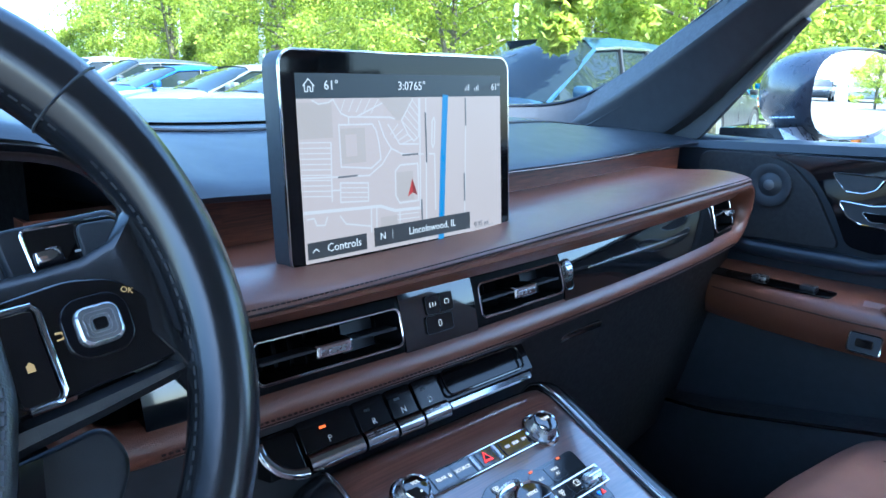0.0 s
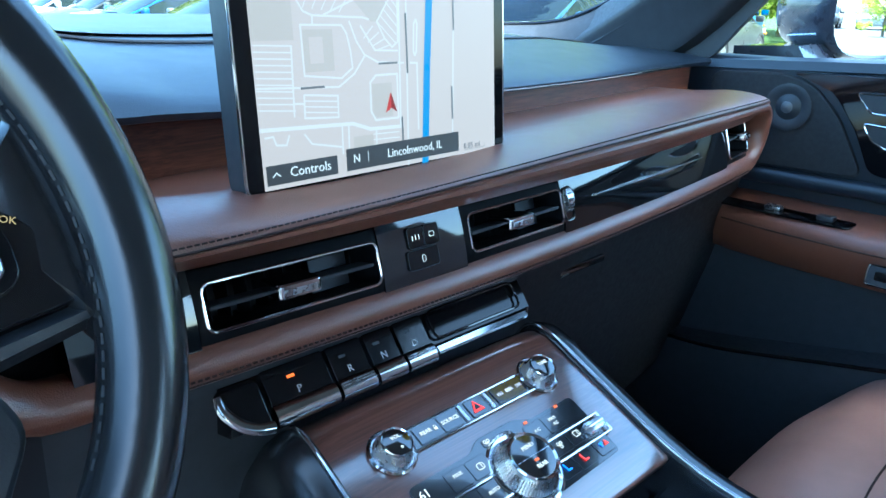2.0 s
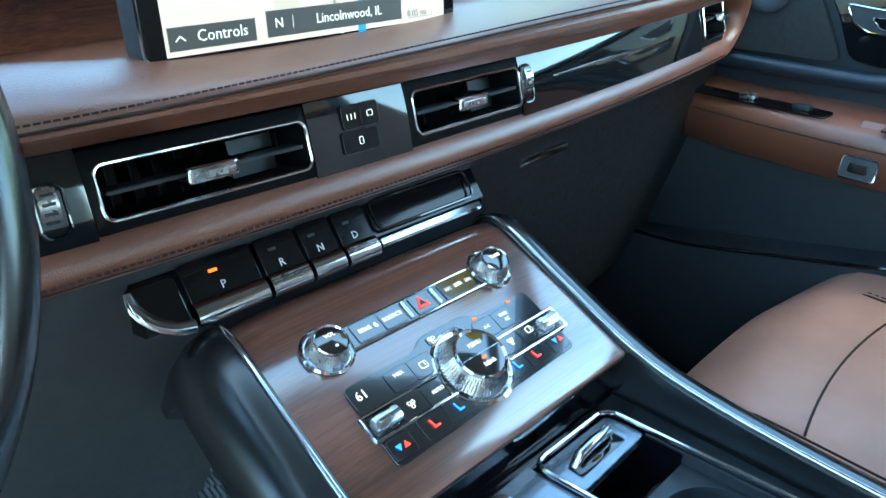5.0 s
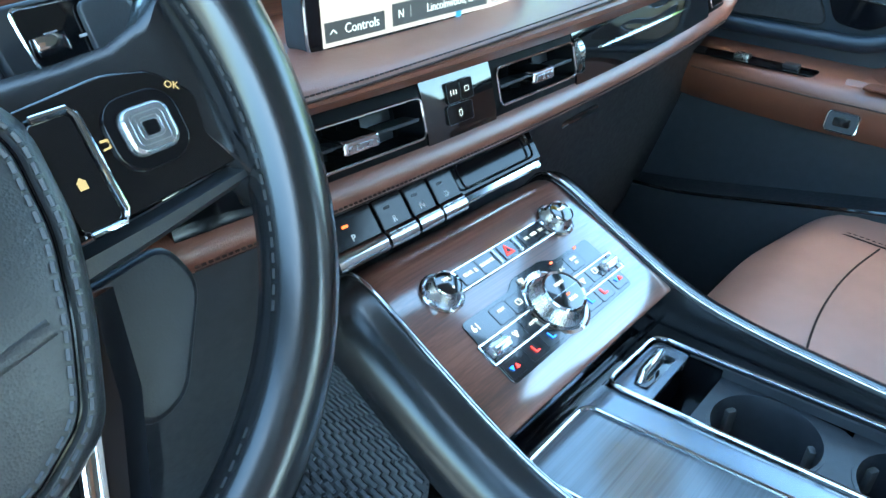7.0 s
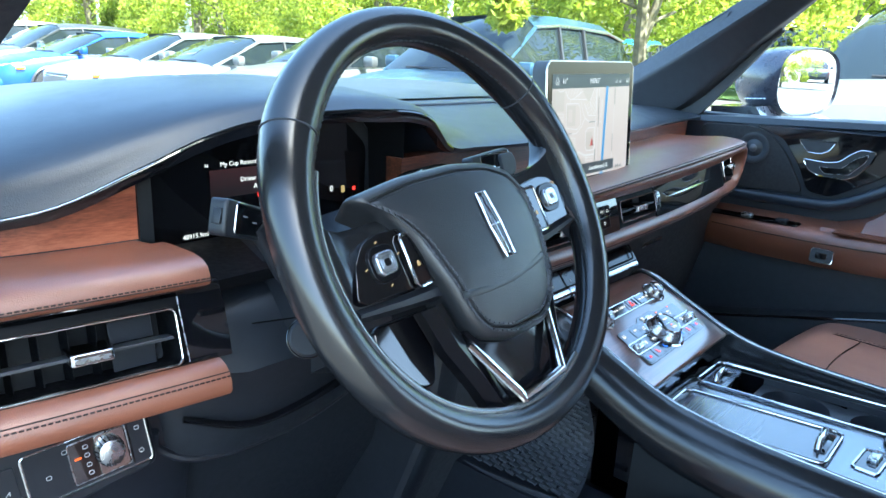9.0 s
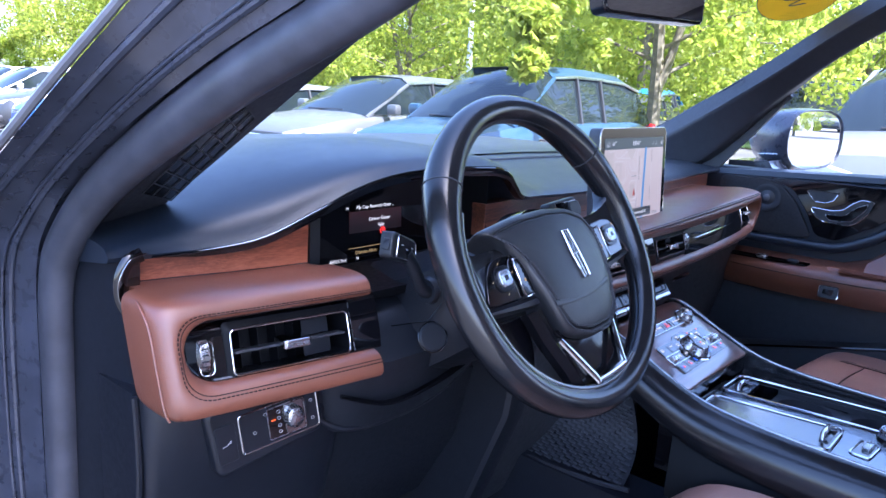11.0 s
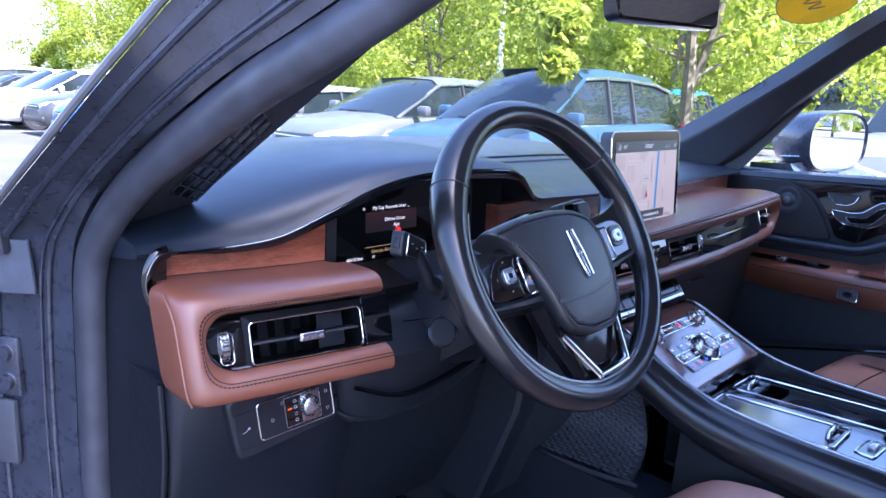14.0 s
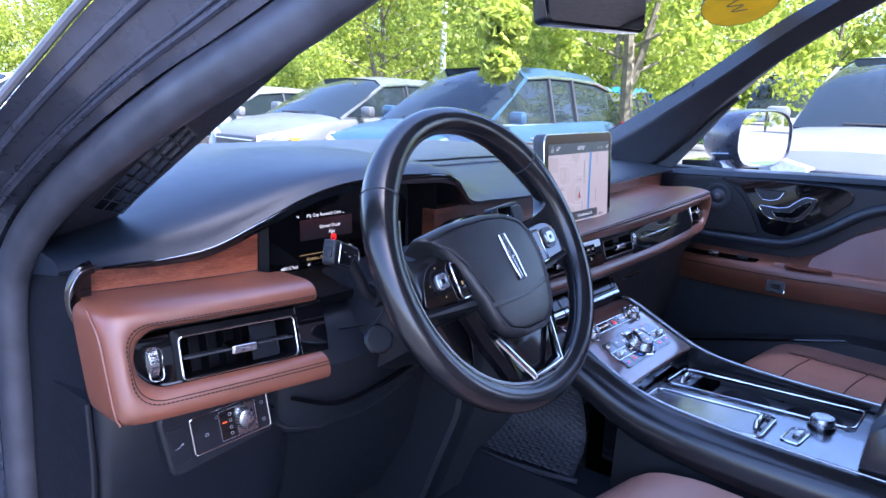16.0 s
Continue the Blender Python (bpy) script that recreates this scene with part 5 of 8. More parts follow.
for cx, cy in CUPC:
    well = part("cup_well", lathe([(0.0, DZ - 0.068), (0.0425, DZ - 0.068), (0.0430, DZ - 0.0118), (0.0402, DZ - 0.0118), (0.0385, DZ - 0.020), (0.0370, DZ - 0.062), (0.0, DZ - 0.063)], 32, pose(cx, cy, 0)), BLACK, cups)
    for a in (60, 180, 300):
        part("spring_tab", box((0, 0, 0), (0.006, 0.009, 0.024), 0.002, pose(cx + 0.036 * math.cos(radians(a)), cy + 0.036 * math.sin(radians(a)), DZ - 0.034, 0, 0, a)), plain("grey_rubber_tab", (0.07, 0.07, 0.07), 0.6), well)
plate = []
for cy0, cy1, cc in ((-0.2185, -0.319, CUPC[0]), (-0.319, -0.428, CUPC[1])):
    CX0, CX1 = cc[0] - 0.043, cc[0] + 0.043

    def edge_at(a, c=cc, o0=cy0, o1=cy1):
        d = Vector((math.cos(a), math.sin(a)))
        k = min((CX1 - c[0]) / d.x if d.x > 1e-6 else 9, (CX0 - c[0]) / d.x if d.x < -1e-6 else 9, (o0 - c[1]) / d.y if d.y > 1e-6 else 9, (o1 - c[1]) / d.y if d.y < -1e-6 else 9)
        return (c[0] + d.x * k, c[1] + d.y * k)

    angs = [2 * math.pi * i / 48 for i in range(49)]
    plate.append(loft([[(*edge_at(a), DZ - 0.0125) for a in angs], [(cc[0] + 0.0415 * math.cos(a), cc[1] + 0.0415 * math.sin(a), DZ - 0.0125) for a in angs]], False))
part("well_plate", join(*plate), BLACK, cups, "", True)
part("coin_pocket", loft([[(0.0175 + dx, y, DZ - 0.004), (0.0195 + dx, y, DZ - 0.045), (0.0940 + dx, y, DZ - 0.045), (0.0965 + dx, y, DZ - 0.004)] for y, dx in ((-0.188, 0.0), (-0.2185, 0.002))], False), GLOSS, cups)
part("inner_wall", loft([[(x, y, DZ - 0.004), (x, y, DZ - 0.0125), (x + s_ * 0.004, y, DZ - 0.0125), (x + s_ * 0.004, y, DZ - 0.004)] for x, y, s_ in ((0.0985, -0.19, 1), (0.1155, -0.428, 1))]), BLACK, cups)
part("ledge", loft([[(x0, y, DZ - 0.003), (x1, y, DZ - 0.003), (x1, y, DZ - 0.02), (x0, y, DZ - 0.02)] for x0, x1, y in ((0.0970, 0.1195, -0.150), (0.1195, 0.1255, -0.43))]), GLOSS, console, "gloss black ledge beside the cup holders")
part("ledge", box((0.002, -0.151, DZ - 0.012), (0.236, 0.010, 0.012), 0.002), GLOSS, console, "gloss black ledge below the veneer")
knob = thing("drive_mode_knob", "round chrome drive mode knob on the grey deck", "knob")
part("base", lathe([(0.0, 0), (0.0190, 0), (0.0190, 0.003), (0.0175, 0.005)], 32, pose(0.016, -0.392, DZ)), GLOSS, knob)
kb = part("knob", lathe([(0.0165, 0.004), (0.0165, 0.014), (0.0150, 0.0165), (0.0, 0.0165)], 32, pose(0.016, -0.392, DZ)), SATIN, knob)
part("cap", lathe([(0.0135, 0.0165), (0.0130, 0.0172), (0, 0.0172)], 24, pose(0.016, -0.392, DZ)), CLEAR, kb)
park = thing("parking_brake_switch", "chrome-rimmed parking brake switch in the deck", "switch")
part("rim", tube(loop3(rrect(0.05, 0.024, 0.004), pose(-0.043, -0.372, DZ + 0.001, 0, 0, -4)), 0.0018, 6, True), CHROME, park)
part("well", prism(rrect(0.048, 0.022, 0.004), 0.0, 0.0012, pose(-0.043, -0.372, DZ, 0, 0, -4)), GLOSS, park)
part("lever", box((0, 0, 0), (0.026, 0.011, 0.008), 0.003, pose(-0.034, -0.374, DZ + 0.003, 0, 0, -4)), SATIN, park)
lid = thing("console_armrest", "black leather armrest lid of the centre console", "armrest")
part("cushion", loft([[(0.003 + 0.118 * sx, y, z) for sx, z in ((-1.0, 0.80), (-1.03, 0.83), (-1.0, zt - 0.02), (-0.9, zt - 0.004), (-0.5, zt), (0.5, zt), (0.9, zt - 0.004), (1.0, zt - 0.02), (1.03, 0.83), (1.0, 0.80))] for y, zt in ((-0.462, 0.86), (-0.468, 0.90), (-0.485, 0.915), (-0.55, 0.92), (-0.80, 0.92), (-0.83, 0.90))]), WHEEL_LEATHER, lid)

# net-patterned mat in the pocket under the driver's flank
pocket = thing("storage_pocket", "open storage pocket under the console with a ribbed rubber mat", "storage pocket")
PK0, PK1 = Vector((-0.148, 0.11, 0.76)), Vector((-0.150, -0.10, 0.80))


def on_mat(u, v):
    """The mat's curved sheet: u from front to back, v from its top to its foot."""
    a = Vector((-0.118, 0.13 - 0.20 * u, 0.815 + 0.01 * u))
    b = Vector((-0.172, 0.10 - 0.20 * u, 0.690 + 0.01 * u))
    p = a.lerp(b, v)
    return p + Vector((0.045 * math.sin(math.pi * v) * 0.8, 0, -0.022 * math.sin(math.pi * v)))


part("mat", loft([[on_mat(u / 16, v / 12) for v in range(13)] for u in range(17)], False), MAT_RUBBER, pocket, "black rubber mat")
ribs = []
for j in range(26):
    for i in range(11):
        u = (i + (0.5 if j % 2 else 0.0)) / 11.5
        v = (j + 0.5) / 26
        p, q = on_mat(u, v), on_mat(min(1, u + 0.062), v + 0.012)
        n = (on_mat(u, min(1, v + 0.03)) - p).cross(q - p).normalized()
        if n.x > 0:
            n = -n
        c = (p + q) / 2 + n * 0.001
        ribs.append(box((0, 0, 0), ((q - p).length, 0.0034, 0.003), 0, basis(c, q - p, n.cross(q - p))))
part("raised_ribs", join(*ribs), plain("worn_rubber", (0.06, 0.065, 0.075), 0.42, vary=0.3, scale=120), pocket, "raised wavy ribs of the mat", True)["kind"] = "stuff"
part("lip", tube(spline([on_mat(0, 0.2) + Vector((-0.012, 0.005, 0)), on_mat(0.0, 0.95) + Vector((-0.008, 0.006, 0)), on_mat(0.25, 1.06), on_mat(0.7, 1.06), on_mat(1.05, 1.02)], 8), 0.004, 8), BLACK, pocket, "moulded rim")
part("side_panel", loft([[(-0.13, y, 0.70), (-0.19, y + 0.01, 0.69), (-0.205, y, 0.40), (-0.12, y, 0.40)] for y in (0.26, 0.1, -0.06, -0.16)]), KNEE_BLACK, pocket)

# ---- audio and climate controls on the veneer face ----
audio = thing("audio_strip", "black audio button strip with chrome rim between two knurled knobs", "control panel")
AV = 0.0256
part("strip", prism(rrect(0.124, 0.0165, 0.002), 0.0, 0.0018, CW @ pose(0, -AV, 0.0005), 0.0005), PANEL_BLACK, audio)
for dy in (-0.0085, 0.0085):
    part("rail", tube([on_wood(-0.062, AV + dy, 0.002), on_wood(0.060, AV + dy, 0.002)], 0.0009, 6), CHROME, audio, "chrome rail")
for i, (u, w, kind) in enumerate(((-0.0448, 0.0215, "REAR"), (-0.0245, 0.0180, "SOURCE"), (0.0018, 0.0155, "hazard"), (0.0372, 0.0320, "SEEK"))):
    m = CW @ pose(u, -AV, 0.0022)
    key = part("button", prism(rrect(w, 0.0140, 0.0012), 0, 0.0010, m, 0.0003), PANEL_BLACK, audio)
    if kind == "hazard":
        for s, mt in ((0.0052, RED_GLOW), (0.0030, KEY_BLACK)):
            tri = prism(rounded([(-s, -s * 0.8), (s, -s * 0.8), (0, s)], 0.0006), 0.0015, 0.0017 + (0.0002 if s < 0.004 else 0), m)
            part("warning_triangle", tri, mt, key)
    else:
        writing("legend", kind, 0.0042 if kind != "SEEK" else 0.0038, m @ pose(-0.0025 if kind == "REAR" else 0, 0, 0.0016), WHITE_GLOW, key)
        if kind == "REAR":
            part("lock_icon", join(box((0, 0, 0), (0.0024, 0.0020, 0.0003), 0, m @ pose(0.0062, -0.0008, 0.0016)), tube([m @ Vector(q) for q in ((0.0054, 0.0002, 0.0016), (0.0054, 0.0016, 0.0016), (0.0070, 0.0016, 0.0016), (0.0070, 0.0002, 0.0016))], 0.0002, 4)), WHITE_GLOW, key)
        if kind == "SEEK":
            for sx in (-1, 1):
                for dx in (0.0078, 0.0100):
                    part("skip_icon", tube(loop3([(sx * dx, 0.0014), (sx * dx, -0.0014), (sx * (dx + 0.0020), 0.0)], m, 0.0016), 0.00022, 4, True), WHITE_GLOW, key)
                part("skip_icon", tube([m @ Vector((sx * 0.0124, -0.0014, 0.0016)), m @ Vector((sx * 0.0124, 0.0014, 0.0016))], 0.00022, 4), WHITE_GLOW, key)
for u in (-0.0115, 0.0150):
    part("spacer", prism(rrect(0.0028, 0.014, 0.001), 0, 0.0016, CW @ pose(u, -AV, 0.0022), 0.0004), SATIN, audio)


def dial(name, label, x, v, r, h, text, big=False):
    """A knurled knob with a chrome collar and a black cap."""
    m = CW @ pose(x, -v, 0.0)
    h *= 0.8
    t = thing(name, label, "knob")
    part("collar", lathe([(r * 1.24, 0.0), (r * 1.26, 0.0022), (r * 1.16, 0.0032), (r * 1.06, 0.0022)], 40, m), CHROME, t, "chrome collar")
    n = 130
    rings_ = []
    for z, k in ((0.002, 1.0), (0.0035, 1.02), (h * 0.5, 0.92), (h - 0.003, 0.82), (h - 0.0015, 0.78)):
        rings_.append([m @ Vector((r * k * (1 + (0.012 if i % 2 else -0.010)) * math.cos(2 * math.pi * i / n), r * k * (1 + (0.012 if i % 2 else -0.010)) * math.sin(2 * math.pi * i / n), z)) for i in range(n)])
    part("grip", loft(rings_), SATIN, t, "knurled metal grip")
    part("rim", lathe([(r * 0.78, h - 0.002), (r * 0.81, h), (r * 0.77, h + 0.0010), (r * 0.70, h)], 40, m), CHROME, t, "bright rim")
    cap = part("cap", lathe([(r * 0.73, h - 0.001), (r * 0.70, h + 0.0002), (r * 0.4, h + 0.0010), (0, h + 0.0012)], 32, m), PANEL_BLACK, t, "gloss black cap")
    for row, (txt, dy) in enumerate(text):
        writing("legend", txt, r * (0.18 if big else 0.28), m @ pose(0, dy * r, h + 0.0016), WHITE_GLOW, cap)
    return t, m, h


dial("volume_knob", "knurled chrome volume knob with black cap", -0.0768, AV + 0.0012, 0.0138, 0.0165, (("VOL", 0.2), ("o", -0.35)))
dial("tune_knob", "knurled chrome tuning knob with black cap", 0.0725, AV - 0.0010, 0.0138, 0.0165, (("TUNE", 0.1),))

climate = thing("climate_panel", "gloss black climate panel with lit buttons and chrome rails", "control panel")
PV = 0.0812  # middle of the panel, down the slope
outline = rounded([(-0.0865, -0.0285), (0.0810, -0.0255), (0.0815, 0.0285), (0.034, 0.0280), (0.020, 0.0345), (-0.018, 0.0345), (-0.030, 0.0275), (-0.0855, 0.0275)], 0.005)
part("panel", prism(outline, 0.0, 0.0016, CW @ pose(0, -PV, 0.0006), 0.0005), PANEL_BLACK, climate)
for s in (-1, 1):
    x0, x1 = (-0.0892, -0.024) if s < 0 else (0.026, 0.0885)
    for dy in (-0.0100, 0.0068):
        part("rail", tube([on_wood(x0, PV - dy, 0.003), on_wood(x1, PV - dy, 0.003)], 0.0011, 6), CHROME, climate, "chrome rail")
    xe = x0 if s < 0 else x1
    part("rail_end", tube([on_wood(xe, PV + 0.0100, 0.003), on_wood(xe, PV - 0.0068, 0.003)], 0.0011, 6), CHROME, climate)
    tg = part("temperature_toggle", box((0, 0, 0), (0.0200, 0.0095, 0.0075), 0.0022, CW @ pose(xe - s * 0.0135, -PV - 0.0016, 0.005)), SATIN, climate, "chrome temperature toggle")
    part("toggle_ridge", tube([on_wood(xe - s * 0.022, PV + 0.0016, 0.0092), on_wood(xe - s * 0.006, PV + 0.0016, 0.0092)], 0.0012, 6), CHROME, tg)


def climate_key(x, y, w, h, text, mt=None, icon=None):
    m = CW @ pose(x, -PV + y, 0.0022)
    k = part("button", prism(rrect(w, h, 0.0018), 0, 0.0006, m, 0.0002), PANEL_BLACK, climate)
    part("outline", tube(loop3(rrect(w, h, 0.0018), m, 0.0005), 0.00014, 4, True), BLACK, k)
    mt = mt or WHITE_GLOW
    for i, t in enumerate(text.split("/")):
        if t:
            writing("legend", t, 0.0036, m @ pose(0, 0.0022 - 0.0044 * i if "/" in text else 0, 0.0014), mt, k)
    if icon == "seat":
        part("icon", join(box((0, 0, 0), (0.0012, 0.0055, 0.0003), 0, m @ pose(-0.002, 0.0006, 0.0014, 0, 0, 12)), box((0, 0, 0), (0.0045, 0.0012, 0.0003), 0, m @ pose(0.0002, -0.0022, 0.0014))), mt, k)
    elif icon == "fan":
        part("icon", join(*(tube(loop3(rrect(0.0022, 0.0022, 0.001), m @ pose(0.0017 * math.cos(a), 0.0017 * math.sin(a), 0.0014)), 0.0003, 4, True) for a in (0.5, 2.6, 4.7))), mt, k)
    elif icon == "box":
        part("icon", join(tube(loop3(rrect(0.0058, 0.0044, 0.0012), m, 0.0014), 0.0003, 4, True), box((0, 0, 0), (0.0004, 0.003, 0.0003), 0, m @ pose(0.001, 0, 0.0014))), mt, k)
    elif icon == "arrows":
        for sx, mm in ((-0.0026, BLUE_GLOW), (0.0026, RED_GLOW)):
            part("icon", prism([(-0.0022, 0.0018 * (1 if sx > 0 else -1) * -1), (0.0022, 0.0018 * (1 if sx > 0 else -1) * -1), (0, 0.0022 * (1 if sx > 0 else -1))][:: (1 if sx > 0 else -1)], 0.0013, 0.0015, m @ pose(sx, 0, 0)), mm, k)
    return k


writing("legend", "61", 0.0085, CW @ pose(-0.0775, -PV + 0.0190, 0.0026), WHITE_GLOW, climate)
climate_key(-0.0490, 0.0170, 0.0185, 0.0145, "MAX/", icon=None)
climate_key(-0.0300, 0.0165, 0.0185, 0.0145, "", icon="box")
climate_key(-0.0550, -0.0010, 0.0200, 0.0145, "", icon="fan")
climate_key(-0.0340, -0.0020, 0.0200, 0.0145, "AUTO")
climate_key(-0.0770, -0.0190, 0.0165, 0.0130, "", icon="arrows")
climate_key(-0.0505, -0.0180, 0.0200, 0.0145, "", RED_GLOW, "seat")
climate_key(-0.0295, -0.0175, 0.0200, 0.0145, "", BLUE_GLOW, "seat")
climate_key(0.0305, 0.0178, 0.0185, 0.0145, "A/C".replace("/", " "))
climate_key(0.0495, 0.0178, 0.0185, 0.0145, "MAX/AC")
climate_key(0.0375, 0.0005, 0.0190, 0.0145, "", icon="fan")
climate_key(0.0575, 0.0012, 0.0190, 0.0145, "", icon="box")
climate_key(0.0285, -0.0155, 0.0180, 0.0145, "", BLUE_GLOW, "seat")
climate_key(0.0475, -0.0160, 0.0180, 0.0145, "", RED_GLOW, "seat")
climate_key(0.0710, -0.0155, 0.0180, 0.0145, "", icon="arrows")
climate_key(-0.0125, 0.0285, 0.007, 0.006, "", icon="fan")
for x, y in ((0.0275, 0.0280), (0.0620, 0.0275)):
    part("lamp", box((0, 0, 0), (0.0034, 0.0017, 0.0005), 0, CW @ pose(x, -PV + y - 0.0006, 0.0026)), AMBER_GLOW, climate)
part("fan_scale", tube([on_wood(0.0285 * math.cos(a), PV - 0.0285 * math.sin(a), 0.0028) for a in (radians(70 + 45 * i / 10) for i in range(11))], lambda t: 0.0004 + 0.0012 * (1 - t), 6), SATIN, climate)
dial("fan_dial", "large knurled fan dial with chrome rim and menu cap", 0.0, PV, 0.0232, 0.0200, (("MENU", 0.30), ("REAR", -0.36)), True)
fd = bpy.data.objects["fan_dial"]
part("cap_divider", tube([on_wood(-0.016, PV, 0.0172), on_wood(0.016, PV, 0.0172)], 0.00025, 4), SATIN, fd)
part("cap_lamp", box((0, 0, 0), (0.0036, 0.0016, 0.0004), 0, CW @ pose(-0.001, -PV - 0.0036, 0.0174)), AMBER_GLOW, fd)

# ---- steering wheel ----
TILT = radians(28)
HUB = Vector((-0.409, -0.099, 1.086))
WM = basis(HUB, (1, 0, 0), (0, math.sin(TILT), math.cos(TILT))) @ Matrix.Rotation(radians(5), 4, "Z")  # x right, y up the rim, z towards the driver
wheel = thing("steering_wheel", "black leather steering wheel with chrome trim and worn rim", "steering wheel")
R = 0.1720


def rim_point(a, r=R, z=0.0):
    """A place on the rim at a degrees from the top, turning right; the foot is a little flatter."""
    s, c = math.sin(radians(a)), math.cos(radians(a))
    return Vector((r * s, r * c * (1.0 if c > -0.5 else 1.0 - 0.03 * (-c - 0.5) * 2), z))


def rim_size(a):
    """Thickness of the rim: radial and across."""
    d = min(abs(((a - b + 180) % 360) - 180) for b in (52, 308))
    grip = math.exp(-((d / 22) ** 2))
    return 0.0162 + 0.0035 * grip, 0.0165 + 0.004 * grip


rings = []
for i in range(96):
    a = 360 * i / 96
    ra, rb = rim_size(a)
    o, c = rim_point(a, 1.0).normalized(), rim_point(a)
    rings.append([WM @ (c + o * (ra * math.cos(t) + (-0.004 if False else 0)) + Vector((0, 0, rb * math.sin(t)))) for t in (2 * math.pi * j / 18 for j in range(18))])
rings.append(rings[0])
rim_bm = loft(rings, True, False)
bmesh.ops.remove_doubles(rim_bm, verts=rim_bm.verts, dist=1e-6)
rim = part("rim", rim_bm, WHEEL_LEATHER, wheel, "smooth black leather rim")
for a in (305, 55):
    ra, rb = rim_size(a)
    o, c = rim_point(a, 1.0).normalized(), rim_point(a)
    part("seam", tube([WM @ (c + o * (ra + 0.0001) * math.cos(t) + Vector((0, 0, (rb + 0.0001) * math.sin(t)))) for t in (2 * math.pi * j / 20 for j in range(20))], 0.0007, 5, True), BLACK, rim)
for a0, a1 in ((-60, 60), (65, 125), (235, 295), (140, 220)):
    pts = []
    for k in range(40):
        a = a0 + (a1 - a0) * k / 39
        ra, rb = rim_size(a)
        pts.append(WM @ (rim_point(a) - rim_point(a, 1.0).normalized() * (ra * 0.93) + Vector((0, 0, rb * 0.36))))
    part("stitching", dashes(pts, 0.0040, 0.0022, 0.0007), RIM_THREAD, rim, "dark stitching inside the rim")

# glossy inner lining of the rim below the grips
lining = []
for k in range(73):
    a = 158 + 138 * k / 72
    ra, rb = rim_size(a)
    lining.append(WM @ (rim_point(a) - rim_point(a, 1.0).normalized() * (ra * 0.83) + Vector((0, 0, rb * 0.50))))
part("inner_lining", tube(lining, 0.0036, 10, up=WM.to_3x3() @ Vector((0, 0, 1)), flat_ratio=0.8), plain("lining_gloss", (0.05, 0.052, 0.05), 0.14, spec=1.0, coat=0.6), rim, "smooth glossy lining inside the rim")

# hub cushion
pad_outline = rounded([(-0.112, 0.047), (-0.060, 0.0515), (0.0, 0.0500), (0.042, 0.0440), (0.073, 0.0310), (0.087, 0.0080), (0.084, -0.025), (0.074, -0.057), (0.061, -0.088), (0.036, -0.103), (-0.014, -0.101), (-0.044, -0.089), (-0.054, -0.072), (-0.061, -0.042), (-0.073, 0.002), (-0.089, 0.028)], 0.008)
pc = Vector((0, -0.024))


def pad_drop(x, y):
    """How far the cushion falls away from its crest, gently upwards, rounder at the foot and towards its sides."""
    return 0.35 * max(0.0, -y - 0.01) ** 2 + 0.09 * max(0.0, y + 0.04) + 0.7 * x * x


def pad_ring(k, z):
    return [WM @ Vector((x * k, pc.y + (y - pc.y) * k, z - pad_drop(x * k, pc.y + (y - pc.y) * k))) for x, y in pad_outline]


cushion = part("hub_cushion", loft([pad_ring(0.90, -0.026), pad_ring(0.985, 0.000), pad_ring(1.0, 0.0065), pad_ring(0.995, 0.0110), pad_ring(0.97, 0.0150), pad_ring(0.93, 0.0170), pad_ring(0.905, 0.0170), pad_ring(0.890, 0.0148), pad_ring(0.880, 0.0148), pad_ring(0.865, 0.0170), pad_ring(0.82, 0.0178), pad_ring(0.70, 0.0184), pad_ring(0.5, 0.0188), pad_ring(0.25, 0.0190), pad_ring(0.02, 0.0190)]), PAD_LEATHER, wheel, "black leather hub cushion")
PER = len(pad_outline) // 16


def side_run(k, z):
    """The stitched run down both sides and round the foot of the cushion, open along its top."""
    r_ = pad_ring(k, z)
    return r_[5 * PER:] + r_[:PER // 2 + 1]


for sc, zz in ((0.922, 0.0176), (0.850, 0.0180)):
    part("stitching", dashes(side_run(sc, zz), 0.0036, 0.0018, 0.0010), BLACK_THREAD, cushion, "double row of stitches")
part("seam", tube(side_run(0.885, 0.0150), 0.0007, 6), KEY_BLACK, cushion)
part("crease", tube([WM @ Vector((x, -0.050 - 0.006 * math.cos(math.pi * x / 0.12), 0.0183 - pad_drop(x, -0.054))) for x in [-0.056 + 0.115 * i / 24 for i in range(25)]], lambda k: 0.0030, 12, up=WM.to_3x3() @ Vector((0, 0, 1)), flat_ratio=0.22), PAD_LEATHER, cushion, "soft moulded crease")
# plain chrome badge: a slim upright outline with a cross bar
BM_ = WM @ pose(0.0105, -0.010, 0.0160, -5, 0, 1)
badge_o = [(-0.0056, 0.0285), (0.0056, 0.0285), (0.0078, 0.0), (0.0056, -0.0285), (-0.0056, -0.0285), (-0.0078, 0.0)]
badge = part("badge", tube(loop3(badge_o, BM_, 0.0022), 0.0014, 8, True), CHROME, cushion, "plain chrome badge")
part("badge_bar", join(box((0, 0, 0), (0.0018, 0.053, 0.003), 0.0004, BM_ @ pose(0, 0, 0.001)), box((0, 0, 0), (0.013, 0.0016, 0.003), 0.0004, BM_ @ pose(0, 0, 0.001))), CHROME, badge)
part("badge_plate", prism([(x * 0.9, y * 0.97) for x, y in badge_o], -0.001, 0.0012, BM_), GLOSS, badge)
EMBOSS = plain("embossed_leather", (0.055, 0.056, 0.060), 0.4)
writing("embossed_word", "AIRBAG", 0.0085, WM @ pose(0.022, -0.080, 0.0148, 3, 1, 1), EMBOSS, cushion)
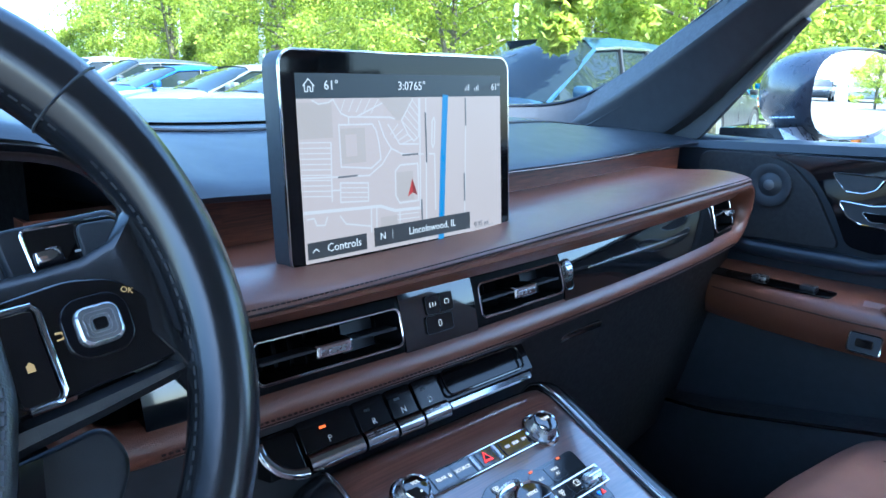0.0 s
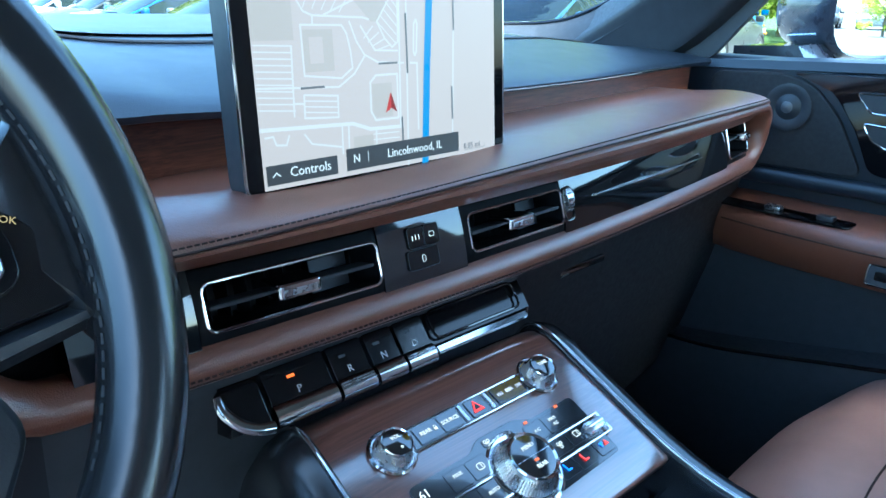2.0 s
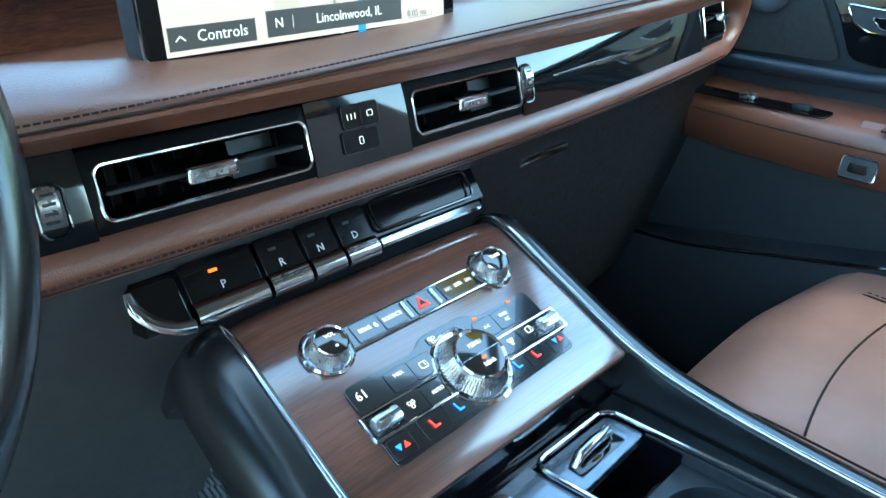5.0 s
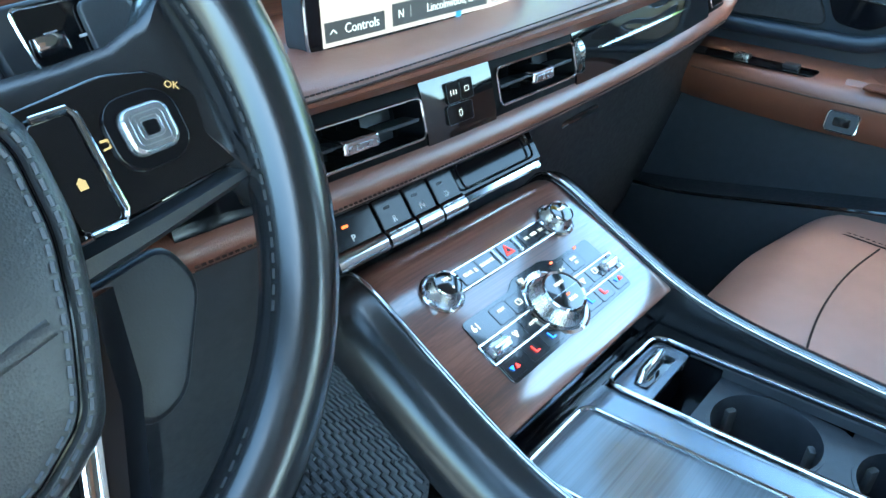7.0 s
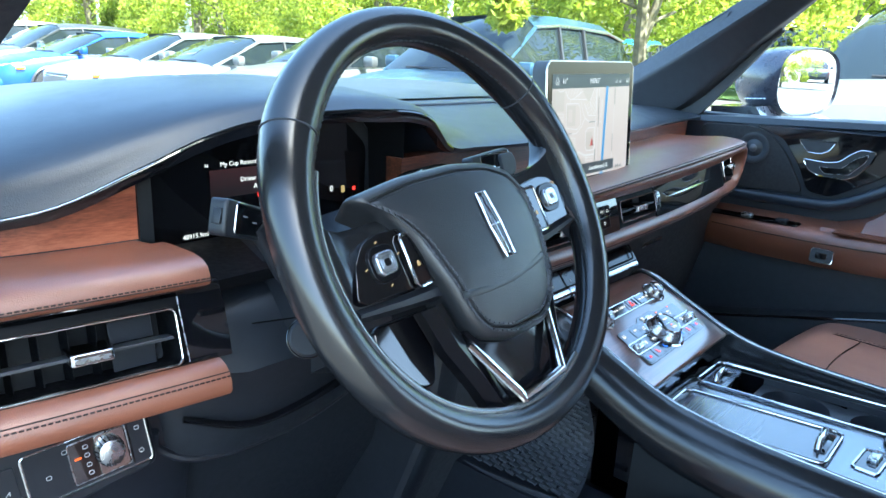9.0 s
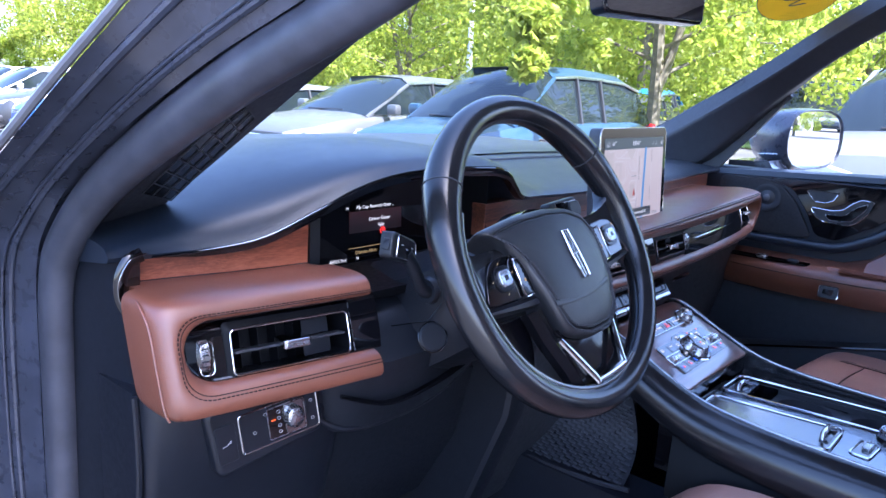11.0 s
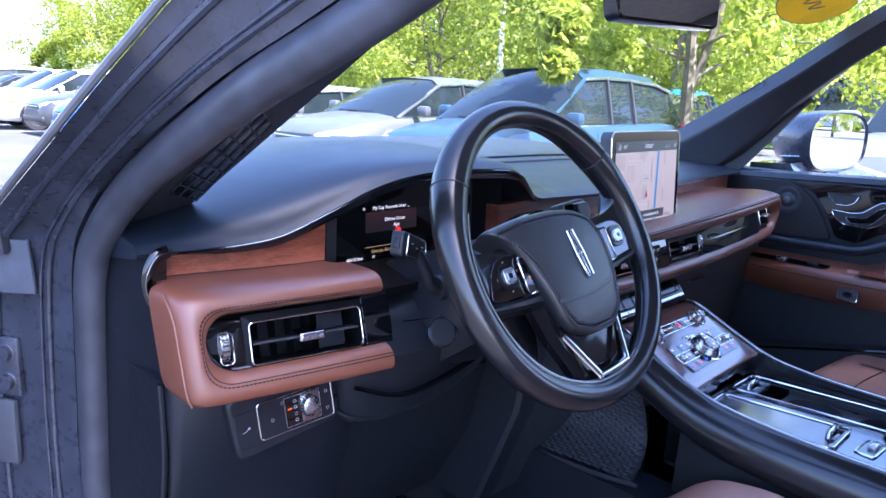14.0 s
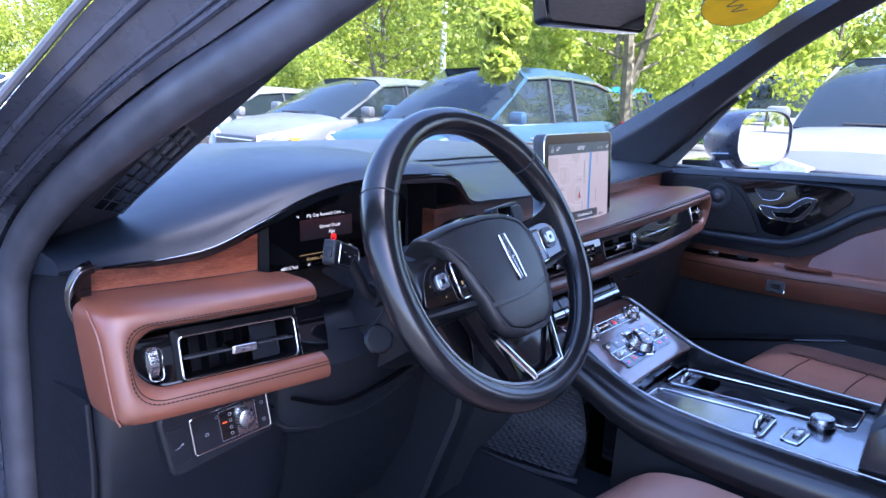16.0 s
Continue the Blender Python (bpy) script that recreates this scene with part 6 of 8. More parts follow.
for sx in (-1, 1):
    part("horn_mark", tube(loop3([(-0.004, 0.002), (0.001, 0.002), (0.005, 0.004), (0.005, -0.004), (0.001, -0.002), (-0.004, -0.002)], WM @ pose(sx * 0.052, -0.006, 0.0120, -5, sx * 11, 0)), 0.0004, 4, True), EMBOSS, cushion)

# side spokes with gloss panels and keys
for sx in (-1, 1):
    WS_ = WM @ pose(0, 0, -0.005)
    WK = WM @ pose(0.011 if sx > 0 else 0.004, 0, -0.007)  # the key panels sit a little deeper than the hub
    spoke = part("spoke", loft([[WS_ @ Vector((sx * x, y, z)) for y, z in ((yt, -0.012), (yt + 0.001, zt - 0.004), (yt - 0.004, zt), (yb + 0.006, zt + 0.001), (yb, zt - 0.004), (yb, -0.014))] for x, yt, yb, zt in ((0.055, 0.0235, 0.002, -0.001), (0.085, 0.0245, 0.002, -0.001), (0.108, 0.0245, 0.000, -0.0005), (0.126, 0.0255, -0.006, 0.0), (0.139, 0.0295, -0.016, 0.005), (0.149, 0.041, -0.034, 0.007), (0.160, 0.062, -0.056, 0.003))]), WHEEL_LEATHER, wheel, "leather spoke")
    pan = rounded([(0.056, 0.0125), (0.098, 0.0165), (0.116, 0.0130), (0.129, 0.0), (0.139, -0.0235), (0.133, -0.0285), (0.058, -0.0330)], 0.005)
    panel = part("key_panel", prism([(sx * (x + 0.006), y) for x, y in (pan if sx > 0 else pan[::-1])], 0.0015, 0.0085, WK, 0.0012), GLOSS, wheel, "gloss black key panel")
    part("lower_blade", loft([[WK @ Vector((sx * x, y, z)) for y, z in ((yt, 0.003), (yt - 0.004, 0.0075), (yb, 0.0065), (yb - 0.003, -0.006), (yt, -0.006))] for x, yt, yb in ((0.062, -0.0345, -0.045), (0.10, -0.0325, -0.041), (0.146, -0.0285, -0.035))]), COLUMN_BLACK, wheel, "gloss black lower edge of the spoke")
    bm0 = WK @ pose(sx * 0.110, -0.006, 0.0086)
    ring = part("key_ring", prism(rrect(0.0285, 0.0270, 0.0095), 0, 0.0018, bm0, 0.0008), KEY_BLACK, panel)
    part("key", prism(rrect(0.0190, 0.0175, 0.0050), 0.001, 0.0050, bm0, 0.0018), CLEAR, ring, "clear-topped chrome key")
    part("key_inner", prism(rrect(0.0060, 0.0052, 0.0014), 0.0050, 0.0053, bm0, 0.0003), KEY_BLACK, ring)
    for q in (1.0, 1.45):
        part("key_line", tube(loop3(rrect(0.0085 * q, 0.0076 * q, 0.0022), bm0, 0.0051), 0.00025, 4, True), CHROME, ring)
    rk = WK @ pose(sx * 0.0800, -0.0115, 0.0086)
    rocker = part("rocker", prism(rounded([(-0.0075, 0.0195), (0.0075, 0.0195), (0.0075, -0.0195), (-0.0075, -0.0195)], 0.003), 0, 0.003, rk, 0.001), GLOSS, panel)
    part("rocker_edge", tube([rk @ Vector((sx * x, y, 0.003)) for x, y in ((-0.005, 0.0205), (0.0070, 0.0205), (0.0092, 0.0175), (0.0092, -0.0165), (0.0070, -0.0205), (-0.005, -0.0205))], 0.0013, 8), CHROME, rocker, "chrome rocker edge")
    part("rocker_mark", join(box((0, 0, 0), (0.0030, 0.0022, 0.0003), 0, rk @ pose(0, -0.0045, 0.0032)), box((0, 0, 0), (0.0024, 0.0024, 0.0003), 0, rk @ pose(0, -0.0030, 0.0032, 0, 0, 45))), GOLD_GLOW, rocker)
    if sx > 0:
        writing("legend", "OK", 0.0038, WK @ pose(0.1265, 0.0055, 0.0089, 0, 0, -24), GOLD_GLOW, panel)
        part("return_mark", tube([WK @ Vector(p) for p in ((0.0930, -0.0045, 0.0089), (0.0955, -0.0047, 0.0089), (0.0962, -0.0060, 0.0089), (0.0955, -0.0073, 0.0089), (0.0930, -0.0075, 0.0089))], 0.0005, 4), GOLD_GLOW, panel)
    else:
        for dx, dy in ((-0.0175, 0.0), (0.0170, 0.003), (0.0, 0.0160), (0.0, -0.0165)):
            part("key_mark", box((0, 0, 0), (0.0026, 0.0009, 0.0003), 0, bm0 @ pose(dx, dy, 0.0004, 0, 0, 25)), GOLD_GLOW, panel)
    # paddle behind the spoke
    part("paddle", prism([(sx * x, y) for x, y in (rounded([(0.064, -0.050), (0.118, -0.046), (0.124, -0.066), (0.098, -0.104), (0.080, -0.108), (0.068, -0.085)], 0.008) if sx > 0 else rounded([(0.064, -0.050), (0.118, -0.046), (0.124, -0.066), (0.098, -0.104), (0.080, -0.108), (0.068, -0.085)], 0.008)[::-1])], -0.030, -0.022, WM, 0.003), GLOSS if sx < 0 else COLUMN_BLACK, wheel, "black gear paddle")

# lower V spoke
vt, vb = -0.088, -0.145
bracket_o = [(-0.055, vt), (-0.032, vb + 0.006), (-0.025, vb), (0.025, vb), (0.032, vb + 0.006), (0.055, vt)]
vs_path = spline([WM @ Vector((x, y, 0.002 + 0.010 * (vt - y) / (vt - vb))) for k, (x, y) in enumerate(bracket_o)], 4)
part("chrome_bracket", tube(vs_path, 0.0044, 10, up=WM.to_3x3() @ Vector((0, 0, 1)), flat_ratio=0.6), CHROME, wheel, "bright chrome bracket of the lower spoke")
for sx in (-1, 1):
    part("lower_arm", loft([[WM @ Vector((sx * (x + dx), y, z)) for dx, z in ((-0.004, 0.002), (0.006, 0.004), (0.016, -0.002), (0.016, -0.012), (-0.004, -0.014))] for x, y in ((0.070, -0.050), (0.062, -0.085), (0.047, -0.120), (0.038, -0.150), (0.036, -0.160))]), KEY_BLACK, wheel, "gloss black lower arm")
part("lower_plate", prism([(-0.060, -0.078), (-0.030, -0.146), (0.030, -0.146), (0.060, -0.078)], -0.008, 0.0005, WM, 0.001), KEY_BLACK, wheel, "gloss black plate")
part("lower_bridge", loft([[WM @ Vector((x, y, z)) for y, z in ((-0.146, 0.004), (-0.154, 0.006), (-0.163, 0.004), (-0.163, -0.010), (-0.146, -0.010))] for x in (-0.052, -0.035, 0, 0.035, 0.052)]), WHEEL_LEATHER, wheel)
part("boss", lathe([(0.05, -0.075), (0.06, -0.04), (0.055, -0.012), (0.0, -0.012)], 28, WM), KEY_BLACK, wheel)

# ---- column, stalks, knee panel ----
column = thing("steering_column", "black plastic steering column shroud with a round cap", "steering column")
part("shroud", loft([[Vector((HUB.x + x * k, y, z0 + z * k)) for x, z in ((-0.065, 0.035), (-0.04, 0.058), (0.04, 0.058), (0.065, 0.035), (0.075, -0.02), (0.055, -0.068), (0, -0.082), (-0.055, -0.068), (-0.075, -0.02))] for y, z0, k in ((-0.058, 1.052, 0.78), (-0.045, 1.045, 0.95), (0.0, 1.022, 1.12), (0.06, 0.99, 1.25), (0.14, 0.96, 1.3))]), COLUMN_BLACK, column)
lockm = basis((-0.497, 0.000, 0.979), (0.86, -0.45, 0.0), (0.25, 0.3, 0.9))
part("cap", lathe([(0.0165, 0.0), (0.0165, 0.004), (0.0145, 0.0055), (0.0, 0.0052)], 32, lockm), COLUMN_BLACK, column, "round plastic cap")
part("cap_ring", tube(loop3([(0.0175 * math.cos(2 * math.pi * i / 28), 0.0175 * math.sin(2 * math.pi * i / 28)) for i in range(28)], lockm, 0.003), 0.0008, 5, True), GLOSS, column)
part("seam", tube([Vector((-0.50, -0.02, 1.03)), Vector((-0.505, 0.0, 1.0)), Vector((-0.53, 0.05, 0.985))], 0.0007, 5), GLOSS, column)
# apron under the column
part("apron", loft([[Vector((x, y, z)) for y, z in ((0.10 + 0.5 * dy, 1.018), (0.055 + 0.8 * dy, 1.012), (0.026 + dy, 0.985), (0.012 + dy, 0.955 + dz), (0.030 + dy, 0.905 + dz), (0.040 + dy, 0.868 + dz), (0.050 + dy, 0.858 + dz), (0.10, 0.856 + dz), (0.16, 0.86), (0.16, 1.018))] for x, dy, dz in ((-0.606, 0.065, 0.030), (-0.600, 0.045, 0.012), (-0.585, 0.030, 0.003), (-0.54, 0.012, -0.002), (-0.48, 0.002, 0.002), (-0.42, 0.0, 0.016), (-0.36, 0.006, 0.034), (-0.31, 0.02, 0.05), (-0.29, 0.035, 0.06))]), COLUMN_BLACK, column, "moulded apron under the column")
part("apron_edge", tube(spline([(-0.604, 0.068, 0.905), (-0.598, 0.075, 0.884), (-0.57, 0.066, 0.866), (-0.52, 0.058, 0.862), (-0.45, 0.050, 0.870), (-0.38, 0.052, 0.888), (-0.31, 0.066, 0.912)], 6), 0.004, 8), KNEE_BLACK, column, "rolled lower edge")
# the slot is not cut: a flat black strip paints its shade
part("apron_slot", tube(spline([(-0.585, 0.055, 0.914), (-0.53, 0.032, 0.898), (-0.45, 0.024, 0.908), (-0.38, 0.024, 0.928)], 6), 0.006, 8, up=(0, 0, 1), flat_ratio=0.4), KEY_BLACK, column, "black strip standing for the shade in a slot")


def stalk(points, tip_m, label, right):
    t = thing("stalk_switch", label, "stalk switch")
    part("arm", tube(spline(points, 6), lambda k: 0.0080 - 0.001 * k, 10), COLUMN_BLACK, t)
    head = part("head", prism(rounded([(-0.027, 0.0125), (0.028, 0.0120), (0.034, 0.0), (0.029, -0.0135), (-0.024, -0.0150)], 0.005), -0.007, 0.007, tip_m, 0.003), COLUMN_BLACK, t)
    part("face_rim", tube(loop3(rounded([(-0.015, 0.0108), (0.027, 0.0090), (0.031, -0.001), (0.026, -0.0108), (-0.013, -0.0118)], 0.003), tip_m, 0.0070), 0.0009, 6, True), CHROME, head, "chrome rim")
    part("face", prism(rounded([(-0.0145, 0.0102), (0.0265, 0.0085), (0.030, -0.001), (0.0255, -0.0103), (-0.0125, -0.0112)], 0.003), 0.0055, 0.0074, tip_m), GLOSS, head)
    part("end_button", box((0, 0, 0), (0.003, 0.012, 0.008), 0.001, tip_m @ pose(-0.0258, -0.001, 0.0)), COLUMN_BLACK, head)
    for k in range(3):
        part("mark", box((0, 0, 0), (0.005, 0.0009, 0.0003), 0, tip_m @ pose(-0.004 + 0.012 * k, 0.002 - 0.003 * (k % 2), 0.0077)), plain("grey_print", (0.4, 0.4, 0.4), 0.5), head)
    return head


lm = basis((-0.562, -0.004, 1.094), (0.80, 0.25, -0.30), (0.22, 0.1, 0.95))
stalk([(-0.50, 0.0, 1.035), (-0.520, -0.003, 1.040), (-0.535, -0.004, 1.065), (-0.548, -0.003, 1.085)], lm, "black indicator stalk with chrome-rimmed glossy tip", False)
part("boot", lathe([(0.014, -0.006), (0.016, 0.0), (0.013, 0.006), (0, 0.006)], 20, basis((-0.505, 0.0, 1.036), (0, 1, 0), (0, 0, 1))), COLUMN_BLACK, column, "round stalk boot")
rm = basis((-0.279, -0.020, 1.106), (0.85, -0.04, 0.11), (-0.1, 0.30, 0.95)) @ Matrix.Diagonal((1.05, 1.35, 1.0, 1))
rh = stalk([(-0.34, -0.01, 1.05), (-0.325, -0.015, 1.075), (-0.310, -0.02, 1.10)], rm, "black wiper stalk with chrome slider and printed symbols", True)
part("slider", box((0, 0, 0), (0.012, 0.006, 0.003), 0.001, rm @ pose(-0.006, -0.001, 0.0100)), CHROME, rh, "chrome slider")
part("end_knob", prism(rounded([(0.008, 0.0085), (0.027, 0.0075), (0.030, -0.002), (0.024, -0.0095), (0.008, -0.0095)], 0.004), 0.009, 0.0125, rm, 0.0012), BLACK, rh, "raised black end knob")

knee = thing("knee_panel", "black plastic knee panel below the fascia", "panel")
part("panel", loft([[(x, bow(x) + d + o, z) for d, z in ((0.040, 0.952), (0.034, 0.935), (0.040, 0.86), (0.064, 0.76), (0.13, 0.62), (0.2, 0.6), (0.2, 0.95))] for x, o in ((-0.787, 0.022), (-0.785, 0.010), (-0.781, 0.003), (-0.774, 0.0), (-0.74, 0.0), (-0.68, 0.0), (-0.62, 0.0), (-0.58, 0.004), (-0.565, 0.014))]), KNEE_BLACK, knee)
part("side_edge", tube(spline([(-0.789, bow(-0.789) + 0.052, 0.952), (-0.789, bow(-0.789) + 0.050, 0.86), (-0.789, bow(-0.789) + 0.074, 0.76), (-0.789, bow(-0.789) + 0.14, 0.62)], 6), 0.0035, 8), KNEE_BLACK, knee, "rolled side edge")
part("lower_panel", loft([[(x, y, z) for y, z in ((0.10, 0.86), (0.13, 0.74), (0.20, 0.62), (0.28, 0.62), (0.28, 0.86))] for x in (-0.58, -0.45, -0.28)]), COLUMN_BLACK, knee)
HM = basis((-0.6565, 0.0735, 0.903), (1, -0.13, 0.11), (0, 0.08, 1)) @ Matrix.Diagonal((0.9, 1.03, 0.95, 1))
part("switch_pod", prism(rounded([(-0.088, 0.034), (0.056, 0.034), (0.056, -0.028), (-0.081, -0.037)], 0.009), -0.03, 0.004, HM, 0.006), KNEE_BLACK, knee, "moulded surround")
lights = thing("headlamp_switch", "headlamp switch panel with chrome frame and ribbed rotary knob", "switch panel")
part("plate", prism(rrect(0.101, 0.0415, 0.004), 0.003, 0.0055, HM, 0.0008), KNEE_BLACK, lights)
part("surround", tube(loop3(rrect(0.101, 0.0415, 0.004), HM, 0.0055), 0.0011, 6, True), CHROME, lights, "chrome frame")
part("dark_plate", prism(rrect(0.048, 0.0335, 0.002), 0.005, 0.0063, HM @ pose(0.0085, 0, 0), 0.0004), GLOSS, lights)
part("dark_plate_rim", tube(loop3(rrect(0.048, 0.0335, 0.002), HM @ pose(0.0085, 0, 0), 0.0062), 0.0006, 5, True), SATIN, lights)
part("knob_plate", prism(rrect(0.025, 0.0325, 0.002), 0.006, 0.0075, HM @ pose(0.0185, 0, 0), 0.0005), DARK_CHROME, lights, "mirror-bright plate under the knob")
kn = part("rotary_knob", lathe([(0.0118, 0.0), (0.0118, 0.003), (0.0105, 0.0085), (0.0090, 0.0095), (0, 0.0098)], 30, HM @ pose(0.0165, 0.0012, 0.0065)), SATIN, lights, "ribbed chrome rotary knob")
for i in range(20):
    t_ = 2 * math.pi * i / 20
    part("knob_rib", tube([HM @ Vector((0.0165 + r_ * math.cos(t_), 0.0012 + r_ * math.sin(t_), 0.0065 + z_)) for r_, z_ in ((0.0120, 0.0028), (0.0107, 0.0084))], 0.0006, 5), KEY_BLACK, kn)
part("lamp", box((0, 0, 0), (0.0055, 0.0016, 0.0005), 0, HM @ pose(-0.009, 0.0035, 0.0066)), AMBER_GLOW, lights)
PRINT = plain("grey_legend", (0.5, 0.5, 0.5), 0.5)
for x, y in ((-0.0015, 0.011), (-0.0015, 0.004), (-0.0015, -0.004), (-0.0015, -0.011), (0.042, 0.010), (0.042, -0.010), (-0.0335, -0.002), (-0.018, 0.013)):
    part("mark", tube(loop3(rrect(0.0038, 0.0030, 0.0012), HM @ pose(x, y, 0.0066)), 0.00028, 4, True), PRINT, lights)
part("divider", box((0, 0, 0), (0.0007, 0.038, 0.0005), 0, HM @ pose(0.0345, 0, 0.0057)), GLOSS, lights)
tail = thing("tailgate_button", "small black tailgate release button", "button")
part("button", prism(rrect(0.024, 0.040, 0.003), 0.0035, 0.0055, HM @ pose(-0.0675, -0.003, 0), 0.0008), KNEE_BLACK, tail)
part("mark", tube([HM @ Vector((-0.0675 + u, -0.003 + v, 0.0058)) for u, v in ((-0.005, -0.002), (0.0, -0.0015), (0.005, 0.0025), (0.0045, -0.0005))], 0.0003, 4), PRINT, tail)

# ---- passenger door ----
DOOR = Matrix(((0, 0, -1, 0), (1, 0, 0, 0), (0, 1, 0, 0), (0, 0, 0, 1)))  # x forward along the car, y up, z into the cabin


def at_door(y, z, depth):
    """A pose on the door's inner face; depth is the distance of the plane from the car's middle."""
    return Matrix.Translation((depth, y, z)) @ DOOR


door = thing("passenger_door", "closed passenger door with black upper, brown leather armrest and dark pocket", "car door")
upper = [[(x, y, z) for x, z in ((0.80, 1.105), (0.755, 1.108), (0.742, 1.104), (0.733, 1.092), (0.735, 1.06), (0.738, 0.93), (0.74, 0.90), (0.86, 0.90), (0.88, 1.10))] for y in (0.30, 0.2, 0.0, -0.3, -0.7, -1.0)]
part("upper_panel", loft(upper), DASH, door, "black soft upper panel")
part("belt_ledge", loft([[(0.80, y, z + 0.002), (0.752, y, z + 0.004), (0.736, y, z), (0.731, y, z - 0.012), (0.745, y, z - 0.018)] for y, z in ((0.24, 1.098), (0.16, 1.100), (0.0, 1.106), (-0.2, 1.114), (-0.5, 1.122), (-1.0, 1.13))], False), DASH, door, "soft ledge along the window")
# tweeter plate and gloss insert round the handle
part("speaker_plate", prism(rounded([(0.155, 1.085), (0.155, 0.955), (-0.075, 0.960), (-0.030, 1.040), (0.010, 1.078), (0.05, 1.088)], 0.02, 6), 0.0, 0.006, at_door(0, 0, 0.734), 0.003), plain("perforated_black", (0.016, 0.016, 0.018), 0.75, grain=0.6, grain_scale=1500), door, "finely perforated black plate")
tw = part("tweeter", lathe([(0.031, 0.0), (0.0325, 0.004), (0.027, 0.005), (0.018, 0.001), (0.014, 0.002), (0.009, 0.006), (0.0, 0.0075)], 36, at_door(0.036, 1.043, 0.7275)), BLACK, door, "round tweeter")
part("dome", lathe([(0.010, 0.001), (0.008, 0.006), (0.004, 0.0082), (0, 0.0085)], 24, at_door(0.036, 1.043, 0.7270)), plain("grey_dome", (0.10, 0.10, 0.105), 0.4), tw)
gl = rounded([(0.040, 1.090), (-0.02, 1.068), (-0.055, 1.02), (-0.080, 0.968), (-0.125, 0.962), (-0.205, 1.010), (-0.262, 1.062), (-0.262, 1.082), (-0.225, 1.092), (-0.10, 1.094)], 0.012, 5)
ins = part("gloss_insert", prism(gl, 0.0, 0.005, at_door(0, 0, 0.733), 0.002), GLOSS, door, "gloss black insert")
l1 = rounded([(-0.050, 1.071), (-0.119, 1.071), (-0.109, 1.053), (-0.093, 1.046), (-0.070, 1.047)], 0.005)
part("lock_switch", prism(l1, 0.003, 0.0075, at_door(0, 0, 0.731), 0.001), BLACK, ins, "lock button with chrome outline")
part("outline", tube(loop3(l1, at_door(0, 0, 0.731), 0.0075), 0.0012, 6, True), CHROME, ins)
l2 = rounded([(-0.064, 1.033), (-0.108, 1.030), (-0.130, 1.034), (-0.150, 1.052), (-0.165, 1.062), (-0.192, 1.060), (-0.186, 1.040), (-0.165, 1.012), (-0.145, 1.001), (-0.095, 1.003), (-0.076, 1.012)], 0.006)
part("door_handle", prism(l2, 0.002, 0.006, at_door(0, 0, 0.731), 0.001), BLACK, ins, "recessed release handle with chrome outline")
part("outline", tube(loop3(l2, at_door(0, 0, 0.731), 0.0070), 0.0014, 6, True), CHROME, ins)
l3 = rounded([(-0.096, 1.021), (-0.135, 1.021), (-0.160, 1.045), (-0.180, 1.055), (-0.176, 1.040), (-0.152, 1.012), (-0.108, 1.009)], 0.004)
part("lever", prism(l3, 0.006, 0.012, at_door(0, 0, 0.731), 0.002), GLOSS, ins, "release lever")
part("lever_outline", tube(loop3(l3, at_door(0, 0, 0.731), 0.0105), 0.0009, 6, True), SATIN, ins)
# moulding sweeping under the insert
sweep = spline([(0.728, 0.165, 0.945), (0.727, 0.05, 0.943), (0.727, -0.08, 0.945), (0.724, -0.14, 0.950), (0.722, -0.21, 0.985), (0.722, -0.30, 1.045), (0.724, -0.42, 1.075)], 8)
part("sweep_moulding", tube(sweep, 0.012, 10), DASH, door, "black padded sweep under the insert")
# armrest
arm_rows = []
for y, zt, x in ((0.165, 0.893, 0.735), (0.145, 0.900, 0.700), (0.08, 0.904, 0.668), (0.0, 0.903, 0.660), (-0.10, 0.903, 0.655), (-0.20, 0.905, 0.650), (-0.30, 0.910, 0.648), (-0.5, 0.913, 0.648), (-0.8, 0.913, 0.65)):
    arm_rows.append([(0.745, y, zt + 0.012), (x + 0.045, y, zt + 0.005), (x + 0.012, y, zt), (x + 0.002, y, zt - 0.008), (x - 0.002, y, zt - 0.022), (x + 0.004, y, zt - 0.045), (x + 0.03, y, zt - 0.075), (0.745, y, zt - 0.085)])
arm = part("armrest", loft(arm_rows), BROWN, door, "brown leather armrest")
slot_o = rounded([(0.088, -0.017), (0.092, 0.010), (-0.098, 0.010), (-0.110, -0.017)], 0.008, 5)
part("switch_recess", prism([(x, y) for x, y in slot_o], 0.0, 0.0022, basis((0.684, 0.0, 0.9055), (0, -1, 0), (1, 0, 0.12)), 0.0008), GLOSS, arm, "dark glossy switch recess")
for y in (0.015, -0.055):
    part("window_switch", box((0.683, y, 0.910), (0.016, 0.022, 0.007), 0.002), SATIN if y > 0 else BLACK, arm, "window switch")
part("seam", tube([(x - 0.0025, y, zt - 0.020) for y, zt, x in ((0.08, 0.904, 0.668), (0.0, 0.903, 0.660), (-0.10, 0.903, 0.655), (-0.20, 0.905, 0.650), (-0.30, 0.910, 0.648), (-0.5, 0.913, 0.648))], 0.0012, 5), THREAD, arm)
wedge = [[(0.738, y, z1), (0.700 + 0.01, y, z1 - 0.006), (0.675, y, z0 + 0.008), (0.668, y, z0), (0.738, y, z0)] for y, z0, z1 in ((-0.13, 0.903, 0.910), (-0.20, 0.903, 0.933), (-0.28, 0.906, 0.995), (-0.40, 0.908, 1.055), (-0.7, 0.908, 1.07))]
part("pull_panel", loft(wedge), BROWN, arm, "leather panel rising behind the switches")
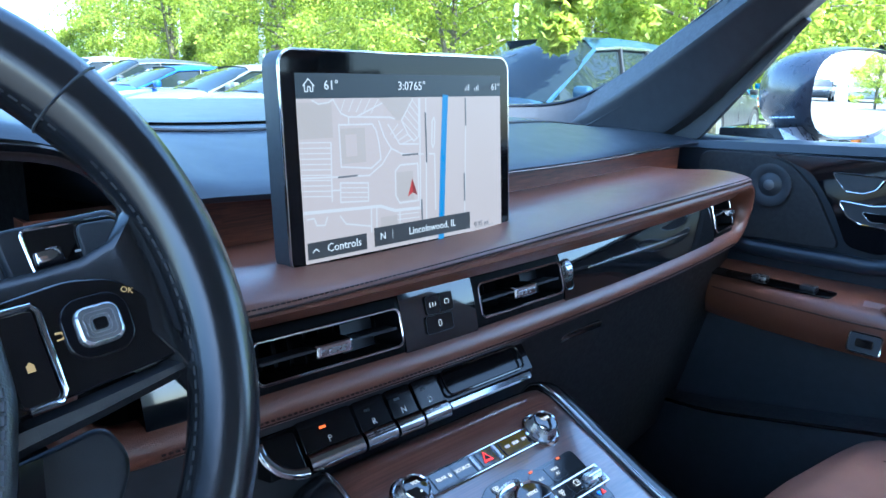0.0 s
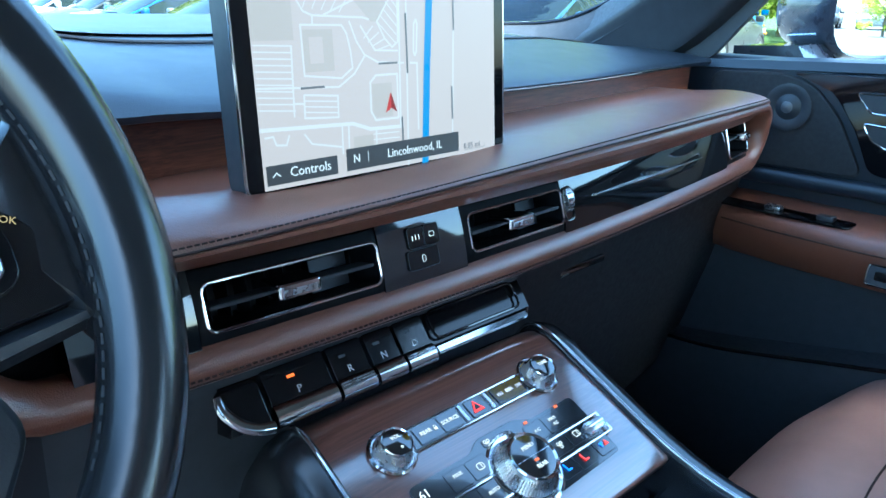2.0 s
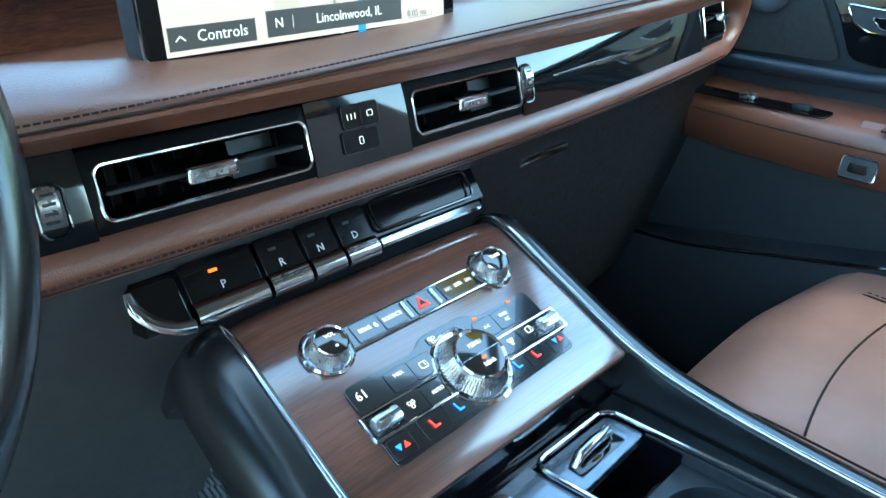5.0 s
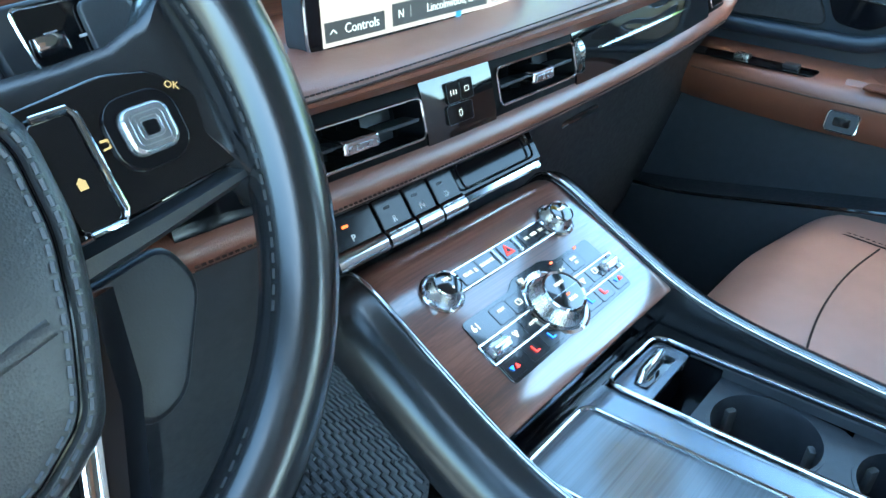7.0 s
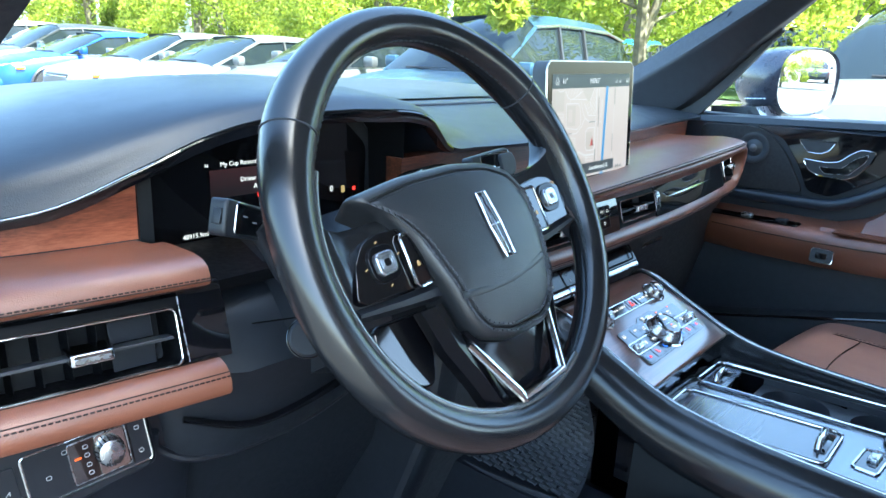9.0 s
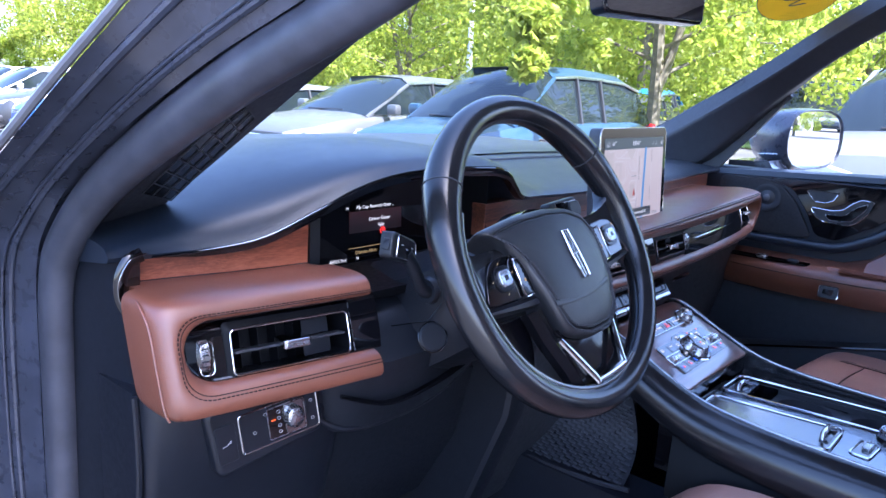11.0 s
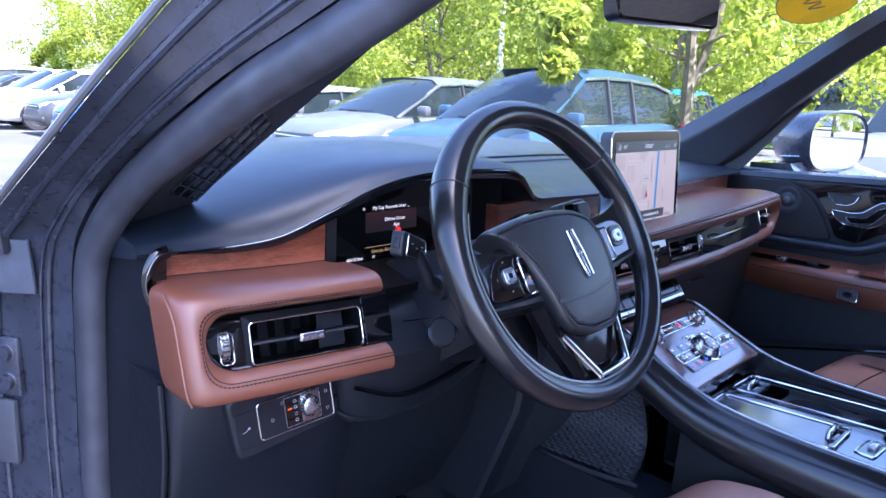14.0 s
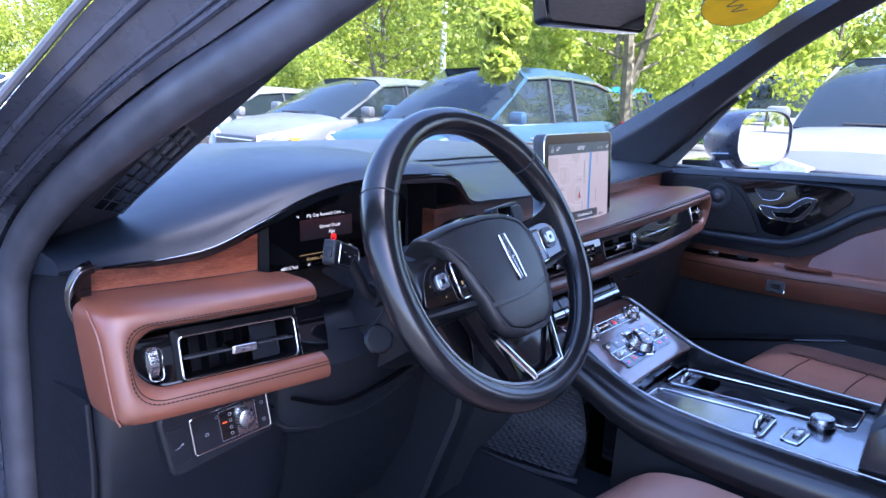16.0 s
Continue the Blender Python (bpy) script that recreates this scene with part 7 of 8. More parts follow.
# darker copy of the armrest leather paints the shade of the grip recess
part("pull_recess", prism(rounded([(0.045, 0.008), (-0.045, 0.008), (-0.052, -0.010), (0.052, -0.010)], 0.006), 0, 0.003, basis((0.664, -0.205, 0.9085), (0, -1, 0), (1, 0, 0.2)), 0.001), leather("shaded_leather", (0.11, 0.038, 0.02), 0.45), arm, "grip recess drawn as a plate of darkened leather")
swm = basis((0.6485, -0.146, 0.860), (0, -1, 0), (0.25, 0, 1))
sw = part("seat_switch", prism(rrect(0.040, 0.026, 0.005), 0, 0.004, swm, 0.001), BLACK, arm, "switch with chrome frame")
part("outline", tube(loop3(rrect(0.040, 0.026, 0.005), swm, 0.0035), 0.0016, 6, True), CHROME, sw)
part("rocker", prism(rrect(0.022, 0.012, 0.003), 0.004, 0.006, swm, 0.001), GLOSS, sw)
# lower trim and map pocket
DOOR_BLACK = plain("door_plastic", (0.034, 0.038, 0.044), 0.5, grain=0.3)
part("lower_panel", loft([[(0.735, y, 0.86), (0.735, y, 0.45), (0.86, y, 0.40), (0.88, y, 0.92)] for y in (0.34, 0.1, -0.3, -1.0)]), DOOR_BLACK, door, "black lower trim")
part("map_pocket", loft([[(0.735, y, zt), (x, y, zt - 0.004), (x - 0.006, y, zt - 0.05), (x, y, 0.47), (0.735, y, 0.45)] for y, zt, x in ((0.27, 0.60, 0.71), (0.2, 0.655, 0.685), (0.08, 0.675, 0.675), (-0.1, 0.715, 0.67), (-0.3, 0.76, 0.67), (-0.9, 0.77, 0.67))]), DOOR_BLACK, door, "moulded map pocket")
part("pocket_edge", tube(spline([(0.706, 0.25, 0.62), (0.683, 0.18, 0.660), (0.672, 0.06, 0.678), (0.667, -0.1, 0.716), (0.667, -0.3, 0.762)], 6), 0.003, 6), GLOSS, door)
part("outer_skin", loft([[(0.90, y, 1.09), (0.96, y, 1.0), (0.985, y, 0.75), (0.95, y, 0.36), (0.88, y, 0.36), (0.86, y, 1.08)] for y in (0.45, 0.0, -0.5, -1.0)]), BODY, door, "painted outer skin")
win = structure("window_2", loft([[(0.80, 0.20, 1.09), (0.745, 0.02, 1.27), (0.70, -0.16, 1.42), (0.63, -0.45, 1.58)], [(0.80, -0.95, 1.11), (0.745, -0.95, 1.29), (0.70, -0.95, 1.43), (0.63, -0.95, 1.585)]], False), GLASS, "clear raised passenger window", "window")
win.visible_shadow = False
structure("window_divider", tube(spline([(0.752, 0.200, 1.10), (0.751, 0.170, 1.13), (0.748, 0.08, 1.22), (0.742, 0.02, 1.285)], 6), 0.008, 8), BLACK, "black strip at the front of the passenger window", "window trim")

# ---- outside mirror ----
om = thing("wing_mirror", "dark painted wing mirror reflecting the car park", "wing mirror")
MC = Vector((1.030, 0.030, 1.175))
MT = Matrix.Translation(MC) @ Matrix.Rotation(radians(-19.5), 4, "Z")


def mirror_ring(t, k, lift=0.0):
    """A squarish oval of the mirror's shell, t metres ahead of its glass."""
    return [MT @ Vector((0.118 * k * math.copysign(abs(math.cos(a)) ** 0.7, math.cos(a)), t, 0.080 * k * math.copysign(abs(math.sin(a)) ** 0.7, math.sin(a)) + lift)) for a in (2 * math.pi * i / 28 for i in range(28))]


part("shell", loft([mirror_ring(0.004, 0.90), mirror_ring(-0.004, 0.97), mirror_ring(0.004, 1.0), mirror_ring(0.03, 1.02), mirror_ring(0.08, 0.97), mirror_ring(0.12, 0.84), mirror_ring(0.15, 0.60), mirror_ring(0.165, 0.3), mirror_ring(0.168, 0.05)]), BODY, om, "dark painted shell")
part("mirror_glass", loft([mirror_ring(0.006, 0.92), mirror_ring(0.0015, 0.92)]), MIRROR, om, "clear mirror glass")
part("foot", loft([[Vector((x, y, z)) for y, z in ((0.18, 1.085), (0.18, 1.115), (0.08, 1.12), (0.06, 1.09))] for x in (0.84, 0.92, 0.98)]), BODY, om, "black mirror foot")
part("shell_line", tube(spline([MT @ Vector((-0.118, 0.02, -0.040)), MT @ Vector((-0.10, 0.09, -0.045)), MT @ Vector((-0.03, 0.158, -0.045))], 6), 0.002, 6), SATIN, om, "thin bright line on the shell")

# ---- interior mirror and windscreen sticker ----
rv = thing("rear_view_mirror", "black framed rear-view mirror hung from the windscreen", "mirror")
RM = basis((0.073, 0.050, 1.421), (1, -0.29, 0.0), (0, 0.10, 1))
part("housing", prism(rounded([(-0.125, 0.036), (0.125, 0.036), (0.118, -0.034), (-0.118, -0.034)], 0.012), -0.030, 0.0, RM @ pose(0, 0, 0.0), 0.004), GLOSS, rv)
part("glass", prism(rounded([(-0.118, 0.031), (0.118, 0.031), (0.112, -0.029), (-0.112, -0.029)], 0.010), 0.0, 0.002, RM), MIRROR, rv, "mirror glass")
part("stem", tube([RM @ Vector((0, 0.01, -0.03)), RM @ Vector((0, 0.05, -0.10)), RM @ Vector((0, 0.07, -0.16))], 0.012, 10), BLACK, rv)
stick = thing("windscreen_sticker", "round yellow sticker with a dark scribble on the windscreen", "sticker")
YEL, nt, p = node_mat("yellow_vinyl")
p.inputs["Base Color"].default_value, p.inputs["Roughness"].default_value = (0.75, 0.55, 0.03, 1), 0.5
tl = nt.nodes.new("ShaderNodeBsdfTranslucent")
tl.inputs[0].default_value = (0.85, 0.62, 0.04, 1)
mx = nt.nodes.new("ShaderNodeMixShader")
nt.links.new(p.outputs[0], mx.inputs[1])
nt.links.new(tl.outputs[0], mx.inputs[2])
nt.links.new(mx.outputs[0], nt.nodes["Material Output"].inputs[0])
ST = basis((0.578, -0.016, 1.482), (0.92, 0.0, -0.40), (0.0, -0.9, 0.36)) @ Matrix.Scale(1.7, 4)
part("disc", lathe([(0.0475, 0.0), (0.0475, 0.0012), (0, 0.0012)], 40, ST), YEL, stick)
part("rim", tube(loop3([(0.0475 * math.cos(2 * math.pi * i / 40), 0.0475 * math.sin(2 * math.pi * i / 40)) for i in range(40)], ST, 0.0008), 0.0012, 5, True), plain("blue_print", (0.05, 0.09, 0.18), 0.5), stick)
part("scribble", tube(spline([ST @ Vector(p) for p in ((-0.022, -0.018, 0.002), (-0.012, 0.0, 0.002), (-0.004, -0.016, 0.002), (0.004, 0.002, 0.002), (0.010, -0.014, 0.002), (0.016, 0.004, 0.002))], 6), 0.0011, 5), plain("blue_ink", (0.05, 0.09, 0.18), 0.5), stick)

# ---- seats ----


def car_seat(xc, y_front, label, z_top=0.775):
    """A bucket seat: cushion with bolsters and pleats, backrest, headrest, base."""
    t = thing("bucket_seat", label, "seat", "front seats")
    w = 0.255

    def top(s, v):
        """Height of the cushion: s across (-1..1), v from front to back."""
        nose = -0.055 * (1 - min(1.0, v / 0.16)) ** 2.2
        bolster = 0.032 * max(0.0, (abs(s) - 0.55) / 0.45) ** 1.4 * min(1.0, v / 0.25)
        return z_top + nose + bolster - 0.02 * v - 0.02 * max(0, abs(s) - 0.93) / 0.07

    rows = []
    for j in range(27):
        v = j / 26
        y = y_front - 0.52 * v
        rnd = 1 - 0.16 * (1 - min(1.0, v / 0.22)) ** 2.5
        ring = [(xc + w * rnd * s, y + 0.028 * (1 - abs(s) ** 3) * (1 - v) ** 3, top(s, v)) for s in [-1 + 2 * i / 24 for i in range(25)]]
        zb = z_top - 0.13
        rows.append(ring + [(xc + w * rnd * 1.01, y, zb), (xc, y, zb), (xc - w * rnd * 1.01, y, zb)])
    cushion_ = part("cushion", loft(rows), BROWN_SEAT, t, "brown leather cushion")
    for v0 in (0.20, 0.42, 0.64):
        p = [(xc + w * 0.60 * s, y_front - 0.52 * (v0 + 0.03 * s * s) + 0.0, top(0.6 * s, v0 + 0.03 * s * s) + 0.0004) for s in [-1 + 2 * i / 20 for i in range(21)]]
        part("pleat", tube(p, 0.0013, 6), THREAD, cushion_)
    for sx in (-1, 1):
        p = [(xc + sx * w * (0.63 - 0.04 * v), y_front - 0.52 * v, top(0.63 - 0.04 * v, v) + 0.0006) for v in [0.06 + 0.9 * i / 20 for i in range(21)]]
        part("seam", tube(p, 0.0013, 6), THREAD, cushion_)
        part("stitching", dashes([(x + sx * 0.007, y, z + 0.001) for x, y, z in p], 0.005, 0.003, 0.0008), THREAD, cushion_)
    part("base", box((xc, y_front - 0.27, z_top - 0.22), (0.42, 0.44, 0.20), 0.02), BLACK, t, "black plastic base")
    back_rows = []
    for j in range(13):
        v = j / 12
        z = z_top - 0.02 + 0.60 * v
        y = y_front - 0.50 - 0.17 * v
        ww = w * (1 - 0.22 * v**2)
        back_rows.append([(xc + ww * s, y + 0.05 * max(0, (abs(s) - 0.5) / 0.5) ** 1.5 - 0.01, z) for s in [-1 + 2 * i / 12 for i in range(13)]] + [(xc + ww * 0.95, y - 0.11, z), (xc - ww * 0.95, y - 0.11, z)])
    part("backrest", loft(back_rows), BROWN_SEAT, t, "brown leather backrest")
    part("headrest", box((xc, y_front - 0.72, z_top + 0.70), (0.26, 0.10, 0.17), 0.035), BROWN_SEAT, t)
    return t


car_seat(0.460, -0.125, "brown leather passenger seat with stitched pleats", 0.722)
car_seat(-0.405, -0.165, "brown leather driver's seat with stitched pleats", 0.752)

# ---- pedals, footwell mats ----
pedals = thing("pedal_set", "dark foot pedals in the driver's footwell", "pedals")
part("brake_pedal", box((-0.40, 0.40, 0.52), (0.10, 0.03, 0.06), 0.008), BLACK, pedals)
part("brake_arm", tube([(-0.40, 0.41, 0.53), (-0.40, 0.48, 0.75)], 0.010, 8), BLACK, pedals)
part("accelerator", box((-0.27, 0.42, 0.50), (0.06, 0.03, 0.14), 0.008), BLACK, pedals)
fm = thing("floor_mat", "black moulded rubber floor mat in the footwell", "floor mat")
part("mat", box((-0.43, 0.10, 0.408), (0.46, 0.62, 0.012), 0.004), MAT_RUBBER, fm)
fm2 = thing("floor_mat", "black moulded rubber floor mat before the passenger seat", "floor mat")
part("mat", box((0.43, 0.15, 0.408), (0.46, 0.62, 0.012), 0.004), MAT_RUBBER, fm2)

# ---- opened driver's door ----
dd = thing("driver_door", "opened driver's door with black hinge edge", "car door")
DD = Matrix.Translation((-0.93, 0.52, 0)) @ Matrix.Rotation(radians(-72), 4, "Z")
part("panel", box((0.0, -0.52, 0.78), (0.10, 1.04, 0.74), 0.03, DD), BODY, dd, "painted door shell")
part("inner_trim", box((0.06, -0.52, 0.80), (0.04, 0.98, 0.62), 0.02, DD), BLACK, dd, "black inner trim")
for z in (0.62, 0.92):
    part("hinge", box((-0.905, 0.515, z), (0.06, 0.07, 0.07), 0.01), BODY, dd, "painted door hinge")
part("check_plate", box((-0.885, 0.475, 1.035), (0.03, 0.06, 0.09), 0.006), BODY, dd)

# ---- car park ----
ASPHALT, nt, p = node_mat("asphalt")
v = coords(nt)
nt.links.new(ramp(nt, noise_tex(nt, v, 0.35, 8), [(0.3, (0.055, 0.054, 0.053)), (0.7, (0.10, 0.098, 0.096))]), p.inputs["Base Color"])
p.inputs["Roughness"].default_value = 0.9
bump(nt, p, noise_tex(nt, v, 90, 3), 0.6, 0.006)
GRASS, nt, p = node_mat("grass")
v = coords(nt)
nt.links.new(ramp(nt, noise_tex(nt, v, 1.7, 9), [(0.3, (0.035, 0.075, 0.014)), (0.7, (0.085, 0.15, 0.03))]), p.inputs["Base Color"])
p.inputs["Roughness"].default_value = 0.95
bump(nt, p, noise_tex(nt, v, 60, 4), 1.0, 0.05)
PAINT_WHITE = plain("road_paint", (0.72, 0.72, 0.70), 0.8, vary=0.15, scale=6)
CONCRETE = plain("kerb_concrete", (0.34, 0.33, 0.31), 0.9, vary=0.15, scale=8)


def ground_z(x, y):
    """The car park falls away gently to the front and right."""
    d = max(0.0, math.hypot(x, y) - 2.5)
    return -0.022 * d if d < 12 else -0.264 - 0.002 * (d - 12)


gx = [-400, -150, -60, -30, -18, -10, -6, -3, -1.5, 0, 1.5, 3, 4.5, 6, 8, 10, 12, 15, 20, 30, 60, 150, 400]
gy = [-400, -150, -60, -30, -15, -8, -4, -2, 0, 2, 4, 6, 8, 10, 13, 16, 20, 26, 34, 60, 150, 400]
structure("ground", loft([[(x, y, ground_z(x, y)) for y in gy] for x in gx], False), ASPHALT, "worn grey asphalt of the car park", "ground")


ROW_X, PITCH = 4.7, 2.78
lines_ = []
for k in range(-3, 12):
    y = 3.95 + PITCH * k
    pts = [(ROW_X - 0.2 + 5.0 * i / 5, y) for i in range(6)]
    lines_.append(loft([[(x, y - 0.05, ground_z(x, y) + 0.006), (x, y + 0.05, ground_z(x, y) + 0.006)] for x, y in pts], False))
structure("road_marking", join(*lines_), PAINT_WHITE, "white painted parking bay lines", "road marking")
structure("lawn", loft([[(x, y, ground_z(x, y) + h) for x, h in ((10.2, -0.1), (10.2, 0.12), (10.4, 0.14), (12, 0.22), (13.4, 0.14), (13.6, 0.12), (13.6, -0.1))] for y in (-14, -8, 0, 5, 10, 16, 24, 34, 45)]), GRASS, "grass strip behind the parked cars", "lawn")
structure("kerb", loft([[(10.05, y, ground_z(10, y) - 0.1), (10.05, y, ground_z(10, y) + 0.13), (10.2, y, ground_z(10, y) + 0.13), (10.2, y, ground_z(10, y) - 0.1)] for y in (-14, -8, 0, 5, 10, 16, 24, 34, 45)]), CONCRETE, "concrete kerb along the grass", "kerb")
structure("lawn_far", loft([[(x, y, ground_z(x, y) + 0.05 + (0.25 if x > 27 else 0)) for y in (-30, 0, 20, 40, 70)] for x in (26, 30, 60, 120)], False), GRASS, "grass beyond the car park", "lawn")
structure("lawn_front", loft([[(x, y, ground_z(x, y) + 0.05) for y in (38, 44, 60, 120)] for x in (-30, -5, 8, 20, 30)], False), GRASS, "grass bank at the end of the car park", "lawn")

# ---- parked cars ----
TYRE = plain("tyre_rubber", (0.018, 0.018, 0.019), 0.85)
RIM = plain("alloy_rim", (0.45, 0.46, 0.48), 0.3, 0.9)
CARGLASS = plain("tinted_car_glass", (0.011, 0.016, 0.019), 0.03, vary=0.0, spec=0.35)
LAMP = plain("headlamp_lens", (0.7, 0.72, 0.74), 0.1, 0.4, 0.2, 30)
AMBER = plain("amber_lens", (0.75, 0.22, 0.03), 0.2)
TAIL = plain("red_lens", (0.55, 0.02, 0.02), 0.15)
GRILLE = plain("dark_grille", (0.02, 0.02, 0.022), 0.4)


def paint(name, c):
    return plain(name, c, 0.34, 0.2, 0.08, 3, coat=0.3)


def parked_car(name, colour, x, y, heading, label, length=4.7, width=1.9, height=1.68, sedan=False, hood=1.02):
    """A parked car: pressed body, glasshouse, wheels, lamps, mirrors. Its nose points along heading (degrees from +x)."""
    z0 = ground_z(x, y)
    t = thing(name, label, "car", "parked cars", "", pose(x, y, z0, 0, 0, heading))
    mt = paint(name + "_paint", colour)
    L, W = length, width / 2
    # body stations: x from nose, shoulder height, half width, sill height
    st = [(0.0, 0.62, 0.60, 0.38), (0.06, 0.74, 0.76, 0.28), (0.22, hood - 0.16, 0.88, 0.24), (0.7, hood - 0.06, 0.97, 0.24), (1.25, hood, 1.0, 0.24), (2.0, hood + 0.02, 1.0, 0.24), (3.2, hood + 0.04, 1.0, 0.24), (L - 0.7, hood + 0.05, 0.985, 0.26), (L - 0.2, hood + (0.02 if not sedan else 0.0), 0.93, 0.30), (L - 0.04, hood - 0.10, 0.86, 0.36), (L, 0.74, 0.74, 0.42)]
    rings_ = []
    for s, sh, k, sill in st:
        w = W * k
        xx = L / 2 - s
        rings_.append([(xx, yy * w, zz) for yy, zz in ((-0.86, sill), (-0.97, sill + 0.10), (-1.0, (sill + sh) * 0.52), (-0.985, sh - 0.10), (-0.93, sh - 0.02), (-0.80, sh + 0.01), (-0.4, sh + 0.035), (0.4, sh + 0.035), (0.80, sh + 0.01), (0.93, sh - 0.02), (0.985, sh - 0.10), (1.0, (sill + sh) * 0.52), (0.97, sill + 0.10), (0.86, sill))])
    body = part("body", loft(rings_), mt, t, "painted body")
    # glasshouse
    gh = [(1.20, hood + 0.01, 0.86), (1.75, hood + (height - hood) * 0.62, 0.80), (2.15, height - 0.04, 0.72), (2.7, height, 0.70), (3.3, height - 0.01, 0.69)]
    gh += [(3.75, height - 0.08, 0.68), (4.35, hood + 0.08, 0.78)] if sedan else [(L - 0.75, height - 0.05, 0.68), (L - 0.38, height - 0.16, 0.70), (L - 0.12, hood + 0.05, 0.80)]
    rows = []
    for s, zt, k in gh:
        xx = L / 2 - s
        ww = W * k
        zb = hood + 0.0
        wb = W * 0.89
        f = max(0.02, (zt - zb) / (height - zb))
        rows.append([(xx, -wb, zb - 0.02), (xx, -wb + (wb - ww) * f * 0.8, zb + (zt - zb) * 0.82), (xx, -ww * 0.86, zt - 0.01), (xx, 0, zt + 0.015), (xx, ww * 0.86, zt - 0.01), (xx, wb - (wb - ww) * f * 0.8, zb + (zt - zb) * 0.82), (xx, wb, zb - 0.02)])
    part("glasshouse", loft(rows), CARGLASS, t, "dark glass")
    roof = [[(xx, yy, zz + 0.012) for xx, yy, zz in r[1:6]] for r in rows[2:-1]]
    part("roof", loft([list(r) for r in roof], False), mt, t, "painted roof")
    for s in (-1, 1):
        i0, i1 = (0, 1) if s < 0 else (6, 5)
        for a in range(1, len(rows) - 1):
            if a in (1, 3, 4):
                q0, q1 = Vector(rows[a][i0]), Vector(rows[a][i1])
                if a == 1:
                    q0 = Vector(rows[0][i0])
                    q1 = Vector(rows[2][i1])
                part("window_pillar", tube([q0 + Vector((0, s * 0.01, 0)), q1 + Vector((0, s * 0.01, 0.01))], 0.028, 6), mt if a == 1 else GRILLE, t)
        part("roof_rail", tube([Vector(r[i1]) + Vector((0, s * 0.012, 0.015)) for r in rows[2:-1]], 0.022, 6), mt if sedan else SATIN, t)
        part("beltline", tube([(L / 2 - q, s * W * 0.905, hood + 0.005) for q in (1.25, 2.0, 3.0, L - 0.6)], 0.014, 6), SATIN, t, "bright window line")
        part("headlamp", loft([[(L / 2 - q, s * W * k, z) for z in (zl, zh)] + [(L / 2 - q - 0.05, s * W * (k - 0.05), z) for z in (zh, zl)] for q, k, zl, zh in ((0.03, 0.50, hood - 0.35, hood - 0.25), (0.10, 0.72, hood - 0.34, hood - 0.20), (0.35, 0.93, hood - 0.26, hood - 0.15))]), LAMP, t, "clear headlamp")
        part("side_marker", box((L / 2 - 0.36, s * W * 0.93, hood - 0.27), (0.16, 0.05, 0.05), 0.012), AMBER, t)
        part("tail_lamp", box((-L / 2 + 0.07, s * W * 0.78, hood - 0.06), (0.10, 0.34, 0.16), 0.02), TAIL, t, "red tail lamp")
        part("side_mirror", box((L / 2 - 1.55, s * (W + 0.10), hood + 0.10), (0.13, 0.20, 0.15), 0.04), mt, t)
        part("door_line", tube([(L / 2 - 2.25, s * W * 1.003, 0.40), (L / 2 - 2.25, s * W * 0.985, hood - 0.08)], 0.006, 4), GRILLE, t)
        part("door_handle", box((L / 2 - 2.1, s * W * 0.99, hood - 0.16), (0.18, 0.03, 0.03), 0.01), SATIN, t)
        for q in (0.92, L - 1.0):
            c = Vector((L / 2 - q, s * (W - 0.11), 0.345))
            wm_ = Matrix.Translation(c) @ Matrix.Rotation(radians(90), 4, "X")
            wh = part("wheel", lathe([(0.22, -0.11), (0.33, -0.105), (0.345, -0.08), (0.345, 0.08), (0.33, 0.105), (0.22, 0.11)], 28, wm_), TYRE, t, "black tyre")
            part("hub", lathe([(0.225, -0.112), (0.20, -0.10), (0.06, -0.085), (0.0, -0.09), (0.06, 0.085), (0.20, 0.10), (0.225, 0.112)], 20, wm_), RIM, wh, "alloy rim")
            part("wheel_arch", tube([c + Vector((0.39 * math.cos(a), s * 0.085, 0.39 * math.sin(a))) for a in (math.pi * i / 14 for i in range(15))], 0.035, 6), GRILLE, t)
    part("grille", box((L / 2 - 0.045, 0, hood - 0.36), (0.08, W * 0.95, 0.20), 0.02), GRILLE, t, "dark grille")
    part("grille_bar", box((L / 2 - 0.0, 0, hood - 0.31), (0.03, W * 0.9, 0.025), 0.008), CHROME, t)
    part("bumper", box((L / 2 - 0.06, 0, 0.42), (0.14, W * 1.5, 0.16), 0.04), GRILLE if not sedan else mt, t)
    part("rear_bumper", box((-L / 2 + 0.08, 0, 0.48), (0.16, W * 1.55, 0.22), 0.05), mt, t)
    part("wiper", tube([(L / 2 - 1.22, -0.5, hood + 0.05), (L / 2 - 1.27, 0.25, hood + 0.06)], 0.012, 5), GRILLE, t)
    return t


BLUE_GREY, SILVER, WHITE_P, DARK, BLUE_P, PALE = (0.024, 0.060, 0.105), (0.10, 0.105, 0.108), (0.50, 0.50, 0.49), (0.045, 0.048, 0.052), (0.02, 0.08, 0.30), (0.15, 0.156, 0.160)
CARX = ROW_X + 2.35
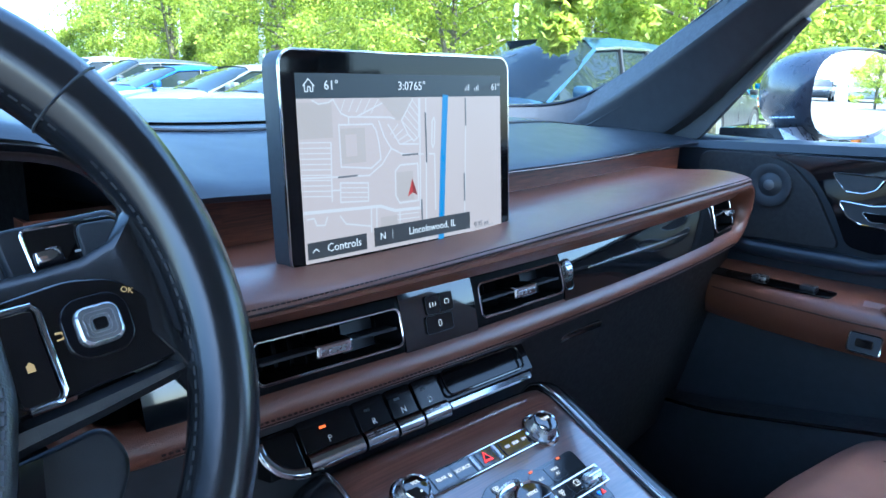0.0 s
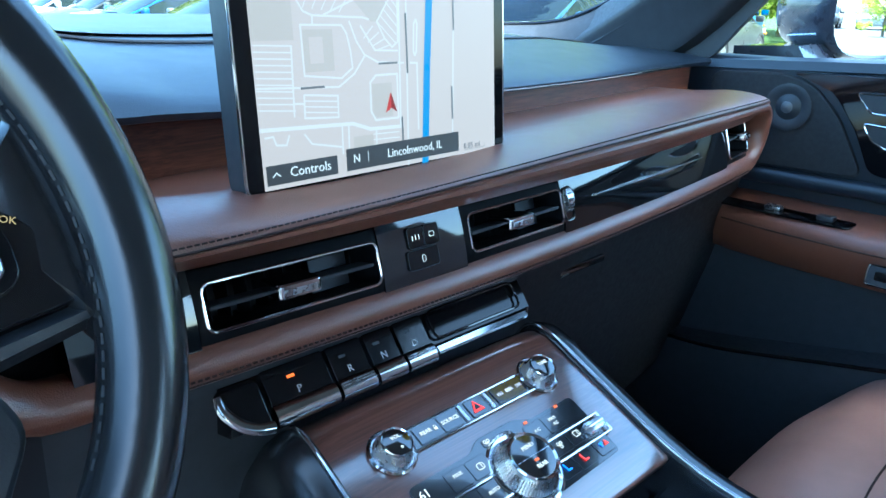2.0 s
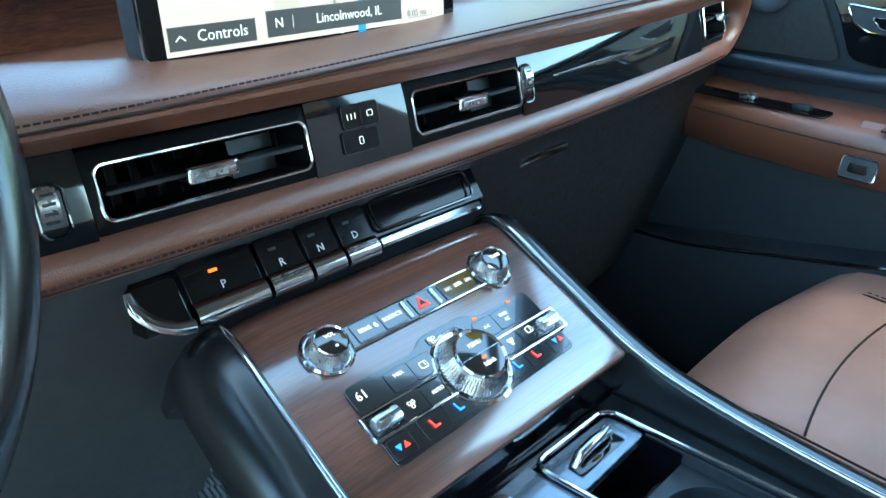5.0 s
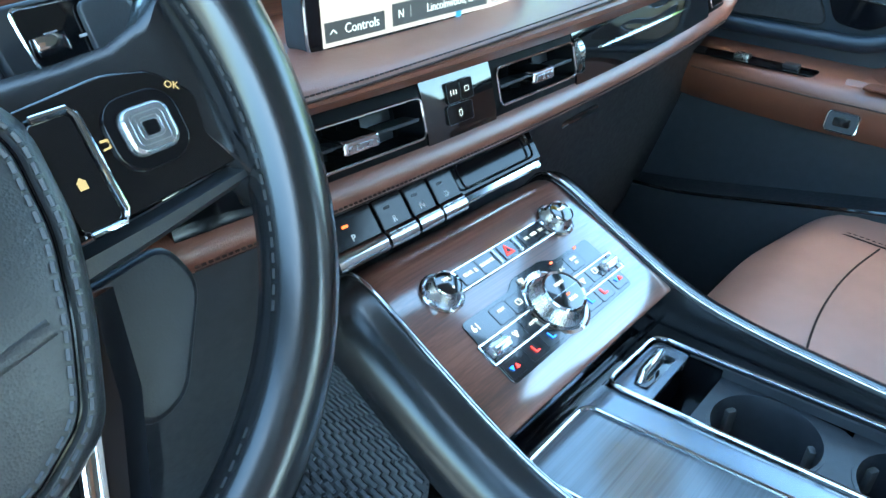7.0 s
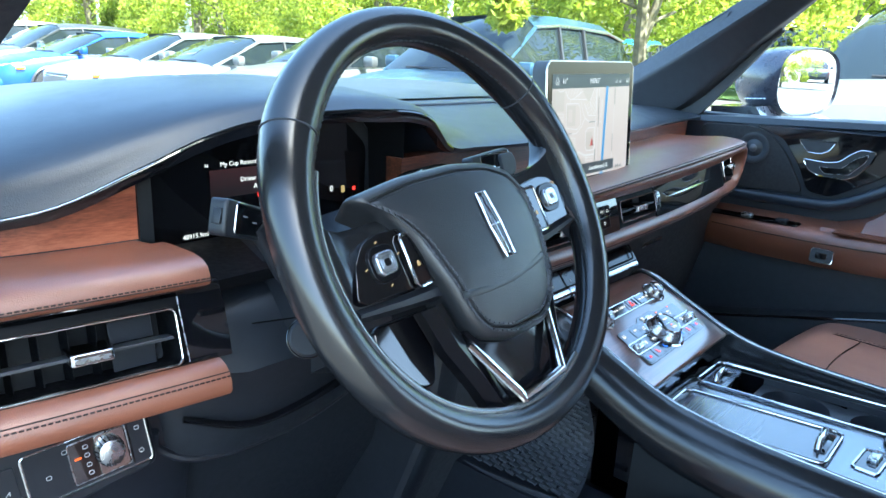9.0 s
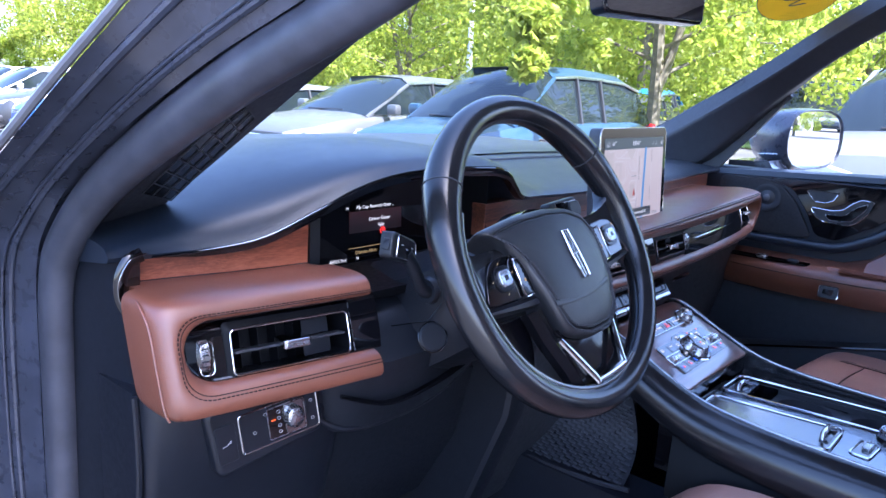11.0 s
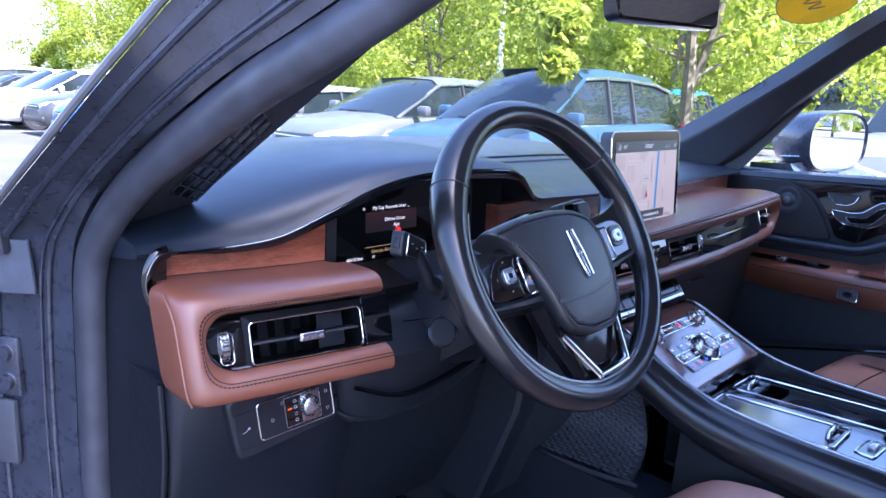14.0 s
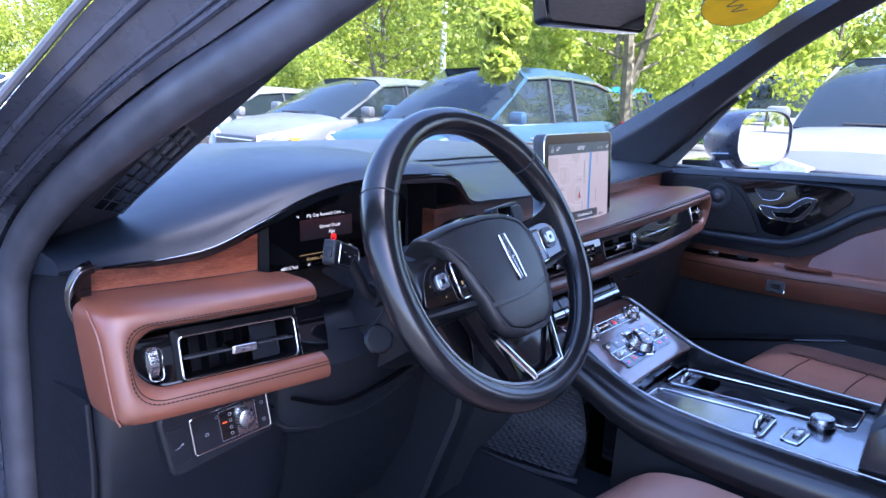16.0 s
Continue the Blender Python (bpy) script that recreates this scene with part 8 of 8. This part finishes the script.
for k, (nm, col, lab, sed, hh) in enumerate((
    ("suv", BLUE_GREY, "blue-grey family SUV parked nose out", False, 1.76),
    ("suv", SILVER, "silver SUV parked nose out", False, 1.64),
    ("car", PALE, "pale silver saloon parked in a bay", True, 1.47),
    ("car", PALE, "light grey hatchback parked in a bay", True, 1.50),
    ("car", BLUE_P, "bright blue saloon parked in a bay", True, 1.46),
    ("suv", DARK, "dark grey crossover parked in a bay", False, 1.62),
    ("suv", WHITE_P, "white SUV parked in a bay", False, 1.66),
    ("suv", WHITE_P, "white crossover parked in a bay", False, 1.64),
    ("car", DARK, "black saloon parked in a bay", True, 1.46),
    ("suv", WHITE_P, "white van-like SUV parked far along the row", False, 1.75),
)):
    parked_car(nm, col, CARX + (0.15 if k % 2 else -0.1), 5.35 + PITCH * k, 180, lab, 4.75, 1.9, hh, sed, 0.98 if sed else 1.04)
parked_car("pickup", (0.16, 0.165, 0.17), 7.2, 0.35, 182, "pale silver pickup truck parked nose out", 5.2, 2.0, 1.85, False, 1.18)
parked_car("suv", DARK, 17.0, 8.6, 8, "dark SUV seen from behind with red tail lamps", 4.7, 1.9, 1.66, False, 1.02)
parked_car("pickup", (0.02, 0.16, 0.36), 19.0, 9.4, 15, "bright blue pickup beyond the trees", 5.2, 2.0, 1.85, False, 1.15)
parked_car("van", WHITE_P, 15.5, 3.6, 190, "white van parked beyond the grass strip", 5.4, 2.0, 2.15, False, 1.25)
parked_car("car", (0.35, 0.02, 0.02), 8.0, -19.0, 178, "red saloon parked in a bay", 4.6, 1.85, 1.47, True, 0.98)
parked_car("suv", DARK, 9.5, -23.0, 180, "dark grey SUV parked in a bay", 4.7, 1.9, 1.64, False, 1.04)
parked_car("suv", WHITE_P, 9.5, -26.2, 180, "white SUV parked in a bay", 4.7, 1.9, 1.66, False, 1.04)
for k in range(4):
    parked_car("car", (SILVER, WHITE_P, DARK, PALE)[k], -2.5 + 2.9 * k, 33.0 + 0.3 * k, -90, ("silver", "white", "dark", "pale grey")[k] + " car parked at the far end", 4.7, 1.9, 1.6, k % 2 == 1, 1.0)

# added out of view: a tall slab whose shadow covers the car
structure("wall_back", box((0.15, -9.2, 6.8), (3.1, 0.4, 14.6), 0.02), plain("rendered_wall", (0.42, 0.40, 0.37), 0.9, vary=0.1, scale=1.5, grain=0.5, grain_scale=40), "unseen rendered wall added behind the car to keep the sun off it", "wall")

for k, (col, nm) in enumerate(((PALE, "pale silver car parked far behind"), (DARK, "dark car parked far behind"), (WHITE_P, "white car parked far behind"), (SILVER, "silver car parked far behind"), ((0.30, 0.02, 0.02), "red car parked far behind"), ((0.32, 0.03, 0.03), "red car parked far behind"))):
    parked_car("car", col, 36 + (k - 2.5) * 2.4, -49 + (k - 2.5) * 1.75, 126, nm, 4.6, 1.9, 1.55, k % 2 == 0, 1.0)

# ---- lamp posts and building ----
POST = plain("white_post", (0.62, 0.63, 0.64), 0.5)


def lamp_post(x, y, h, r, label):
    z = ground_z(x, y)
    t = thing("lamp_post", label, "lamp post", "lamp posts of the car park")
    part("foot", lathe([(0.28, 0), (0.28, 0.7), (0.24, 0.75), (0, 0.75)], 20, pose(x, y, z)), CONCRETE, t, "concrete foot")
    part("pole", lathe([(r, 0.7), (r * 0.7, h), (0, h)], 14, pose(x, y, z)), POST, t)
    part("head", box((x, y, z + h), (0.9, 0.3, 0.12), 0.03), GRILLE, t, "lamp head")


for x, y, h, r in ((12.0, 21.2, 9, 0.11), (12.0, 14.6, 9, 0.07), (11.5, 10.0, 9, 0.065), (12.1, 27.5, 9, 0.07), (12.4, 35, 9, 0.08)):
    lamp_post(x, y, h, r, "slim white lamp post on a concrete foot")

# ---- trees ----
BARK = plain("bark", (0.155, 0.130, 0.085), 0.9, vary=0.35, scale=12, grain=0.8, grain_scale=40)


def leaf_mat(name, a, b):
    m, nt_, p_ = node_mat(name)
    geo = nt_.nodes.new("ShaderNodeNewGeometry")
    col = ramp(nt_, geo.outputs["Random Per Island"], [(0.1, a), (0.9, b)])
    nt_.links.new(col, p_.inputs["Base Color"])
    p_.inputs["Roughness"].default_value = 0.5
    tr = nt_.nodes.new("ShaderNodeBsdfTranslucent")
    nt_.links.new(ramp(nt_, geo.outputs["Random Per Island"], [(0.1, shade(a, 1.5)), (0.9, shade(b, 1.6))]), tr.inputs[0])
    mx = nt_.nodes.new("ShaderNodeMixShader")
    mx.inputs[0].default_value = 0.65
    nt_.links.new(p_.outputs[0], mx.inputs[1])
    nt_.links.new(tr.outputs[0], mx.inputs[2])
    nt_.links.new(mx.outputs[0], nt_.nodes["Material Output"].inputs[0])
    return m


LEAF = leaf_mat("maple_leaf", (0.15, 0.20, 0.018), (0.34, 0.37, 0.05))
LEAF2 = leaf_mat("ash_leaf", (0.11, 0.16, 0.016), (0.26, 0.31, 0.042))


def tree_mesh(seed, height, spread, leaves, size, low=0.28, bough=()):
    """Branch paths and a cloud of leaves hung in uneven clumps."""
    rng = random.Random(seed)
    trunk_top = height * 0.55
    limbs = [(spline([(0, 0, 0), (rng.uniform(-0.1, 0.1), rng.uniform(-0.1, 0.1), trunk_top * 0.5), (rng.uniform(-0.2, 0.2), rng.uniform(-0.2, 0.2), trunk_top), (rng.uniform(-0.3, 0.3), rng.uniform(-0.3, 0.3), height * 0.9)], 5), height * 0.022)]
    limbs.append((spline([(0, 0, height * 0.24), (0.06, -0.16, height * 0.32), (0.22, -0.55, height * 0.6), (0.3, -0.7, height * 0.8)], 5), height * 0.016))
    clumps = []
    for c, r in bough:
        clumps += [(Vector(c), r)] * 2
    if bough:
        limbs.append((spline([(0, 0, height * 0.42)] + [c for c, r in bough], 4), height * 0.006))
    for i in range(14):
        a = 2.4 * i + rng.uniform(-0.4, 0.4)
        h0 = height * (low * 0.9 + 0.5 * i / 14)
        ln = spread * (1.0 - 0.45 * i / 14) * rng.uniform(0.75, 1.1)
        end = Vector((math.cos(a) * ln, math.sin(a) * ln, h0 + height * rng.uniform(0.08, 0.25)))
        mid = Vector((math.cos(a) * ln * 0.5, math.sin(a) * ln * 0.5, h0 + height * 0.10))
        limbs.append((spline([(0, 0, h0), mid, end], 4), height * 0.0055))
        for f in (0.45, 0.7, 0.9, 1.05):
            c = Vector((0, 0, h0)).lerp(end, f) + Vector((rng.gauss(0, spread * 0.1), rng.gauss(0, spread * 0.1), rng.gauss(0, height * 0.03)))
            clumps.append((c, spread * rng.uniform(0.16, 0.30)))
    for i in range(10):
        clumps.append((Vector((rng.gauss(0, spread * 0.25), rng.gauss(0, spread * 0.25), height * rng.uniform(0.72, 1.0))), spread * rng.uniform(0.18, 0.3)))
    for i in range(8):
        a = rng.uniform(0, 6.28)
        clumps.append((Vector((math.cos(a) * spread * 0.8, math.sin(a) * spread * 0.8, height * rng.uniform(low * 0.85, low * 1.15))), spread * rng.uniform(0.10, 0.18)))
    vs, fs = [], []
    for i in range(leaves):
        c, r = clumps[rng.randrange(len(clumps))]
        d = Vector((rng.gauss(0, 1), rng.gauss(0, 1), rng.gauss(0, 0.8)))
        pt = c + d.normalized() * r * rng.random() ** 0.45
        n = Vector((rng.gauss(0, 1), rng.gauss(0, 1), rng.gauss(0.7, 0.8))).normalized()
        u = n.orthogonal().normalized()
        u.rotate(Matrix.Rotation(rng.uniform(0, 6.28), 3, n))
        w = n.cross(u)
        s = size * rng.uniform(0.6, 1.3)
        k = len(vs)
        vs += [pt - u * s, pt + w * s * 0.55 - n * s * 0.12, pt + u * s, pt - w * s * 0.55 - n * s * 0.12]
        fs.append((k, k + 1, k + 2, k + 3))
    return limbs, vs, fs


def tree(seed, height, spread, leaves, size, material, label, low=0.28, bough=()):
    limbs, vs, fs = tree_mesh(seed, height, spread, leaves, size, low, bough)
    t = thing("tree", label, "tree", "trees round the car park")
    part("trunk", join(*(tube(p, (lambda k, r=r: r * (1 - 0.75 * k)), 8) for p, r in limbs)), BARK, t, "grey-brown trunk and limbs")
    me = bpy.data.meshes.new("crown")
    me.from_pydata(vs, [], fs)
    me.materials.append(material)
    c = new("crown", me)
    c.parent = t
    tagged(c, label="sunlit yellow-green leaves")
    return t


maple = tree(3, 6.5, 3.6, 30000, 0.066, LEAF, "broad maple with sunlit yellow-green leaves on the grass strip", 0.30, (((-3.4, -0.8, 3.1), 0.6), ((-4.4, -1.05, 2.9), 0.5), ((-5.2, -1.2, 2.5), 0.42), ((-5.75, -1.3, 2.05), 0.30), ((-5.9, -1.38, 1.65), 0.20)))
maple.matrix_world = pose(11.2, 5.4, ground_z(11.2, 5.4) + 0.15)
ash = tree(8, 11.0, 4.4, 15000, 0.105, LEAF2, "tall leafy tree beyond the car park", 0.16)
ash.matrix_world = pose(30, 12, -0.3)
lime = tree(21, 9.0, 3.8, 15000, 0.10, LEAF, "rounded leafy tree with bright spring foliage", 0.14)
lime.matrix_world = pose(27, 22, -0.3)
rng = random.Random(5)
spots = [(11.8, 12.2, 0.8, 0), (11.8, 19.0, 0.9, 0), (12.0, 28.0, 0.95, 0)]
for x, y, s, _ in spots:
    copy_thing(maple, pose(x, y, ground_z(x, y) + 0.15, 0, 0, rng.uniform(0, 360)) @ Matrix.Scale(s, 4))
for i in range(26):
    f = i / 25
    x, y = 24 + 8 * math.sin(i * 2.1) + 6 * (1 - f), -8 + 58 * f
    turn, size = rng.uniform(0, 360), rng.uniform(0.8, 1.15)
    if y > 6 or i % 3 == 0:
        copy_thing(ash if i % 2 else lime, pose(x, y, ground_z(x, y), 0, 0, turn) @ Matrix.Scale(size, 4))
for i in range(10):
    x, y = 16 - 4.6 * i + rng.uniform(-1, 1), 46 + rng.uniform(-3, 5) + 0.4 * i
    copy_thing(ash if i % 3 else lime, pose(x, y, ground_z(x, y), 0, 0, rng.uniform(0, 360)) @ Matrix.Scale(rng.uniform(0.40, 0.58), 4))
copy_thing(lime, pose(26.7, -36.9, ground_z(26.7, -36.9), 0, 0, 50) @ Matrix.Scale(0.42, 4))
